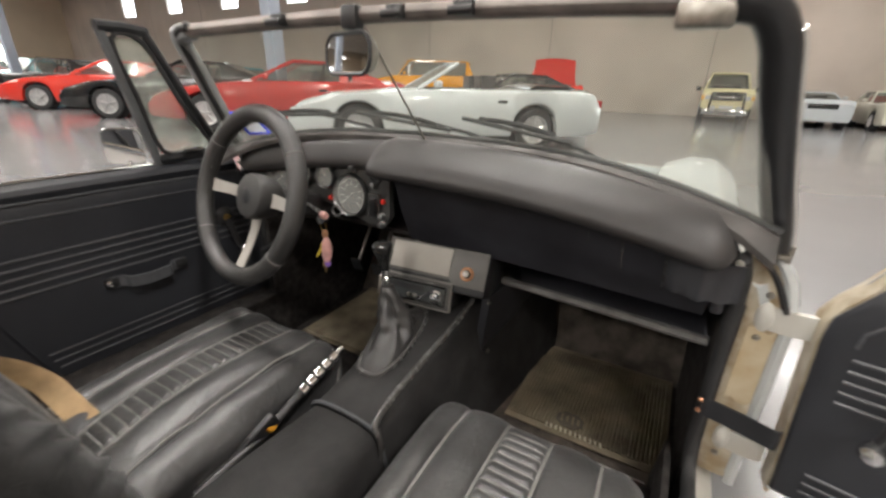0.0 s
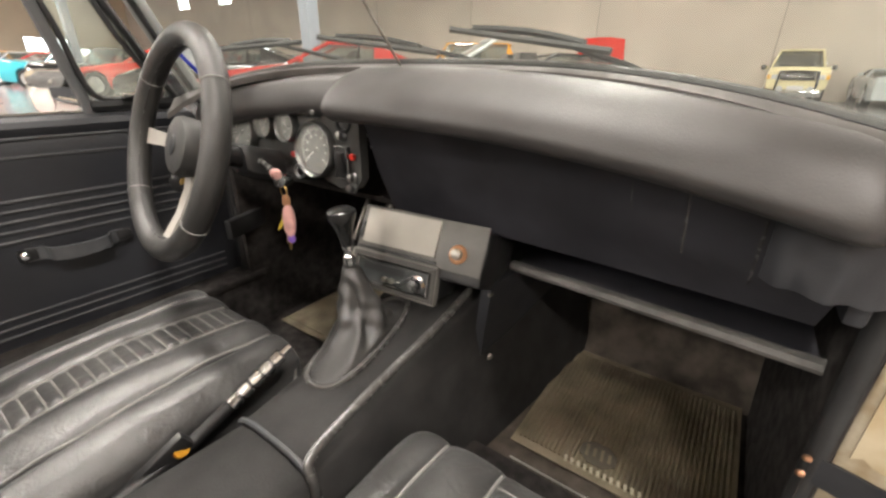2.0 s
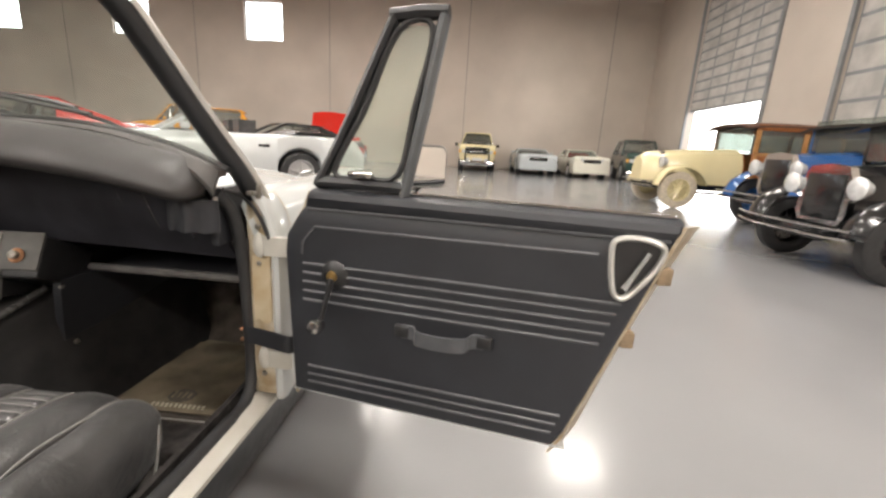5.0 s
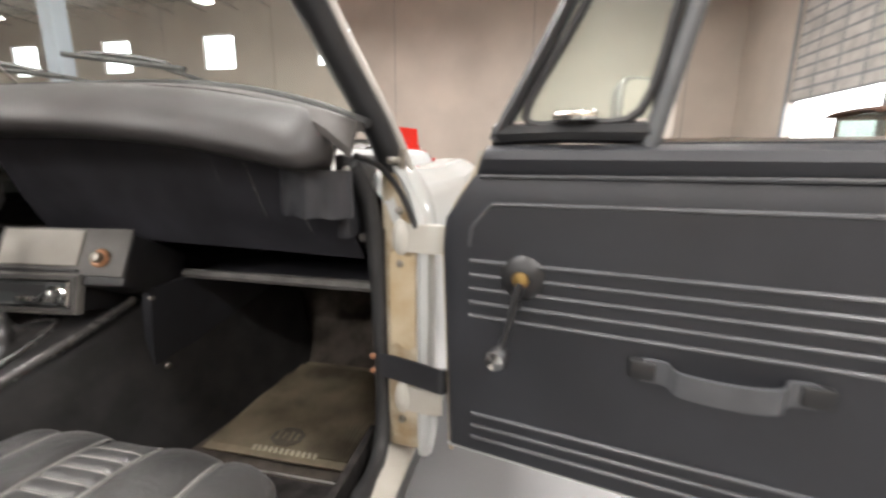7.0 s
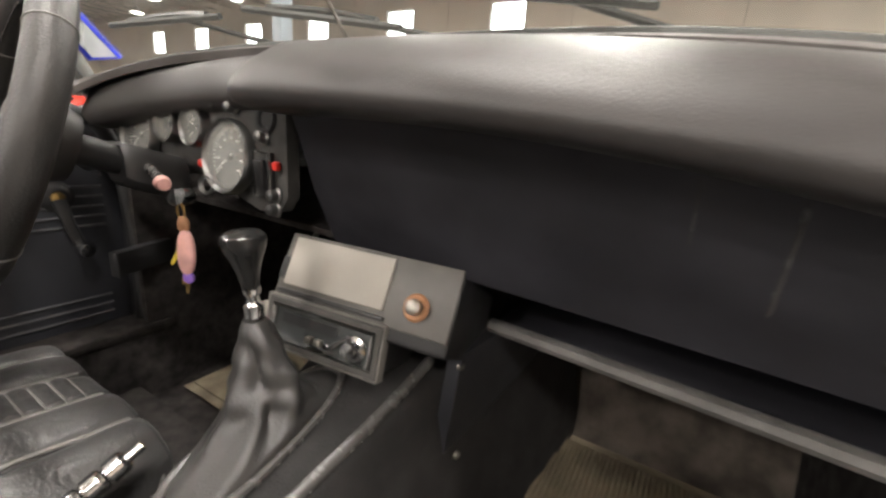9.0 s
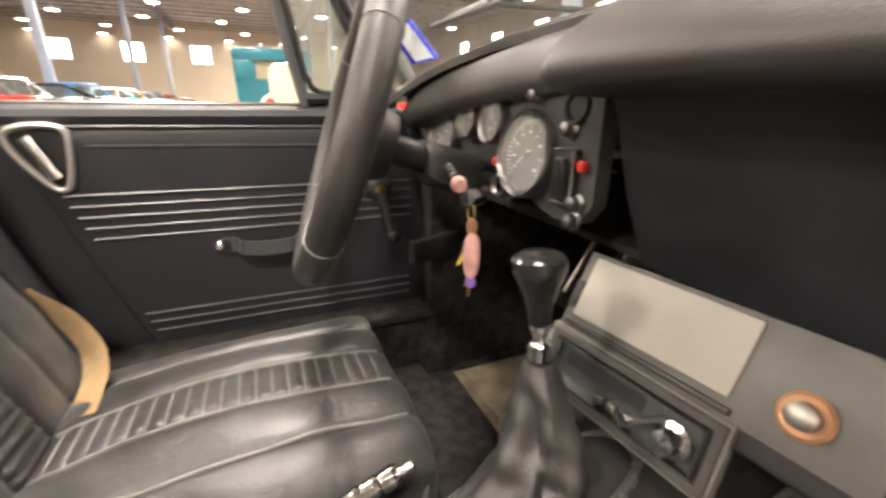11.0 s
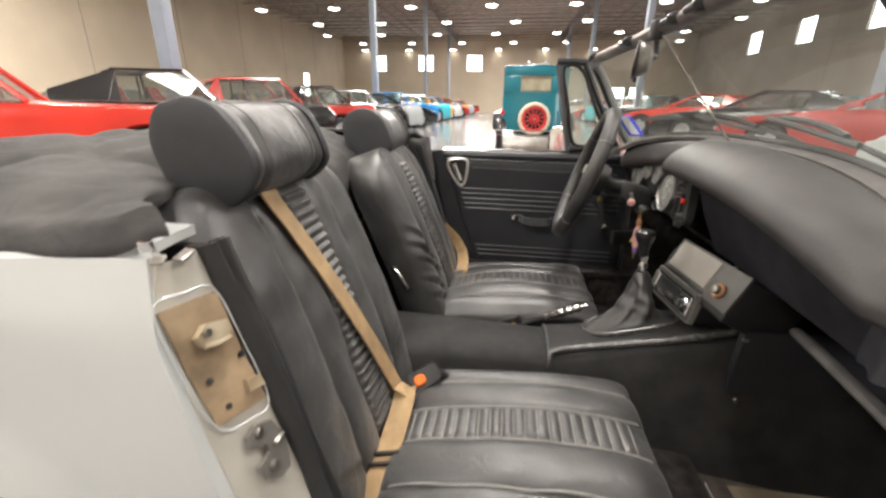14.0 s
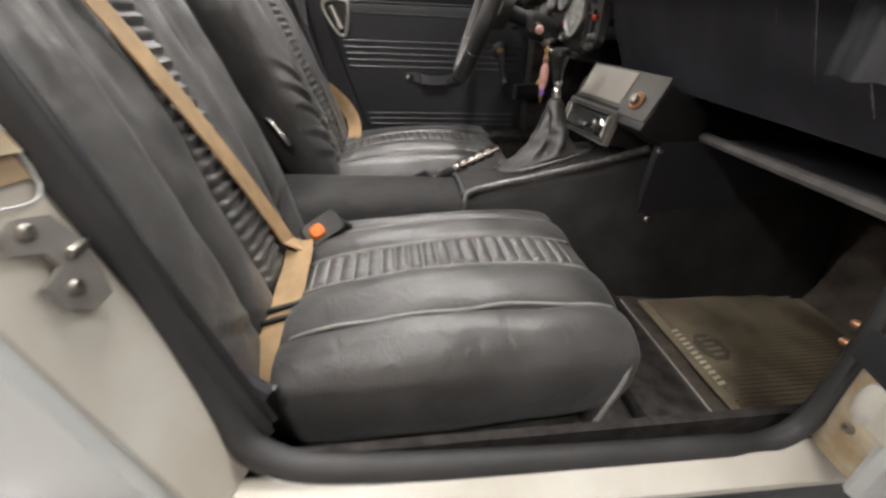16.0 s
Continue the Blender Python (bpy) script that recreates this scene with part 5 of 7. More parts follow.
part("seam", tube(B(), smooth_line([p + V(0.014, 0.002, 0.002) for p in tun_ring(0.464, 0.084, 0.434)[1:-1]], 3), 0.0045, 6), RIBV, tunnel)
# side kick panel below the dash
part("side_panel", grid(B(), lambda u, v: V(0.125 + 0.03 * v + 0.05 * u, 0.84 + 0.38 * u, 0.24 + 0.33 * v), lin(0, 1, 6), lin(0, 1, 6), (-0.02, 0, 0)), VINYL, tunnel)
for y, z in ((0.845, 0.55), (0.86, 0.40), (0.90, 0.53)):
    part("screw", lathe(B(), [(0.0, 0.005), (0.005, 0.004), (0.007, 0.0)], (0.150, y, z), (1, -0.2, 0), 12), STEEL, tunnel)

lever = thing("gear_lever", "gear lever with wrinkled black leather gaiter", "gear lever")
def ring_at(a, k=1.0):
    c, s = math.cos(a), math.sin(a)
    ex = 0.043 * math.copysign(abs(c) ** 0.75, c) * k
    ey = 0.108 * math.copysign(abs(s) ** 0.75, s) * k
    return V(-0.006 + ex * (1 - 1.2 * ey) + 0.02 * ey, 0.668 + ey, 0.4905 + 0.265 * ey - 0.06 * abs(ex))


rings = []
for t in lin(0, 1, 34):
    c = V(-0.012, 0.665, 0.492).lerp(V(-0.044, 0.689, 0.612), t) + V(0, 0.010 * math.sin(3.14 * t), 0)
    ra = lerp(t, (0, 0.08, 0.3, 0.6, 0.9, 1.0), (0.052, 0.046, 0.035, 0.025, 0.017, 0.012))
    w = lerp(t, (0, 0.04, 0.12, 0.24), (1.0, 0.88, 0.28, 0.0))
    ring = []
    for j in range(56):
        th = 2 * math.pi * j / 56
        rr = ra * (1 + 0.30 * (2 * abs(math.sin(1.5 * th + 2.2 * t)) - 1) * math.sin(3.14 * t) + 0.15 * math.sin(7 * th - 4 * t + 1) * (1 - t) * min(1, t * 6) + 0.05 * math.sin(26 * t + 2 * th))
        p = c + V(rr * math.cos(th), rr * math.sin(th) * 1.1, 0.2 * rr * math.sin(th) * (1 - t))
        ring.append(p.lerp(ring_at(th, 0.95) + V(0, 0, 0.10 * t), w))
    rings.append(ring)
part("gaiter", loft(B(), rings), GAITER, lever, "wrinkled black leather gaiter")
part("base_ring", tube(B(), [ring_at(a) for a in lin(0, 2 * math.pi, 61)[:-1]], 0.0055, 8, closed=True), RIMGREY, lever, "grey rim round the gaiter")
part("shaft", cyl(B(), (-0.044, 0.690, 0.600), (-0.045, 0.686, 0.660), 0.006, n=12), CHROME, lever)
part("reverse_collar", lathe(B(), [(0.007, 0), (0.011, 0.003), (0.0115, 0.018), (0.008, 0.022), (0.0075, 0.030), (0.010, 0.032), (0.010, 0.040)], (-0.0445, 0.689, 0.612), (-0.07, 0.0, 1), 16), CHROME, lever)
part("knob", lathe(B(), [(0.008, 0.0), (0.010, 0.004), (0.012, 0.018), (0.0165, 0.034), (0.0225, 0.048), (0.0245, 0.056), (0.0235, 0.063), (0.018, 0.067), (0.0, 0.069)], (-0.045, 0.686, 0.650), (-0.07, -0.05, 1), 28), mat("gloss_black", (0.02, 0.02, 0.02), 0.16, scale=30), lever, "glossy black gear knob")

hbk = thing("handbrake", "handbrake lever with worn chrome grip beside the tunnel", "handbrake")
h0, h1 = V(-0.124, 0.400, 0.386), V(-0.093, 0.572, 0.482)
part("lever", tube(B(), [V(-0.13, 0.24, 0.36), h0, h0.lerp(h1, 0.45)], [0.010, 0.011, 0.010], 10), PLASTIC, hbk)
grip = B()
for k in range(5):
    a, b = h0.lerp(h1, 0.42 + 0.11 * k), h0.lerp(h1, 0.42 + 0.11 * k + 0.103)
    tube(grip, [a, a.lerp(b, 0.15), a.lerp(b, 0.85), b], [0.0095, 0.0130, 0.0130, 0.0095], 10)
part("grip", grip, CHROME, hbk, "worn chrome notched grip")
part("release_button", cyl(B(), h0.lerp(h1, 0.96), h0.lerp(h1, 1.05), 0.006, n=12), CHROME, hbk)
bk2 = thing("belt_buckle", "belt buckle with amber button between seat and tunnel", "belt buckle")
part("body", box(B(), (-0.128, 0.36, 0.385), (0.018, 0.11, 0.028), (30, 0, -12), 0.005), PLASTIC, bk2)
part("blade", box(B(), (-0.132, 0.29, 0.370), (0.010, 0.08, 0.012), (10, 0, -4), 0.003), STEEL, bk2)
part("button", lathe(B(), [(0.0, 0.006), (0.011, 0.005), (0.013, 0.0)], (-0.117, 0.394, 0.398), (0.8, 0.1, 0.5), 16), AMBER, bk2)

# ---- centre panel with the radio ----
radio = thing("radio_console", "black console with aluminium plate and old car radio", "radio console")
RC = pose(0.023, 0.795, 0.645, -27, 0, 6)      # face looks back and up


def rc(x, y, z):
    return RC @ V(x, y, z)


def placed_box(m, c, s, bevel=0.003, rot=(0, 0, 0)):
    bm = B()
    box(bm, (0, 0, 0), s, bevel=bevel)
    bmesh.ops.transform(bm, matrix=m @ pose(*c, *rot), verts=bm.verts)
    return bm


part("housing", placed_box(RC, (0.003, 0.07, -0.012), (0.266, 0.14, 0.098), 0.006), PLASTIC, radio)
pl = part("face_plate", placed_box(RC, (0.003, -0.001, 0.000), (0.262, 0.006, 0.088), 0.002), mat("grey_panel", (0.105, 0.10, 0.093), 0.5, 0.1, scale=20), radio)
part("blank_plate", placed_box(RC, (-0.036, -0.005, 0.006), (0.160, 0.005, 0.066), 0.002), mat("dull_aluminium", (0.36, 0.34, 0.305), 0.6, 0.15, var=0.06, scale=14, bump=0.05, bscale=300), pl, "dull aluminium blanking plate")
part("switch_slot", placed_box(RC, (-0.122, -0.004, -0.005), (0.010, 0.008, 0.030), 0.002), RUBBER, pl)
part("plate_edge", placed_box(RC, (-0.036, -0.004, -0.036), (0.17, 0.010, 0.006), 0.002), PLASTIC, pl)
part("lighter_ring", lathe(B(), [(0.012, 0.0), (0.016, 0.002), (0.017, 0.005), (0.014, 0.008), (0.010, 0.007)], rc(0.088, -0.004, -0.012), RC.to_3x3() @ V(0, -1, 0), 24), COPPER, radio, "orange lighter ring")
part("lighter_knob", lathe(B(), [(0.009, 0.0), (0.010, 0.005), (0.0095, 0.014), (0.006, 0.016), (0.0, 0.016)], rc(0.088, -0.006, -0.012), RC.to_3x3() @ V(0, -1, 0), 20), STEEL, radio)
SURROUND = mat("dark_satin_surround", (0.085, 0.082, 0.078), 0.38, 0.2, scale=30)
RD = pose(-0.010, 0.766, 0.574, -14, 0, 6)
part("radio_body", placed_box(RD, (0, 0.07, 0), (0.176, 0.15, 0.062), 0.004), PLASTIC, radio)
def frame_ring(w, h, b, y0, y1):
    """A rectangular picture-frame with bevelled front."""
    def rect(k, y):
        return [RD @ V(x * (w / 2 - k), y, z * (h / 2 - k)) for x, z in ((-1, -1), (1, -1), (1, 1), (-1, 1))]
    return loft(B(), [rect(0, y0), rect(0, y1 + 0.003), rect(0.002, y1), rect(b - 0.002, y1), rect(b, y1 + 0.004), rect(b, y0)], cap=False)


rf = part("radio_frame", frame_ring(0.183, 0.067, 0.010, 0.004, -0.014), SURROUND, radio, "dark satin radio surround")
part("frame_edge", frame_ring(0.187, 0.071, 0.002, 0.002, -0.0125), FRAMEGREY, rf, "thin bright edge")
part("radio_face", placed_box(RD, (0, -0.005, 0.0), (0.166, 0.008, 0.050), 0.001), DIAL, rf)
part("inner_frame", frame_ring(0.160, 0.046, 0.0040, -0.006, -0.0165), CHROME, rf)
part("tuning_scale", placed_box(RD, (-0.02, -0.0095, 0.008), (0.09, 0.002, 0.014), 0.0), PLASTIC, rf)
part("radio_knob", lathe(B(), [(0.016, 0.0), (0.016, 0.006), (0.011, 0.008), (0.010, 0.022), (0.0, 0.024)], RD @ V(0.058, -0.010, -0.002), RD.to_3x3() @ V(0, -1, 0), 20), CHROME, rf)
part("tuning_lever", tube(B(), [RD @ V(x, -0.016, z) for x, z in ((0.020, -0.012), (0.036, 0.002), (0.050, 0.012))], [0.0035, 0.003, 0.004], 8), CHROME, rf)
for k in range(3):
    part("preset_button", placed_box(RD, (-0.015 + 0.015 * k, -0.012, -0.011), (0.011, 0.010, 0.009), 0.002), STEEL if k < 2 else CHROME, rf)
part("bracket", placed_box(RD, (-0.1, 0.0, -0.005), (0.014, 0.02, 0.05), 0.003), STEEL, radio)

# ---- dashboard ----
dash = thing("dashboard", "padded black vinyl dashboard with round gauges", "dashboard")


def crown(x):
    return 0.085 * (abs(x) / 0.62) ** 2.2


def dash_ring(x, prof):
    k = (abs(x) / 0.62) ** 2
    return [V(x, y - lerp(y, (0.71, 0.83), (0.030, 0.066)) * k, z - crown(x) * lerp(y, (0.71, 0.83), (0.72, 0.76))) for y, z in prof]


PASS = [(0.830, 0.912), (0.820, 0.927), (0.801, 0.932), (0.774, 0.925), (0.746, 0.910), (0.722, 0.891), (0.708, 0.871), (0.709, 0.856), (0.722, 0.848), (0.752, 0.845), (0.795, 0.845), (0.830, 0.855)]
DRIV = [(0.828, 0.903), (0.822, 0.918), (0.812, 0.923), (0.801, 0.916), (0.791, 0.900), (0.782, 0.880), (0.780, 0.866), (0.785, 0.855), (0.797, 0.850), (0.814, 0.848), (0.828, 0.85)]
PS = [(p.x, p.y) for p in smooth_line([(y, z, 0) for y, z in PASS], 4, True)]
DS = [(p.x, p.y) for p in smooth_line([(y, z, 0) for y, z in DRIV], 4, True)]
xs = [-0.115, -0.105, -0.09] + lin(-0.06, 0.54, 22) + [0.556, 0.570, 0.581, 0.588, 0.591]
rings = []
for x in xs:
    k = 1.0
    if x > 0.545:
        k = math.sqrt(max(0.05, 1 - ((x - 0.545) / 0.047) ** 2))
    if x < -0.09:
        k = lerp(x, (-0.115, -0.09), (0.86, 1.0))
    pr = [(0.778 + (y - 0.778) * k, 0.878 + (z - 0.878) * k) for y, z in PS]
    rings.append(dash_ring(x, pr))
part("top_pad", loft(B(), rings), VINYLPAD, dash, "thick padded black vinyl roll")
rings = []
for x in lin(-0.60, -0.106, 20):
    k = math.sqrt(max(0.03, 1 - (max(0, -0.55 - x) / 0.052) ** 2))
    rings.append(dash_ring(x, [(0.80 + (y - 0.80) * k, 0.88 + (z - 0.88) * k) for y, z in DS]))
part("binnacle_pad", loft(B(), rings), VINYLPAD, dash, "thinner pad above the gauges")


# passenger side face below the roll
def face(u, v):
    x = -0.10 + 0.685 * u
    y = lerp(v, (0, 0.12, 0.5, 1), (0.790, 0.800, 0.828, 0.872)) - (0.040 - 0.020 * v) * (abs(x) / 0.6) ** 2
    z = lerp(v, (0, 0.12, 0.5, 1), (0.850, 0.830, 0.750, 0.660)) - crown(x) * 0.8 * (1 - v) - 0.01 * v * u
    y += 0.004 * math.sin(u * 60) * v * (1 - v) * (0.3 + u)
    return V(x, y, z)


part("fascia", grid(B(), face, lin(0, 1, 40), lin(0, 1, 16), (0, 0.012, 0)), FASCIA, dash, "black vinyl covered fascia")
# vertical creases in the covering, their highlights painted in as paler grey
for u, v1, w in ((0.675, 0.35, 0.0009), (0.768, 0.60, 0.0017), (0.878, 0.72, 0.0018)):
    part("crease", tube(B(), [face(u + 0.012 * v, v) + V(0, -0.0008, 0) for v in lin(0.05, v1, 12)], [0.0006] + [w] * 10 + [0.0006], 5, flat=0.6), RIMGREY, dash)


# crumpled flap at the end of the fascia
def flap(u, v):
    x = 0.507 + 0.108 * u
    z = 0.802 - 0.066 * v - 0.004 * u
    lobe = 0.5 - 0.5 * math.cos(u * 6 * math.pi + 1.6 * v - 0.6)
    f = -0.005 * lobe * (0.3 + 0.7 * v) + 0.003 * noise.noise((u * 7, v * 2, 7))
    if v > 0.9:
        z += 0.002 * (1 - lobe)
    return V(x, 0.745 - 0.020 * math.sin(3.14 * min(1, u * 1.1)) + f, z)


part("loose_flap", grid(B(), flap, lin(0, 1, 40), lin(0, 1, 16), (0, 0.004, 0)), VINYL, dash, "crumpled loose vinyl flap")
part("end_cap", box(B(), (0.592, 0.82, 0.76), (0.02, 0.12, 0.12), (0, 0, 0), 0.006), VINYL, dash)

# under-dash bulk and parcel shelf rail
part("underside", grid(B(), lambda u, v: V(-0.58 + 1.16 * u, 0.872 + 0.55 * v, 0.665 + 0.03 * v), lin(0, 1, 8), lin(0, 1, 4), (0, 0, 0.01)), CARPET, dash)
shelf = thing("parcel_shelf", "black padded parcel shelf under the dashboard", "shelf")
part("rail", tube(B(), smooth_line([(0.152, 0.930, 0.577), (0.30, 0.905, 0.585), (0.48, 0.868, 0.597), (0.606, 0.840, 0.606)], 6), 0.0125, 8, flat=0.8), mat("faded_vinyl", (0.13, 0.125, 0.12), 0.6, var=0.2, scale=25, bump=0.3, bscale=500), shelf, "faded grey edge rail")
part("shelf_board", grid(B(), lambda u, v: V(0.150 + 0.455 * u, lerp(u, (0, 1), (0.935, 0.845)) + 0.30 * v, 0.566 + 0.030 * u), lin(0, 1, 5), lin(0, 1, 4), (0, 0, 0.006)), FASCIA, shelf)

# gauge panel
part("gauge_panel", slab(B(), [V(x, 0.790, z) for x, z in ((-0.60, 0.815), (-0.52, 0.856), (-0.30, 0.864), (-0.118, 0.868), (-0.108, 0.85), (-0.108, 0.735), (-0.125, 0.712), (-0.17, 0.708), (-0.27, 0.735), (-0.33, 0.742), (-0.45, 0.725), (-0.58, 0.725))], (0, 0.02, 0)), mat("crackle_panel", (0.058, 0.057, 0.055), 0.5, var=0.2, scale=30, bump=0.4, bscale=500), dash, "black crackle gauge panel")


def gauge(x, z, r, y=0.788, ticks=24, ang=140, lean=0.12):
    d = V(0, -1, lean)
    o = V(x, y, z)
    g = part("gauge", lathe(B(), [(r * 0.90, 0.010), (r * 0.93, 0.015), (r * 0.98, 0.017), (r * 1.03, 0.012), (r * 1.03, 0.0), (r * 0.90, 0.0)], o, d, 40, closed=True), GAUGERIM, dash, "chrome rimmed round gauge")
    part("dial", lathe(B(), [(0.0, 0.004), (r * 0.88, 0.004), (r * 0.88, 0.0), (0, 0)], o, d, 36), DIAL, g)
    u, w, dd = axis_frame(d)
    bm = B()
    for k in range(ticks + 1):
        a = radians(-130 + 260 * k / ticks)
        rad = math.sin(a) * V(1, 0, 0) + math.cos(a) * (V(0, lean, 1).normalized())
        l = 0.20 if k % 4 == 0 else 0.10
        tube(bm, [o + dd * 0.0045 + rad * r * (0.82 - l), o + dd * 0.0045 + rad * r * 0.82], r * 0.016, 4)
        if k % 4 == 0:
            tube(bm, [o + dd * 0.0045 + rad * r * 0.52 - V(r * 0.05, 0, 0), o + dd * 0.0045 + rad * r * 0.52 + V(r * 0.05, 0, 0)], r * 0.030, 4)
    part("scale", bm, DIALWHITE, g)
    a = radians(ang)
    rad = math.sin(a) * V(1, 0, 0) + math.cos(a) * (V(0, lean, 1).normalized())
    part("needle", tube(B(), [o + dd * 0.007 - rad * r * 0.15, o + dd * 0.007 + rad * r * 0.70], [r * 0.035, r * 0.012], 5), DIALWHITE, g)
    part("needle_hub", lathe(B(), [(0.0, 0.009), (r * 0.09, 0.009), (r * 0.09, 0.004)], o, d, 16), PLASTIC, g)
    gg = part("lens", lathe(B(), [(0.0, 0.0125), (r * 0.88, 0.0125)], o, d, 36), DIALGLASS, g)
    gg.visible_shadow = False


gauge(-0.224, 0.778, 0.053, ticks=32, ang=-128)
gauge(-0.306, 0.815, 0.030, ticks=12, ang=-60)
gauge(-0.382, 0.815, 0.030, ticks=12, ang=20)
gauge(-0.480, 0.790, 0.053, ticks=32, ang=-128)
for x, z, r, m in ((-0.345, 0.838, 0.006, RED), (-0.215, 0.848, 0.008, GAUGERIM), (-0.250, 0.850, 0.007, PLASTIC), (-0.150, 0.812, 0.008, GAUGERIM), (-0.130, 0.715, 0.008, GAUGERIM), (-0.29, 0.762, 0.0065, RED), (-0.43, 0.838, 0.007, AMBER), (-0.128, 0.735, 0.008, GAUGERIM)):
    part("switch_knob", lathe(B(), [(r * 1.3, 0.0), (r * 1.3, 0.003), (r, 0.004), (r * 0.9, 0.014), (0.0, 0.016)], (x, 0.789, z), (0, -1, 0.1), 18), m, dash)
sp = part("rocker_panel", box(B(), (-0.150, 0.786, 0.762), (0.034, 0.008, 0.062), (0, 0, 0), 0.002), PLASTIC, dash, "chrome edged rocker switch")
part("rocker_frame", tube(B(), [V(-0.150 + x, 0.781, 0.762 + z) for x, z in ((-0.016, -0.030), (0.016, -0.030), (0.016, 0.030), (-0.016, 0.030))], 0.0022, 6, closed=True), CHROME, sp)
vent = part("vent_ring", lathe(B(), [(0.012, 0.002), (0.015, 0.006), (0.019, 0.006), (0.020, 0.0), (0.012, 0.0)], (-0.146, 0.790, 0.836), (0, -1, 0.1), 24, closed=True), SATINBLACK, dash, "round black fresh air outlet")
part("vent_well", lathe(B(), [(0.0, 0.001), (0.012, 0.001), (0.012, 0.004)], (-0.146, 0.790, 0.836), (0, -1, 0.1), 20), RUBBER, vent)
part("rocker", box(B(), (-0.150, 0.780, 0.762), (0.018, 0.010, 0.042), (8, 0, 0), 0.003), PLASTIC, sp)
part("hazard_rocker", box(B(), (-0.122, 0.784, 0.776), (0.010, 0.010, 0.012), (0, 0, 0), 0.003), RED, dash)

# ---- steering wheel ----
SPOKE = mat("satin_spoke", (0.36, 0.34, 0.31), 0.48, 0.15, var=0.06, scale=20)
wheel = thing("steering_wheel", "black leather rimmed three-spoke steering wheel", "steering wheel")
WC = V(-0.352, 0.578, 0.801)
WYAW, WTILT = radians(-7.1), radians(18.7)
WR = V(math.cos(WYAW), math.sin(WYAW), 0)
WA = V(math.sin(WYAW) * math.cos(WTILT), -math.cos(WYAW) * math.cos(WTILT), math.sin(WTILT))   # towards the driver
WU = WR.cross(-WA)


def on_wheel(a, r, h=0.0):
    return WC + r * (math.sin(a) * WR + math.cos(a) * WU) + h * WA


part("rim", tube(B(), [on_wheel(a, 0.185) for a in lin(0, 2 * math.pi, 73)[:-1]], 0.0204, 16, closed=True), mat("worn_grey_leather", (0.042, 0.041, 0.040), 0.42, var=0.2, scale=14, bump=0.4, bscale=380), wheel, "worn grey-black leather rim cover")
part("stitching", tube(B(), [on_wheel(a, 0.185) - 0.0206 * (math.sin(a) * WR + math.cos(a) * WU) * 0.94 + 0.006 * WA for a in lin(0, 2 * math.pi, 73)[:-1]], 0.0011, 5, closed=True), RIMGREY, wheel)
for a in (0.95, 2.2, 4.08, 5.33):
    part("seam_ring", tube(B(), [on_wheel(a, 0.185) + 0.0206 * (math.cos(t) * WA + math.sin(t) * (math.sin(a) * WR + math.cos(a) * WU)) for t in lin(0, 2 * math.pi, 17)[:-1]], 0.0011, 5, closed=True), PIPING, wheel)
for a in (1.5708, 3.1416 - 0.05, 4.7124):
    rad = math.sin(a) * WR + math.cos(a) * WU
    tv = math.cos(a) * WR - math.sin(a) * WU
    prof = [(0.040, 0.017, -0.034), (0.075, 0.0145, -0.033), (0.12, 0.013, -0.024), (0.178, 0.016, -0.004)]
    part("spoke", loft(B(), [[WC + rad * r + tv * w * sx + WA * (h + 0.0022 * sz) for sx, sz in ((-1, -1), (1, -1), (1, 1), (-1, 1))] for r, w, h in prof]), SPOKE, wheel, "satin aluminium spoke")
part("hub", lathe(B(), [(0.044, -0.066), (0.050, -0.050), (0.053, -0.024), (0.053, -0.012), (0.049, -0.004), (0.036, 0.0), (0.0, 0.001)], WC, WA, 36), mat("hub_rubber", (0.035, 0.034, 0.033), 0.55, var=0.15, scale=20, bump=0.2, bscale=500), wheel, "round black horn push")
part("emblem", lathe(B(), [(0.0, 0.003), (0.017, 0.002), (0.019, 0.0)], WC, WA, 8), SATINBLACK, wheel)
CA = V(0, -0.952, 0.306)
part("column", cyl(B(), WC - WA * 0.055, WC - WA * 0.05 - CA * 0.155, 0.021, n=20), PLASTIC, wheel)
part("column_shroud", loft(B(), [[WC - WA * 0.05 - CA * d + V(hx * c, 0.0, hz * sn - 0.006) for c, sn in ((1, -0.6), (1, 0.5), (0.7, 1), (-0.7, 1), (-1, 0.5), (-1, -0.6), (-0.6, -1), (0.6, -1))] for d, hx, hz in ((0.065, 0.030, 0.026), (0.075, 0.036, 0.032), (0.150, 0.038, 0.034))]), PLASTIC, wheel, "black column shroud")
SB = WC - WA * 0.05 - CA * 0.095
for sg in (1, -1):
    st = part("stalk", tube(B(), [SB + V(sg * 0.03, 0, 0), SB + V(sg * 0.075, -0.012, -0.004), SB + V(sg * 0.105, -0.020, -0.010)], [0.007, 0.0055, 0.0075], 10), RIMGREY, wheel)
    part("stalk_knob", lathe(B(), [(0.0, 0.012), (0.008, 0.010), (0.0105, 0.0), (0.008, -0.008)], SB + V(sg * 0.112, -0.022, -0.011), (sg, -0.2, -0.1), 14), PINK if sg > 0 else PLASTIC, st, "faded plastic stalk end")
part("choke_ring", lathe(B(), [(0.013, 0.0), (0.016, 0.004), (0.014, 0.008), (0.010, 0.006)], V(-0.262, 0.772, 0.734), (0.2, -1, 0.1), 20), GAUGERIM, wheel)
part("lock_barrel", lathe(B(), [(0.013, 0.0), (0.015, 0.02), (0.012, 0.026), (0.0, 0.027)], (-0.297, 0.758, 0.712), (0.4, -0.9, 0.1), 18), CHROME, wheel)

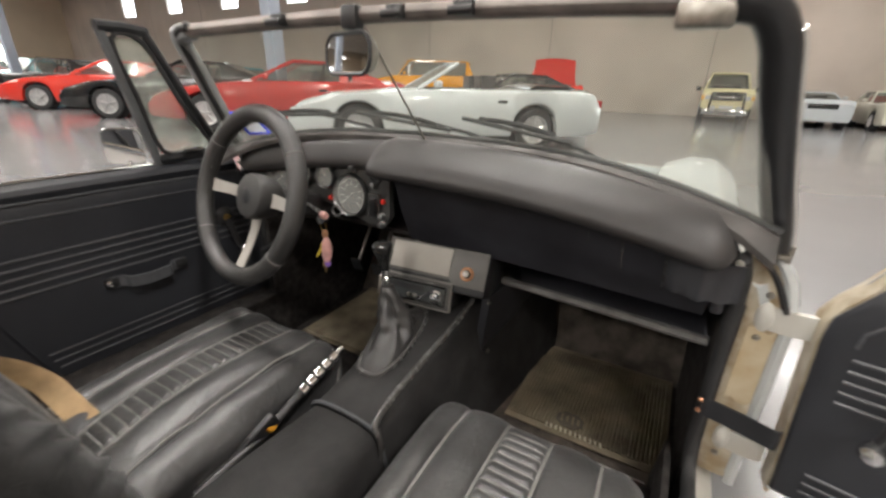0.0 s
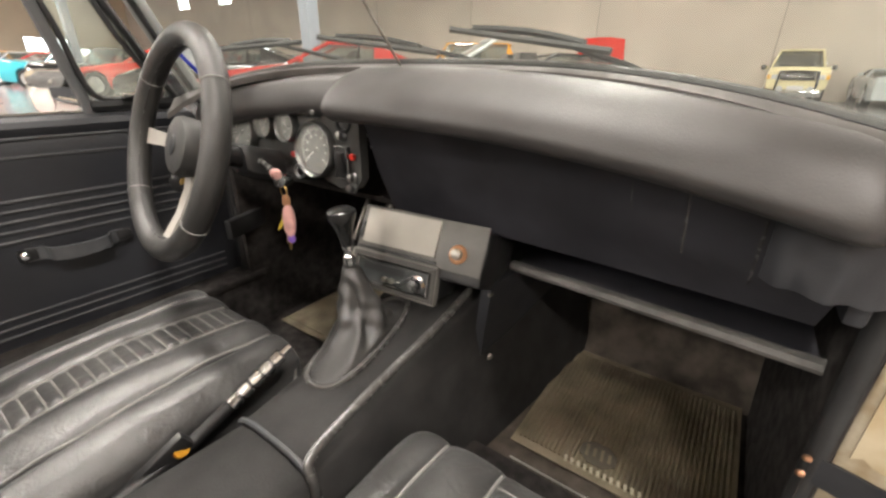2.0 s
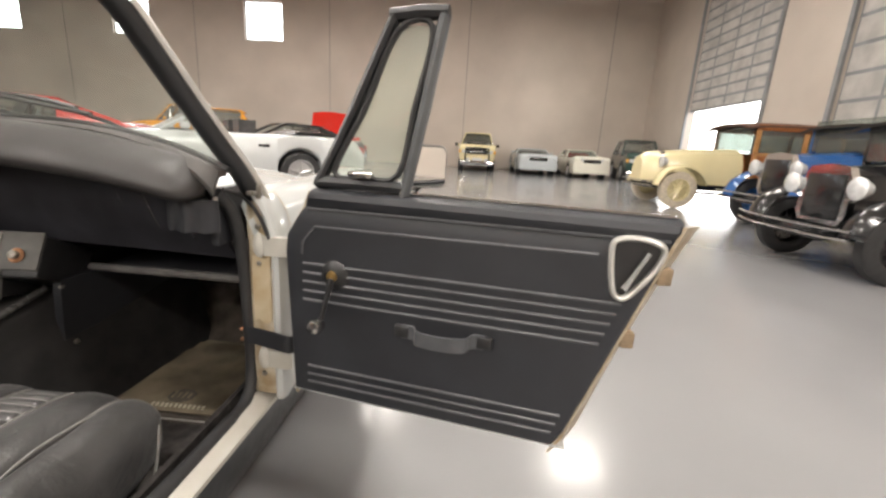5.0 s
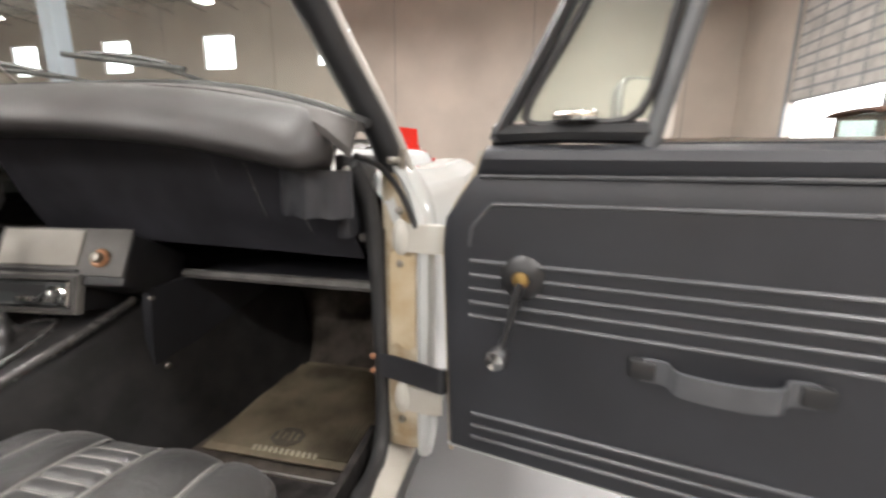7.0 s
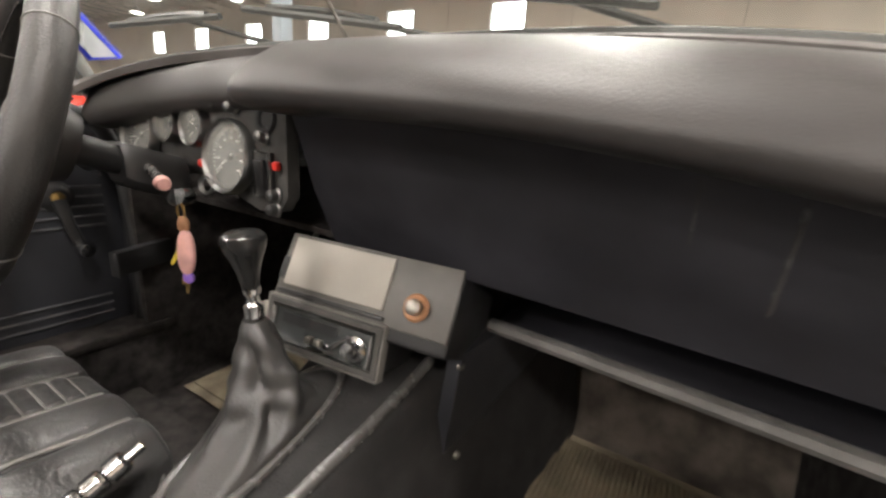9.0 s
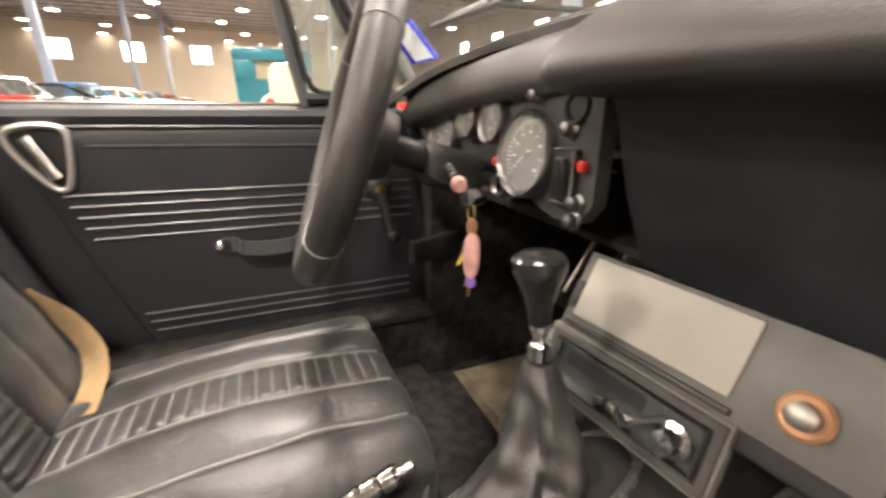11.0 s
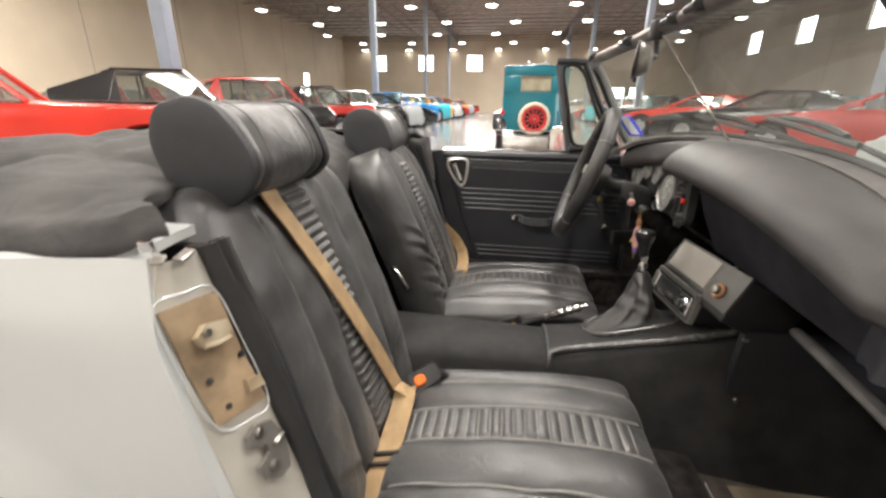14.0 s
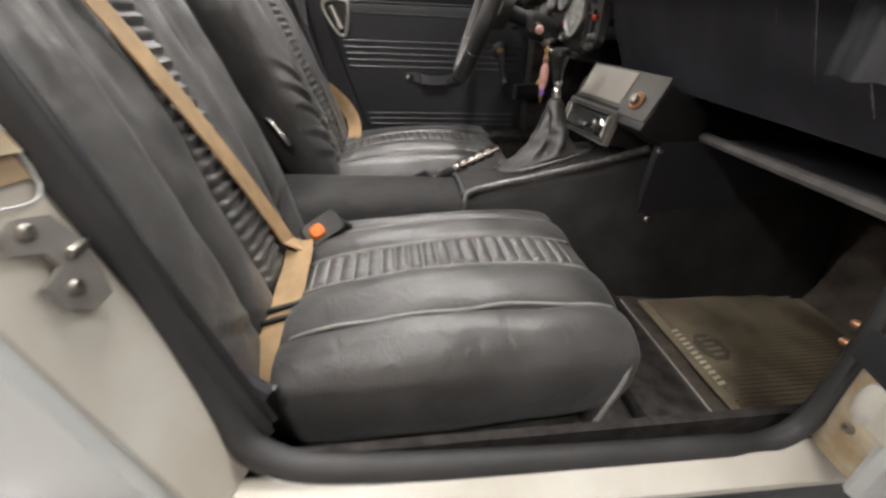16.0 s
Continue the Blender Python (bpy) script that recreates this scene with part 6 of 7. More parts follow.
keys = thing("key_ring", "bunch of keys with coloured fobs in the ignition", "keys")
def leaf(c, w, h, th, tilt, turn, point=1.0):
    """A flat rounded tag hanging down, narrower at its foot by point."""
    m = pose(*c, 0, tilt, turn)
    return loft(B(), [[m @ V(x * k, y, z * k * 1.0) for x, z in [(w / 2 * math.cos(a) * (1 if math.sin(a) > 0 else point), h / 2 * math.copysign(abs(math.sin(a)) ** 0.8, math.sin(a))) for a in lin(0, 6.2832, 21)[:-1]]] for k, y in ((0.86, -th / 2), (1, -th / 4), (1, th / 4), (0.86, th / 2))])


part("key_head", leaf((-0.288, 0.738, 0.712), 0.030, 0.022, 0.003, -12, 42), GAUGERIM, keys, "worn oval key head")
part("ring", tube(B(), [V(-0.284 + 0.010 * math.cos(a), 0.738, 0.694 + 0.012 * math.sin(a)) for a in lin(0, 6.28, 19)[:-1]], 0.0014, 5, closed=True), BRASS, keys)
part("strap", leaf((-0.280, 0.738, 0.674), 0.018, 0.026, 0.005, 4, 30), COPPER, keys, "short copper brown leather tab")
part("fob", leaf((-0.279, 0.738, 0.630), 0.027, 0.072, 0.009, 2, 30), PINK, keys, "pink oval rubber fob")
part("fob", leaf((-0.298, 0.738, 0.630), 0.017, 0.060, 0.003, 30, 30, 0.45), YELLOWTAG, keys, "yellow tag")
part("fob", leaf((-0.279, 0.738, 0.590), 0.017, 0.020, 0.005, -4, 30), PURPLE, keys, "purple tag")
for x, z, a in ((-0.294, 0.594, 14), (-0.290, 0.580, 6)):
    part("key", leaf((x, 0.742, z), 0.011, 0.044, 0.002, a, 40, 0.6), BRASS, keys)

# pedals and heater box in the driver's footwell
for x, y in ((-0.28, 1.10), (-0.40, 1.10), (-0.50, 1.10)):
    pd = thing("pedal", "black rubber foot pedal", "pedal", "foot pedals")
    part("pad", box(B(), (x, y, 0.40), (0.05, 0.012, 0.05), (20, 0, 0), 0.004), RUBBER, pd)
    part("arm", tube(B(), [(x, y + 0.01, 0.41), (x, y + 0.10, 0.55), (x, y + 0.12, 0.70)], 0.007, 8), STEEL, pd)
part("lower_panel", box(B(), (-0.57, 0.80, 0.545), (0.02, 0.13, 0.05), (0, 0, 20), 0.004), PLASTIC, car)

# ---- floor mats ----
def mat_thing(x0, x1, y0, y1, label):
    o = thing("floor_mat", label, "floor mat", "car floor mats")
    def zz(y):
        return lerp(y, (0.8, 1.17, 1.24), (0.227, 0.227, 0.231))
    part("backing", grid(B(), lambda u, v: V(x0 + (x1 - x0) * u, y0 + (y1 - y0) * v, zz(y0 + (y1 - y0) * v)), lin(0, 1, 6), lin(0, 1, 16), (0, -0.004, 0.006)), MAT, o)
    bm = B()
    n = 40
    for k in range(n):
        x = x0 + 0.014 + (x1 - x0 - 0.028) * k / (n - 1)
        tube(bm, [(x, y, zz(y) + 0.009) for y in lin(y0 + 0.015, min(y1 - 0.01, 1.20), 4)], 0.0038, 4)
    part("rib", bm, MAT, o)
    return o


fm = mat_thing(0.218, 0.605, 0.85, 1.228, "brown ribbed rubber floor mat with faded emblem")
MATDARK = mat("worn_mat_print", (0.085, 0.075, 0.055), 0.8, scale=20)
em = part("emblem_plate", slab(B(), [V(0.378 + 0.046 * math.cos(a) * 0.8, 0.906 + 0.030 * math.sin(a), 0.2385) for a in lin(0.39, 0.39 + 2 * math.pi, 9)[:-1]], (0, 0, 0.002)), MATDARK, fm, "dark octagonal emblem pressed in the mat")
bm = B()
for k in range(4):
    box(bm, (0.357 + 0.014 * k, 0.906, 0.2412), (0.006, 0.030 - 0.008 * (k % 2), 0.002), (0, 0, 6), 0.0005, 1)
part("emblem_bar", bm, MAT, em)
WORNRUB = mat("pale_worn_rubber", (0.46, 0.42, 0.32), 0.8, scale=20)
for k in range(12):
    part("worn_tick", box(B(), (0.328 + 0.0122 * k, 0.864, 0.2385), (0.006, 0.015, 0.003), (0, 0, 12), 0.001, 1), WORNRUB, fm)
mat_thing(-0.54, -0.21, 0.84, 1.25, "brown ribbed rubber floor mat below the pedals")

# ---- folded soft top ----
hood = thing("folded_soft_top", "folded black cloth soft top behind the seats", "soft top")


def top_cloth(u, v):
    x = -0.585 + 1.17 * u
    edge = min(1, 9 * min(u, 1 - u)) ** 0.6
    y = lerp(v, (0, 0.10, 0.18, 0.28, 1), (-0.175, -0.125, -0.105, -0.125, -0.635))
    h = lerp(v, (0, 0.10, 0.18, 0.28, 0.42, 0.6, 0.85, 1.0), (0.705, 0.735, 0.79, 0.868, 0.918, 0.936, 0.938, 0.880))
    z = min(h, 0.835 + (h - 0.835) * (0.45 + 0.55 * edge))
    fold = math.sin(9 * v + 3 * noise.noise((x * 3, v, 5))) * math.exp(-((v - 0.18) / 0.2) ** 2)
    z += 0.010 * noise.noise((x * 5, y * 9, 1)) + 0.012 * noise.noise((x * 4, v * 19, 4)) + 0.005 * noise.noise((x * 17, v * 11, 6)) - 0.012 * (1 - abs(noise.noise((x * 9 + 4, v * 5, 8)))) ** 6
    z -= 0.075 * math.exp(-((abs(x) - 0.44) / 0.075) ** 2 - ((y + 0.15) / 0.11) ** 2)
    y += 0.030 * noise.noise((x * 5, v * 5, 9)) * min(1, 4 * (1 - v)) + 0.018 * fold
    return V(x, y, z)


part("cloth", grid(B(), top_cloth, lin(0, 1, 110), lin(0, 1, 54), (0, -0.006, -0.010)), CLOTH, hood, "rumpled black hood cloth")
for sg in (1, -1):
    def flapc(u, v):
        y = 0.022 - 0.62 * u - 0.10 * (1 - v) * (1 - u) ** 2
        lift = math.exp(-((0.62 * u) / 0.045) ** 2)
        x = lerp(v, (0, 0.35, 0.75, 1), (0.43 + 0.13 * lift, 0.565 + 0.02 * lift, 0.622, 0.640)) + 0.005 * noise.noise((u * 8, v * 4, sg))
        z = lerp(v, (0, 0.35, 0.75, 1), (0.925 - 0.055 * (1 - u) ** 4, 0.910 - 0.025 * (1 - u) ** 4, 0.878, 0.853)) + 0.006 * noise.noise((u * 6, v * 5, 3 + sg)) + 0.030 * lift * v
        return V(sg * x, y, z)
    part("side_cloth", grid(B(), flapc, lin(0, 1, 48), lin(0, 1, 16), (0, 0, -0.006)), CLOTH, hood)
    part("snap", lathe(B(), [(0.0, 0.006), (0.007, 0.005), (0.011, 0.0)], (sg * 0.629, -0.205, 0.870), (sg, 0, 0.6), 16), STEEL, hood)

part("side_drape", grid(B(), lambda u, v: V(-0.612 + 0.045 * v + 0.010 * noise.noise((u * 6, v * 3, 2)) + 0.006 * math.sin(11 * u), 0.050 - 0.24 * u + 0.03 * v * (1 - u), 0.885 - 0.035 * (1 - v) * u - 0.155 * v ** 1.3 + 0.010 * noise.noise((u * 9, v * 2, 6))), lin(0, 1, 36), lin(0, 1, 14), (0.005, 0, 0)), CLOTH, hood, "loose cloth hanging inside the wing")

# ---- the other cars of the hall ----
PAINTS = {}


def paint(name, col, coat=0.5):
    if name not in PAINTS:
        PAINTS[name] = mat(name + "_car_paint", col, 0.22, var=0.04, scale=2, coat=coat, rvar=0.04)
    return PAINTS[name]


CARGLASS = glass_mat("tinted_car_glass", (0.66, 0.70, 0.68), 0.02, 0.10)
SEATTRIM = [mat("seat_trim_" + n, c, 0.6, scale=10) for n, c in (("black", (0.03, 0.03, 0.03)), ("red", (0.35, 0.04, 0.03)), ("tan", (0.40, 0.30, 0.20)))]
TAILRED = mat("tail_lamp_red", (0.45, 0.02, 0.02), 0.25, scale=10)
LAMPCLEAR = mat("headlamp_glass", (0.75, 0.76, 0.76), 0.12, 0.3, scale=10, rvar=0.03)
WHITEWALL = mat("white_wall_rubber", (0.62, 0.54, 0.42), 0.6, scale=20)
REDWHEEL = mat("red_wheel_paint", (0.60, 0.03, 0.03), 0.35, scale=20)
TEAL = paint("teal", (0.011, 0.150, 0.195), 0.3)
WOOD = mat("varnished_wood", (0.36, 0.12, 0.03), 0.4, var=0.2, scale=6, bump=0.1, bscale=60, coat=0.3)
WOODLIGHT = mat("light_ash_frame", (0.52, 0.26, 0.09), 0.4, var=0.15, scale=8, coat=0.3)
BLACKPAINT = paint("black", (0.010, 0.010, 0.011))


def simple_wheel(o, x, y, r, w, sg, rim_m, tyre_m=None, spokes=5, rimr=0.66):
    ty = part("tyre", lathe(B(), [(r * rimr, -w / 2), (r * 0.92, -w / 2), (r, -w * 0.36), (r, w * 0.36), (r * 0.92, w / 2), (r * rimr, w / 2)], (x, y, r), (0, sg, 0), 28), tyre_m or RUBBER, o)
    bm = lathe(B(), [(r * rimr, w * 0.50), (r * (rimr - 0.05), w * 0.48), (r * (rimr - 0.1), w * 0.22), (0.05, w * 0.18)], (x, y, r), (0, sg, 0), 28)
    for k in range(spokes):
        a = 2 * math.pi * k / spokes + 0.3
        tube(bm, [(x + q * math.cos(a), y + sg * w * 0.36, r + q * math.sin(a)) for q in (0.02, r * (rimr - 0.06))], [r * 0.12, r * 0.075], 6, flat=0.5)
    lathe(bm, [(0.0, w * 0.46), (r * 0.16, w * 0.45), (r * 0.18, w * 0.3)], (x, y, r), (0, sg, 0), 16)
    part("rim", bm, rim_m, ty)


def modern_car(o, pm, L=4.8, hw=0.90, zb=0.22, hood=0.74, belt=0.92, deck=0.95, roof=1.27, cowl=0.55, r0=-0.15, r1=-1.05, tail=-1.85, xf=1.42, xr=-1.25, r=0.32, open_top=False, nose=0.52, boxy=0.0, top_m=None, rim_m=None, trim=0):
    """A car body lofted from nose to tail, wheel arches included; forward is +x."""
    xs = sorted(set(lin(-L / 2, L / 2, 33) + [c + d for c in (xf, xr) for d in lin(-r * 1.16, r * 1.16, 13)]))
    a = L / 2
    def top(x):
        return lerp(x, (-a, -a + 0.06, -a + 0.35, tail + 0.2, cowl - 0.1, cowl + 0.25, xf + 0.35, a - 0.12, a), (deck - 0.22, deck - 0.05, deck, deck, belt, belt - 0.02, hood + 0.04, nose + 0.12 + boxy * 0.2, nose - 0.02 + boxy * 0.2))
    def bot(x):
        b = zb + 0.10 * max(0, abs(x) - a + 0.4)
        for c in (xf, xr):
            if abs(x - c) < r * 1.15:
                b = max(b, r + math.sqrt((r * 1.15) ** 2 - (x - c) ** 2) * 0.98)
        return b
    def wid(x):
        k = max(0.0, (abs(x) - a + 0.7) / 0.7)
        return hw * (1 - (0.16 - 0.10 * boxy) * k ** 2.2)
    rings = []
    for x in xs:
        t, b, w = top(x), bot(x), wid(x)
        b = min(b, t - 0.05)
        m = b + (t - b) * 0.55
        half = [(w * 0.93, b), (w * 0.985, b + (m - b) * 0.3), (w, m), (w * 0.985, t - 0.12 * (t - b)), (w * 0.93, t - 0.02), (w * 0.78, t), (w * 0.4, t + 0.012)]
        rings.append([V(x, y, z) for y, z in half] + [V(x, -y, z) for y, z in reversed(half)])
    body = part("body", loft(B(), rings), pm, o)
    for x in (xf, xr):
        for sg in (1, -1):
            simple_wheel(o, x, sg * (hw - 0.12), r, 0.21, sg, rim_m or SILVER)
            part("arch", lathe(B(), [(r * 1.14, 0.0), (r * 1.14, -0.2), (0.0, -0.2)], (x, sg * (hw - 0.03), r), (0, sg, 0), 24), RUBBER, body)
    tm = top_m or pm
    wb, wr = hw * 0.90, hw * 0.70
    if not open_top:
        def ring(x):
            z = lerp(x, (tail, r1, r0, cowl), (deck - 0.02, roof - 0.03, roof, belt - 0.02))
            k = (z - belt) / max(0.01, roof - belt)
            w = wb + (wr - wb) * max(0, k)
            zb_ = belt - 0.06
            return [V(x, wb + 0.005, zb_), V(x, w, z - 0.02), V(x, w * 0.85, z), V(x, 0, z + 0.015), V(x, -w * 0.85, z), V(x, -w, z - 0.02), V(x, -wb - 0.005, zb_)]
        part("window", loft(B(), [ring(x) for x in (tail, (tail + r1) / 2, r1, (r0 + r1) / 2, r0, (r0 + cowl) / 2, cowl)]), CARGLASS, o, "dark reflecting car glass")
        for x0, sy in ((lerp(0.55, (0, 1), (r1, r0)), 0.36), (lerp(0.55, (0, 1), (r1, r0)), -0.36), (r1 + 0.05, 0.0)):
            hwid = 0.24 if sy else 0.60
            part("seat", loft(B(), [[V(x0 + dx + 0.07 * c, sy + s * hwid * k, z) for c, s in ((-1, -1), (1, -0.9), (1, 0.9), (-1, 1))] for z, dx, k in ((belt - 0.04, 0.06, 1), (belt + 0.10, 0.0, 0.95), (min(roof - 0.10, belt + 0.22), -0.04, 0.6))]), SEATTRIM[trim], o)
        part("inner_deck", box(B(), ((cowl + tail) / 2, 0, belt - 0.045), (cowl - tail - 0.1, hw * 1.6, 0.02)), BLACKPAINT, o)
        part("roof", grid(B(), lambda x, v: V(x, v * wr * 1.01, lerp(x, (r1 - 0.12, r1, r0, r0 + 0.08), (roof - 0.07, roof - 0.015, roof + 0.012, roof - 0.02)) + 0.018 * (1 - v * v)), [r1 - 0.12, r1, (r0 + r1) / 2, r0, r0 + 0.08], lin(-1, 1, 9), (0, 0, -0.03)), tm, o)
        for sg in (1, -1):
            bm = B()
            tube(bm, [(cowl + 0.02, sg * wb, belt - 0.01), (r0, sg * (wr + 0.005), roof - 0.01)], 0.035, 6)
            tube(bm, [(r0, sg * (wr + 0.005), roof - 0.005), (r1, sg * (wr + 0.005), roof - 0.03)], 0.03, 6)
            part("pillar", bm, tm, o)
            bm = B()
            zt = lambda x: lerp(x, (tail, r1, r0), (deck, roof - 0.035, roof - 0.03))
            def q(x, v):
                z = belt - 0.03 + max(0.03, zt(x) - belt + 0.03) * v
                return V(x, sg * (wb + 0.012 + (wr - wb) * max(0, (z - belt) / (roof - belt))), z)
            grid(bm, q, lin(r1 + 0.05, max(tail + 0.04, r1 - 0.75), 6), lin(0, 1, 4), (0, -sg * 0.02, 0))
            part("rear_pillar", bm, tm, o)
            if boxy > 0.5:
                e = sg * (wb + 0.022)
                part("window_trim", tube(B(), [V(cowl - 0.02, e, belt + 0.005), V(tail + 0.35, e, belt + 0.005)], 0.012, 6), CHROME, o)
                part("window_trim", tube(B(), [V(cowl - 0.02, e, belt), V(r0 - 0.02, sg * (wr + 0.028), roof - 0.03), V(r1 + 0.06, sg * (wr + 0.028), roof - 0.05), V(r1 - 0.10, sg * (wb + 0.03), belt)], 0.012, 6), CHROME, o)
                part("quarter_bar", tube(B(), [V(cowl - 0.38, e, belt), V(cowl - 0.42, sg * ((wb + wr) / 2 + 0.07), belt + (roof - belt) * 0.66)], 0.012, 6), CHROME, o)
            part("pillar", tube(B(), [((r0 + r1) / 2 - 0.1, sg * (wb + 0.004), belt), ((r0 + r1) / 2 - 0.12, sg * (wr + 0.008), roof - 0.02)], 0.022, 6), BLACKPAINT, o)
    else:
        bm = B()
        for sg in (1, -1):
            tube(bm, [(cowl + 0.02, sg * wb, belt - 0.01), (r0 + 0.1, sg * wr, roof - 0.01)], 0.028, 6)
        tube(bm, [(r0 + 0.1, wr, roof - 0.01), (r0 + 0.14, 0, roof + 0.01), (r0 + 0.1, -wr, roof - 0.01)], 0.028, 6)
        part("windscreen_frame", bm, pm, o)
        g = part("windscreen_glass", grid(B(), lambda u, v: V(cowl + (r0 + 0.1 - cowl) * u, v * (wb + (wr - wb) * u), belt + (roof - belt) * u), [0, 1], lin(-1, 1, 5), (0.01, 0, 0.01)), CARGLASS, o, "smoky green windscreen")
        part("cockpit", loft(B(), [[V(x, y, z) for y, z in ((hw * 0.78, belt + 0.004), (hw * 0.78, belt + 0.016), (-hw * 0.78, belt + 0.016), (-hw * 0.78, belt + 0.004))] for x in (cowl - 0.1, r1 - 0.2)]), BLACKPAINT, o, "black open cockpit")
        for sg in (1, -1):
            part("seat", loft(B(), [[V(-0.55 + 0.12 * c, sg * 0.38 + s, z) for c, s in ((-1, -0.22), (1, -0.2), (1, 0.2), (-1, 0.22))] for z in (belt, belt + 0.16, belt + 0.20)]), LEATHER, o)
        part("hood_cover", loft(B(), [[V(x, y, z) for y, z in ((0.72, belt), (0.70, belt + h), (0, belt + h + 0.03), (-0.70, belt + h), (-0.72, belt))] for x, h in ((r1 - 0.1, 0.02), (r1 - 0.25, 0.08), (tail + 0.05, 0.07), (tail - 0.1, 0.0))]), BLACKPAINT, o, "folded dark hood under its cover")
    # lamps, bumpers, mirrors, handles
    for sg in (1, -1):
        part("headlight", box(B(), (a - 0.09, sg * hw * 0.62, nose + 0.02 + boxy * 0.12), (0.16, hw * 0.36, 0.09 + boxy * 0.06), (0, 12, sg * 10), 0.02), LAMPCLEAR, o)
        part("tail_light", box(B(), (-a + 0.05, sg * hw * 0.60, deck - 0.20), (0.10, hw * 0.46, 0.12), (0, 0, sg * 6), 0.015), TAILRED, o)
        part("wing_mirror", box(B(), (cowl - 0.25, sg * (hw + 0.06), belt + 0.06), (0.10, 0.16, 0.10), (0, 0, sg * 12), 0.03), pm, o)
        part("door_handle", box(B(), (r0 - 0.55, sg * (hw * 0.985), belt - 0.16), (0.16, 0.02, 0.04), (0, 0, 0), 0.006), BLACKPAINT, o)
    part("front_bumper", loft(B(), [[V(a - 0.10 + dx, y, z) for dx, z in ((-0.1, 0.28), (0.06 - 0.10 * (abs(y) / hw) ** 2, 0.28), (0.10 - 0.10 * (abs(y) / hw) ** 2, 0.40), (0.06 - 0.1 * (abs(y) / hw) ** 2, 0.50), (-0.1, 0.50))] for y in lin(-hw * 0.86, hw * 0.86, 9)]), CHROME if boxy > 0.5 else pm, o)
    part("rear_bumper", loft(B(), [[V(-a + 0.10 - dx, y, z) for dx, z in ((-0.1, 0.30), (0.07 - 0.10 * (abs(y) / hw) ** 2, 0.32), (0.10 - 0.10 * (abs(y) / hw) ** 2, 0.45), (0.06 - 0.1 * (abs(y) / hw) ** 2, 0.58), (-0.1, 0.58))] for y in lin(-hw * 0.86, hw * 0.86, 9)]), CHROME if boxy > 0.5 else pm, o)
    part("grille", box(B(), (a - 0.005 - 0.06 * (1 - boxy), 0, nose - 0.02 + boxy * 0.10), (0.05, hw * 0.9, 0.09 + 0.1 * boxy), (0, 0, 0), 0.01), BLACKPAINT, o)
    return o


def truck(o, pm, grille_m=CHROME):
    """An upright four-wheel drive wagon with a bar guard."""
    for sg in (1, -1):
        part("headlamp", box(B(), (2.27, sg * 0.60, 0.90), (0.05, 0.24, 0.15), bevel=0.02), LAMPCLEAR, o)
        part("indicator", box(B(), (2.26, sg * 0.80, 0.90), (0.06, 0.10, 0.14), bevel=0.015), AMBER, o)
        part("door_mirror", box(B(), (0.55, sg * 1.02, 1.22), (0.08, 0.16, 0.16), bevel=0.02), BLACKPAINT, o)
        part("fog_lamp", lathe(B(), [(0.0, 0.05), (0.09, 0.04), (0.10, 0.0)], (2.36, sg * 0.42, 0.52), (1, 0, 0), 16), LAMPCLEAR, o)
    part("grille_panel", box(B(), (2.27, 0, 0.90), (0.05, 0.94, 0.20), bevel=0.01), BLACKPAINT, o)
    part("grille_bar", box(B(), (2.30, 0, 0.90), (0.02, 0.60, 0.05), bevel=0.008), grille_m, o)
    part("guard", tube(B(), smooth_line([(2.36, -0.55, 0.50), (2.42, -0.52, 0.95), (2.42, -0.42, 1.06), (2.42, 0.42, 1.06), (2.42, 0.52, 0.95), (2.36, 0.55, 0.50)], 5), 0.04, 8), BLACKPAINT, o)
    part("number_plate", box(B(), (2.44, 0, 0.56), (0.02, 0.46, 0.14), bevel=0.01), P_PLATE, o)
    return modern_car(o, pm, L=4.5, hw=0.88, zb=0.48, hood=1.10, belt=1.15, deck=1.15, roof=1.82, cowl=0.55, r0=0.15, r1=-1.85, tail=-2.15, xf=1.35, xr=-1.25, r=0.40, nose=0.90, boxy=1.0)


P_PLATE = mat("plate_white", (0.6, 0.6, 0.58), 0.5, scale=20)
STYLES = {
    "coupe": dict(),
    "muscle": dict(L=4.95, hw=0.93, hood=0.90, belt=0.99, deck=0.99, roof=1.45, cowl=0.46, r0=0.04, r1=-1.05, tail=-1.75, nose=0.70, boxy=0.8, r=0.34),
    "old": dict(L=4.9, hw=0.94, hood=0.96, belt=1.02, deck=1.0, roof=1.50, cowl=0.55, r0=0.05, r1=-1.15, tail=-1.60, nose=0.78, boxy=0.9, r=0.35),
    "hot": dict(L=4.3, hw=0.86, hood=0.98, belt=1.08, deck=0.95, roof=1.55, cowl=0.35, r0=0.0, r1=-0.90, tail=-1.35, nose=0.80, boxy=0.6, r=0.35),
}


def parked(style, pm, x, y, head, label, size=1.0, **kw):
    o = thing("parked_car", label, "car", "cars parked in the hall")
    if style == "truck":
        truck(o, pm)
    else:
        modern_car(o, pm, **{**STYLES[style], **kw})
    o.matrix_basis = pose(x, y, 0, 0, 0, head) @ Matrix.Scale(size, 4)
    return o


P_WHITE, P_RED, P_BRIGHT, P_BLACK = paint("white", (0.56, 0.58, 0.58)), paint("red", (0.42, 0.03, 0.025)), paint("bright_red", (0.62, 0.035, 0.02)), BLACKPAINT
P_YEL, P_BLUE, P_SILVER, P_CREAM, P_GREEN = paint("yellow", (0.75, 0.32, 0.015)), paint("blue", (0.02, 0.22, 0.55)), paint("silver", (0.42, 0.45, 0.46)), paint("cream", (0.68, 0.60, 0.36)), paint("dark_green", (0.03, 0.06, 0.05))

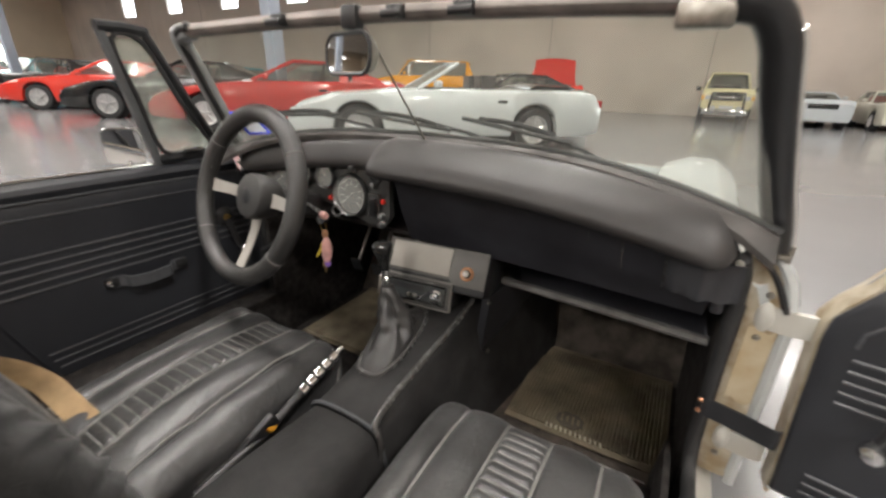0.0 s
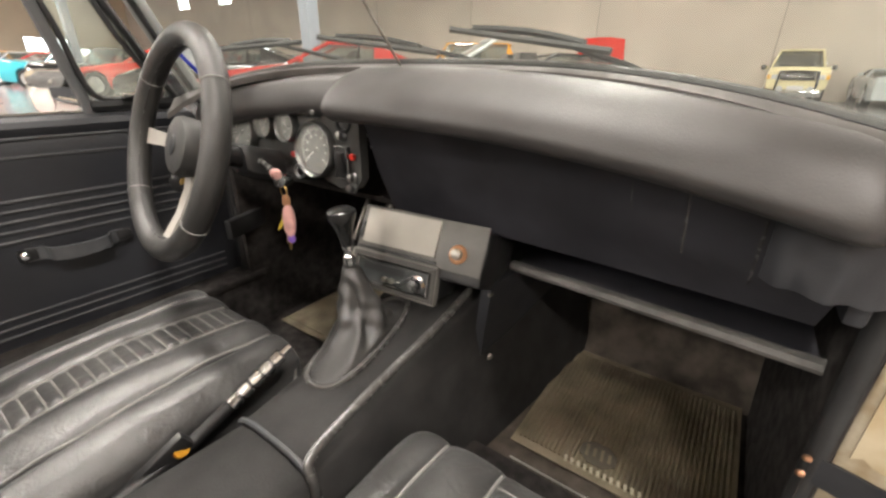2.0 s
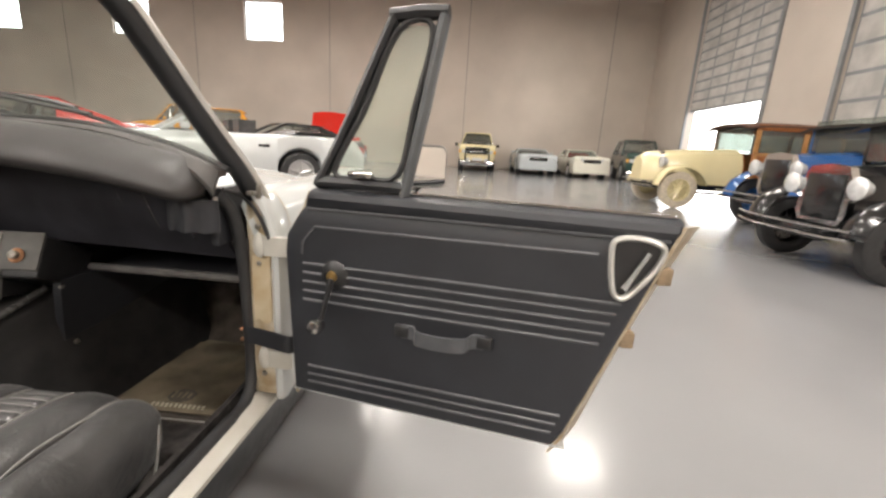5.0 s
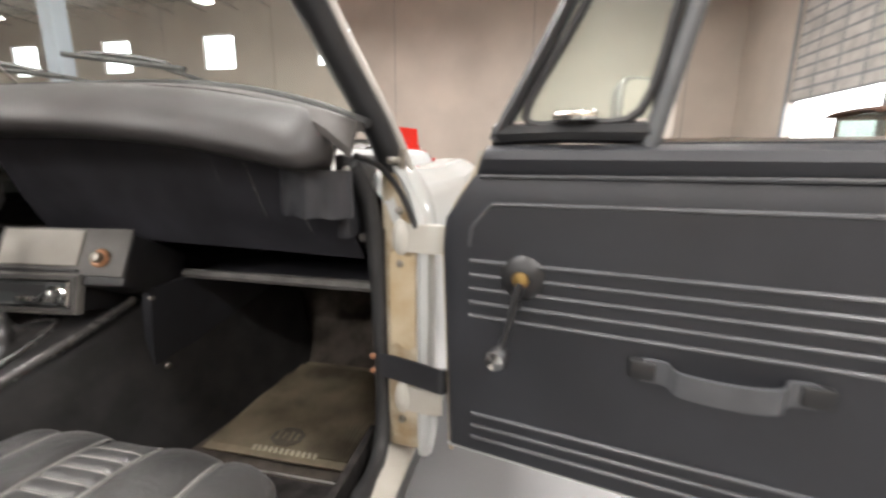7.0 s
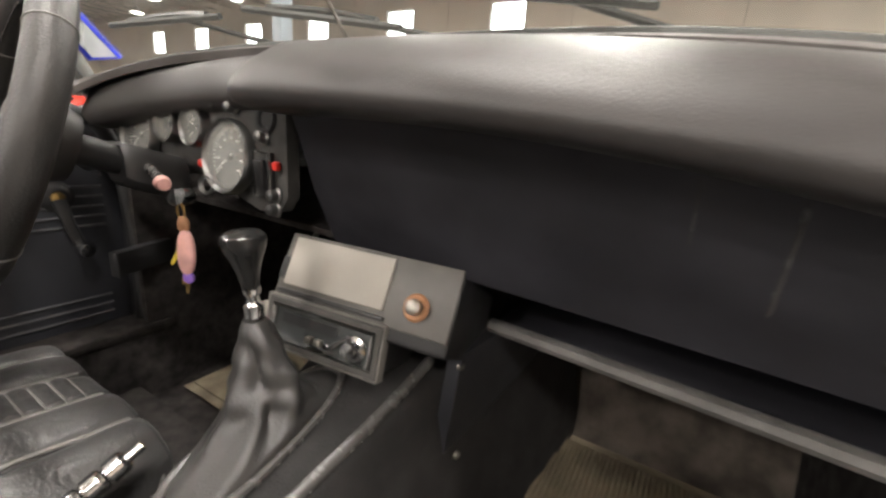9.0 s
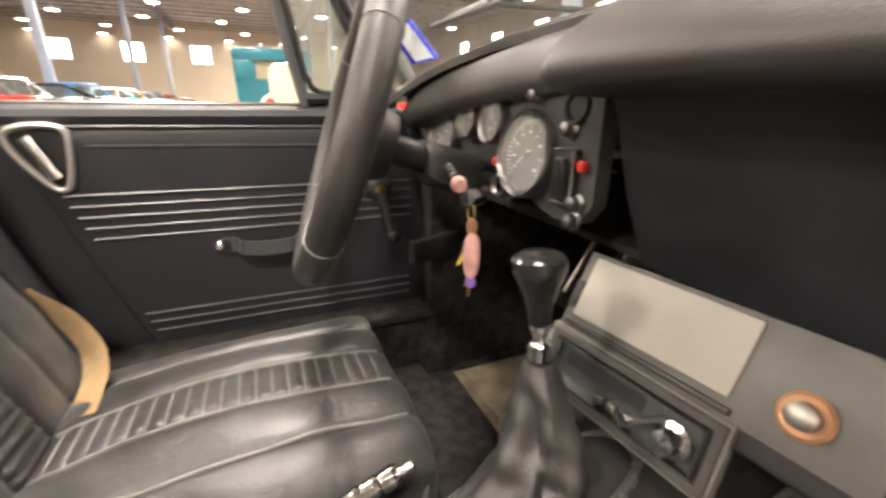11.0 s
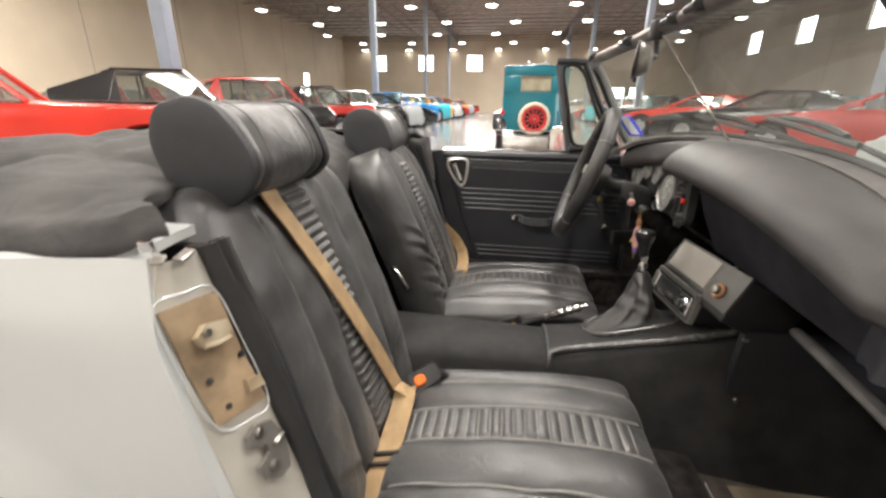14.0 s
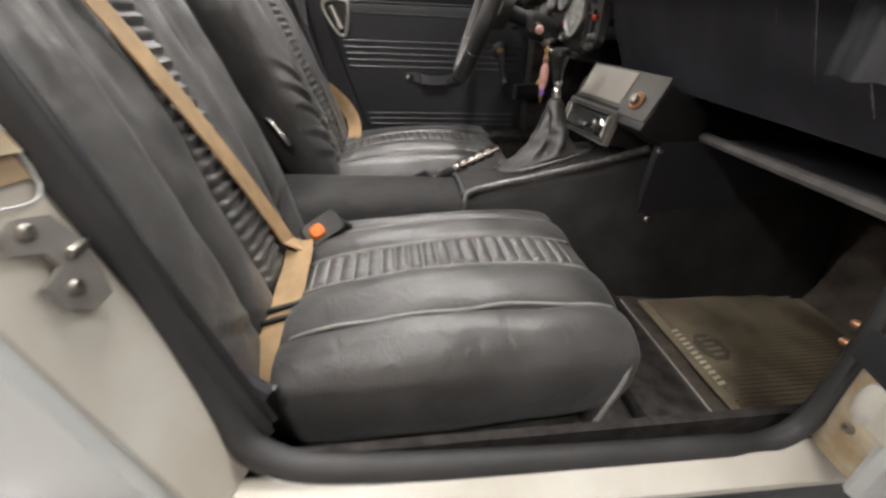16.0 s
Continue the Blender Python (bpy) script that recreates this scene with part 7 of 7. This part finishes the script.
HN = -139.2      # heading of the north row
HS = 135.0       # heading of the south row
NX, NY, NS = -3.48, 6.98, 4.0      # first car, line and spacing of the north row
SX, SY, SS = -3.0, -5.33, 2.98     # and of the south row
first = {}
parked("coupe", P_WHITE, NX, NY, HN, "white convertible with folded hood and silver wheels", size=1.10, open_top=True, roof=1.24, belt=0.88, deck=0.90)
first["red"] = parked("coupe", P_RED, NX - NS, NY, HN, "low red sports coupe with dark glass", size=1.10)
first["black"] = parked("coupe", P_BLACK, NX - 2 * NS, NY, HN, "low black sports coupe with polished wheels", size=1.10)
first["bright"] = parked("coupe", P_BRIGHT, NX - 3 * NS, NY, HN, "bright red sports coupe with long nose", size=1.10)
first["orange_red"] = parked("muscle", P_BRIGHT, SX, SY, HS, "bright red two-door muscle car with white pinstripe")
first["black_m"] = parked("muscle", P_BLACK, SX - SS, SY, HS, "black hardtop muscle car with dark red cabin", trim=1, roof=1.47, r1=-0.90, tail=-2.05)
first["red_w"] = parked("muscle", P_RED, SX - 2 * SS, SY, HS, "red two-door hardtop with pale pillars", trim=2, roof=1.50, r1=-1.25, tail=-1.65)
first["silver"] = parked("muscle", P_SILVER, SX - 4 * SS, SY, HS, "silver grey two-door hardtop with red seats", trim=1)
first["blue"] = parked("hot", P_BLUE, SX - 6 * SS, SY, HS, "bright blue street rod")
first["yellow"] = parked("hot", P_YEL, SX - 8 * SS, SY, HS, "orange yellow street rod")
first["teal"] = parked("old", paint("turquoise", (0.05, 0.35, 0.42)), NX - 5 * NS, NY, HN, "turquoise family sedan of the fifties")
first["white_m"] = parked("muscle", P_WHITE, NX - 7 * NS, NY, HN, "white two-door hardtop with chrome bumpers")
part("pinstripe", tube(B(), [(x, -0.945, 0.60) for x in lin(-1.9, 1.9, 9)], 0.022, 6, flat=0.5), P_WHITE, first["orange_red"])
# yellow wagon, dark hatchback and red pick-up with raised lid, by the north wall
parked("old", P_YEL, -9.6, 15.6, 205, "yellow old wagon with rounded roof", roof=1.86, belt=1.32, deck=1.34, hood=1.10, r0=0.35, cowl=0.75, r1=-1.95, tail=-2.2, L=4.6)
hb = parked("coupe", P_BLACK, -4.5, 11.9, HN, "black hatchback with slatted rear window", size=1.05)
for k in range(6):
    part("louvre_slat", box(B(), (-1.16 - 0.115 * k, 0, 1.245 - 0.052 * k), (0.085, 1.16 + 0.03 * k, 0.016), (0, -12, 0), 0.004, 1), SATINBLACK, hb)
rp = parked("old", P_BRIGHT, -4.3, 16.3, -70, "bright red pick-up with raised bonnet", roof=1.60)
part("raised_bonnet", grid(B(), lambda u, v: V(0.75 + 0.30 * u, (v - 0.5) * (1.5 - 0.2 * u), 1.10 + 0.78 * u + 0.06 * math.sin(3.14 * v)), lin(0, 1, 7), lin(0, 1, 9), (0.08, 0, 0)), P_BRIGHT, rp)

for k, key in ((4, "black_m"), (6, "red"), (8, "yellow"), (9, "silver"), (10, "blue"), (11, "bright"), (12, "black")):
    copy_thing(first[key], pose(NX - NS * k, NY, 0, 0, 0, HN))
for k, key in ((3, "black_m"), (5, "black"), (7, "teal"), (9, "white_m"), (10, "blue"), (11, "bright"), (12, "yellow"), (13, "silver"), (14, "red"), (15, "black_m"), (16, "orange_red")):
    copy_thing(first[key], pose(SX - SS * k, SY, 0, 0, 0, HS))
order_f = ["silver", "teal", "red_w", "black_m", "yellow", "blue", "bright", "white_m", "red"]
order_s = ["white_m", "bright", "teal", "black", "yellow", "silver", "red", "blue"]
for k, key in enumerate(order_f):
    copy_thing(first[key], pose(-15.5 - 4.6 * k, 14.5, 0, 0, 0, HN - 20))
    if k < 8:
        copy_thing(first[order_s[k]], pose(-14.5 - 4.6 * k, -14.5, 0, 0, 0, HS + 20))

# row facing the hall in front of the north wall
parked("truck", P_CREAM, 1.42, 20.6, -90, "pale yellow off-road wagon with dark grille", size=0.94)
parked("muscle", P_SILVER, 4.02, 20.4, -90, "silver sports car of the sixties", size=0.92, roof=1.22)
parked("old", paint("pale_cream", (0.60, 0.58, 0.49)), 6.25, 20.2, -90, "cream open tourer with red seats", size=0.86, roof=1.40, trim=1)
parked("truck", P_GREEN, 8.62, 19.6, -100, "dark green four-wheel drive wagon", size=0.96)


# ---- vintage cars ----
def fender(o, x, y, r, sg, m, span=(0.15, 2.9), w=0.30):
    """A separate curved mudguard over a wheel."""
    bm = B()
    grid(bm, lambda a, v: V(x + (r + 0.09 + 0.03 * math.sin(3.14 * v)) * math.cos(a) * (1.10 if math.cos(a) < 0 else 1.0), y + sg * (v - 0.5) * w, r + (r + 0.09 + 0.04 * math.sin(3.14 * v)) * math.sin(a)), lin(*span, 15), lin(0, 1, 7), (0, 0, 0.012))
    return part("mudguard", bm, m, o)


def vintage(o, body_m, fender_m, wheel_m, tyre_m=None, closed=True, roof_m=None, wood=False, L=3.9, bz=0.52, top=1.82, hw=0.70, r=0.37, spare=True, ext=0.0):
    """An upright car of about 1930; forward is +x."""
    xf, xr = 1.35, -1.25 - ext
    for x in (xf, xr):
        for sg in (1, -1):
            simple_wheel(o, x, sg * 0.72, r, 0.14, sg, wheel_m, tyre_m, spokes=12, rimr=0.62)
            fender(o, x, sg * 0.72, r, sg, fender_m)
    for sg in (1, -1):
        part("running_board", box(B(), (0.05, sg * 0.76, 0.34), (1.9, 0.24, 0.04), (0, 0, 0), 0.01), BLACKPAINT, o)
    part("chassis", box(B(), (0.05, 0, 0.42), (3.6, 0.8, 0.12), bevel=0.02), BLACKPAINT, o)
    # bonnet and radiator
    part("bonnet", loft(B(), [[V(x, w * c, z0 + (zt - z0) * s) for c, s in ((1, 0), (1.0, 0.55), (0.82, 0.85), (0.4, 0.98), (0, 1.0), (-0.4, 0.98), (-0.82, 0.85), (-1.0, 0.55), (-1, 0))] for x, w, z0, zt in ((0.62 - ext, 0.50, 0.50, 1.22), (1.0 - ext / 2, 0.42, 0.50, 1.18), (1.52, 0.32, 0.50, 1.14))]), body_m, o)
    shell = part("radiator_shell", loft(B(), [[V(x, w * c, 0.50 + h * s) for c, s in ((0.8, 0), (1, 0.15), (1.0, 0.7), (0.75, 0.95), (0, 1.0), (-0.75, 0.95), (-1.0, 0.7), (-1, 0.15), (-0.8, 0))] for x, w, h in ((1.52, 0.335, 0.66), (1.60, 0.335, 0.66))]), CHROME, o)
    part("radiator_core", box(B(), (1.605, 0, 0.80), (0.015, 0.50, 0.50), bevel=0.004), BLACKPAINT, shell)
    for sg in (1, -1):
        h = part("headlight", lathe(B(), [(0.0, -0.12), (0.07, -0.09), (0.115, 0.0), (0.12, 0.02), (0.11, 0.03), (0.0, 0.045)], (1.62, sg * 0.44, 0.92), (1, 0, 0), 24), LAMPCLEAR, o)
        part("lamp_bar", tube(B(), [(1.60, sg * 0.44, 0.82), (1.60, sg * 0.30, 0.78)], 0.018, 6), CHROME, h)
    for x, z in ((2.02, 0.52), (2.02, 0.43), (-2.02, 0.50), (-2.02, 0.41)):
        part("bumper_bar", tube(B(), smooth_line([(x - 0.10 * (1 if x > 0 else -1), -0.82, z), (x, -0.5, z), (x + 0.03 * (1 if x > 0 else -1), 0, z), (x, 0.5, z), (x - 0.10 * (1 if x > 0 else -1), 0.82, z)], 4), 0.026, 8, flat=0.5), CHROME, o)
    for x in (1.9, -1.9):
        for sg in (1, -1):
            part("bumper_iron", box(B(), (x * 0.94, sg * 0.32, 0.46), (0.30, 0.04, 0.10), bevel=0.01), BLACKPAINT, o)
    # cabin shell: ring of walls with window openings
    x0, x1, zb_, zt = -1.55 - ext, 0.66 - ext, bz, top
    rm = roof_m or body_m
    def pane(name, c, s, m, bev=0.01):
        return part(name, box(B(), c, s, bevel=bev), m, o)
    wl = 1.20
    for sg in (1, -1):
        y = sg * hw
        pane("side_panel", ((x0 + x1) / 2, y, (zb_ + wl) / 2), (x1 - x0, 0.05, wl - zb_), body_m, 0.015)
        pane("cant_rail", ((x0 + x1) / 2, y, zt - 0.11), (x1 - x0, 0.05, 0.12), body_m)
        for x in (x0 + 0.06, x0 + 0.55, x0 + 1.25, x1 - 0.04):
            pane("post", (x, y, (wl + zt - 0.16) / 2), (0.08 if x > x0 + 0.1 else 0.12, 0.048, zt - 0.16 - wl + 0.01), WOODLIGHT if wood else body_m, 0.006)
        for a, b in ((x0 + 0.12, x0 + 0.51), (x0 + 0.59, x0 + 1.21), (x0 + 1.29, x1 - 0.08)):
            pane("window", ((a + b) / 2, sg * (hw - 0.015), (wl + zt - 0.16) / 2), (b - a, 0.012, zt - 0.16 - wl), CARGLASS, 0)
        if wood:
            for z in (0.60, 0.88, 1.16):
                pane("rail", ((x0 + x1) / 2, sg * (hw + 0.03), z), (x1 - x0 - 0.02, 0.02, 0.06), WOODLIGHT, 0.006)
            for x in (x0 + 0.06, x0 + 0.55, x0 + 1.25, x1 - 0.04):
                pane("batten", (x, sg * (hw + 0.034), 0.86), (0.06, 0.02, 0.62), WOODLIGHT, 0.006)
    # rounded back with a window opening
    bm = B()
    loft(bm, [[V(x, y, z) for x, y in ((x0 - 0.02, hw + 0.02), (x0 - 0.10, hw - 0.06), (x0 - 0.14, hw - 0.30), (x0 - 0.15, 0), (x0 - 0.14, -hw + 0.30), (x0 - 0.10, -hw + 0.06), (x0 - 0.02, -hw - 0.02), (x0 + 0.05, -hw), (x0 + 0.05, hw))] for z in lin(zb_ - 0.05, 1.27, 8)])
    part("back_panel", bm, body_m, o)
    for sg in (1, -1):
        pane("back_quarter", (x0 - 0.065, sg * (hw + 0.32) / 2 - sg * 0.005, 1.43), (0.13, hw - 0.31, 0.34), body_m, 0.03)
    pane("back_header", (x0 - 0.065, 0, zt - 0.13), (0.15, hw * 2 - 0.02, 0.20), body_m, 0.03)
    # without wood the pane is opaque, its brightness painted in as pale colour
    bw = pane("rear_window", (x0 - 0.03, 0, 1.45), (0.012, 0.64, 0.30), mat("painted_lit_window", (0.45, 0.40, 0.28), 0.15, scale=6) if not wood else CARGLASS, 0)
    part("belt_moulding", box(B(), (x0 - 0.145, 0, 1.235), (0.03, hw * 1.7, 0.03), bevel=0.008), body_m, o)
    # roof
    part("roof", grid(B(), lambda u, v: V(x0 - 0.14 + (x1 - x0 + 0.34) * u, v * (hw + 0.03), zt - 0.06 + 0.085 * (1 - abs(v) ** 3) - 0.05 * (2 * u - 1) ** 4), lin(0, 1, 13), lin(-1, 1, 13), (0, 0, -0.04)), rm, o)
    part("windscreen_glass", box(B(), (x1 + 0.03, 0, 1.45), (0.012, hw * 1.8, 0.46)), CARGLASS, o)
    for sg in (1, -1):
        part("tail_lamp", lathe(B(), [(0.0, 0.05), (0.045, 0.04), (0.055, 0.0), (0.04, -0.05)], (x0 - 0.30, sg * 0.66, 0.86), (-1, 0, 0), 16), TAILRED, o)
        part("lamp_bracket", tube(B(), [(x0 - 0.12, sg * 0.60, 0.80), (x0 - 0.30, sg * 0.66, 0.84)], 0.015, 6), BLACKPAINT, o)
    if spare:
        sx = x0 - 0.30
        sp_ = part("spare_tyre", lathe(B(), [(0.265, -0.07), (0.30, -0.075), (0.328, -0.045), (0.338, 0.0), (0.328, 0.045), (0.30, 0.075), (0.265, 0.07)], (sx, 0, 0.73), (-1, 0, 0), 36), WHITEWALL, o, "cream walled spare tyre")
        sw = part("spare_wheel", lathe(B(), [(0.27, 0.05), (0.262, 0.062), (0.215, 0.058), (0.205, 0.02), (0.215, 0.0), (0.27, 0.0)], (sx, 0, 0.73), (-1, 0, 0), 32, closed=True), REDWHEEL, sp_, "red spoked spare wheel")
        part("hub", lathe(B(), [(0.10, 0.0), (0.10, 0.03), (0.080, 0.06), (0.0, 0.068)], (sx, 0, 0.73), (-1, 0, 0), 24), REDWHEEL, sw)
        part("hub_cap", lathe(B(), [(0.035, 0.0), (0.030, 0.085), (0.0, 0.09)], (sx, 0, 0.73), (-1, 0, 0), 16), GAUGERIM, sw)
        part("brake_drum", lathe(B(), [(0.215, -0.02), (0.215, 0.0), (0.0, 0.002)], (sx, 0, 0.73), (-1, 0, 0), 24), BLACKPAINT, sw)
        for k in range(12):
            a = 2 * math.pi * (k + 0.5) / 12
            part("spoke", tube(B(), [(sx - 0.035, q * math.cos(a), 0.73 + q * math.sin(a)) for q in (0.07, 0.215)], 0.013, 5), REDWHEEL, sw)
        part("spare_bracket", box(B(), (x0 - 0.18, 0, 0.70), (0.20, 0.10, 0.12), bevel=0.01), BLACKPAINT, o)
    return o


teal = thing("vintage_sedan", "teal thirties sedan with red spare wheel at the back", "car", "vintage cars")
vintage(teal, TEAL, BLACKPAINT, REDWHEEL, RUBBER, roof_m=TEAL, hw=0.65)
for sg in (1, -1):
    part("marker_lamp", lathe(B(), [(0.0, 0.05), (0.04, 0.04), (0.04, 0.0)], (-1.5, sg * 0.18, 1.83), (0, 0, 1), 12), LAMPCLEAR, teal)
teal.matrix_basis = pose(-10.2, 0.90, 0, 0, 0, 180)

woody = thing("vintage_estate", "cream and wood-bodied forties estate car", "car", "vintage cars")
vintage(woody, WOOD, P_CREAM, P_CREAM, WHITEWALL, roof_m=mat("brown_roof_cloth", (0.12, 0.06, 0.04), 0.7, scale=8), wood=True, spare=False, top=1.80, ext=0.65)
part("cream_bonnet", loft(B(), [[V(x, w * c, z0 + (zt - z0) * s) for c, s in ((1, 0), (1.0, 0.55), (0.82, 0.85), (0.4, 0.98), (0, 1.0), (-0.4, 0.98), (-0.82, 0.85), (-1.0, 0.55), (-1, 0))] for x, w, z0, zt in ((0.05, 0.56, 0.50, 1.26), (0.9, 0.48, 0.50, 1.22), (1.80, 0.36, 0.48, 1.12), (1.95, 0.26, 0.48, 1.0))]), P_CREAM, woody)
woody.matrix_basis = pose(6.75, 9.55, 0, 0, 0, 180)
blue = thing("vintage_roadster", "mid-blue vintage car with blue mudguards", "car", "vintage cars")
vintage(blue, paint("mid_blue", (0.03, 0.10, 0.28)), paint("mid_blue", (0.03, 0.10, 0.28)), paint("mid_blue", (0.03, 0.10, 0.28)), RUBBER, roof_m=BLACKPAINT, spare=False, top=1.62)
blue.matrix_basis = pose(7.3, 6.6, 0, 0, 0, 180)
black = thing("vintage_coupe", "black thirties car with chrome bumper bars", "car", "vintage cars")
vintage(black, BLACKPAINT, BLACKPAINT, BLACKPAINT, RUBBER, roof_m=BLACKPAINT, spare=False, top=1.70)
black.matrix_basis = pose(5.9, 4.2, 0, 0, 0, 180) @ Matrix.Scale(0.86, 4)
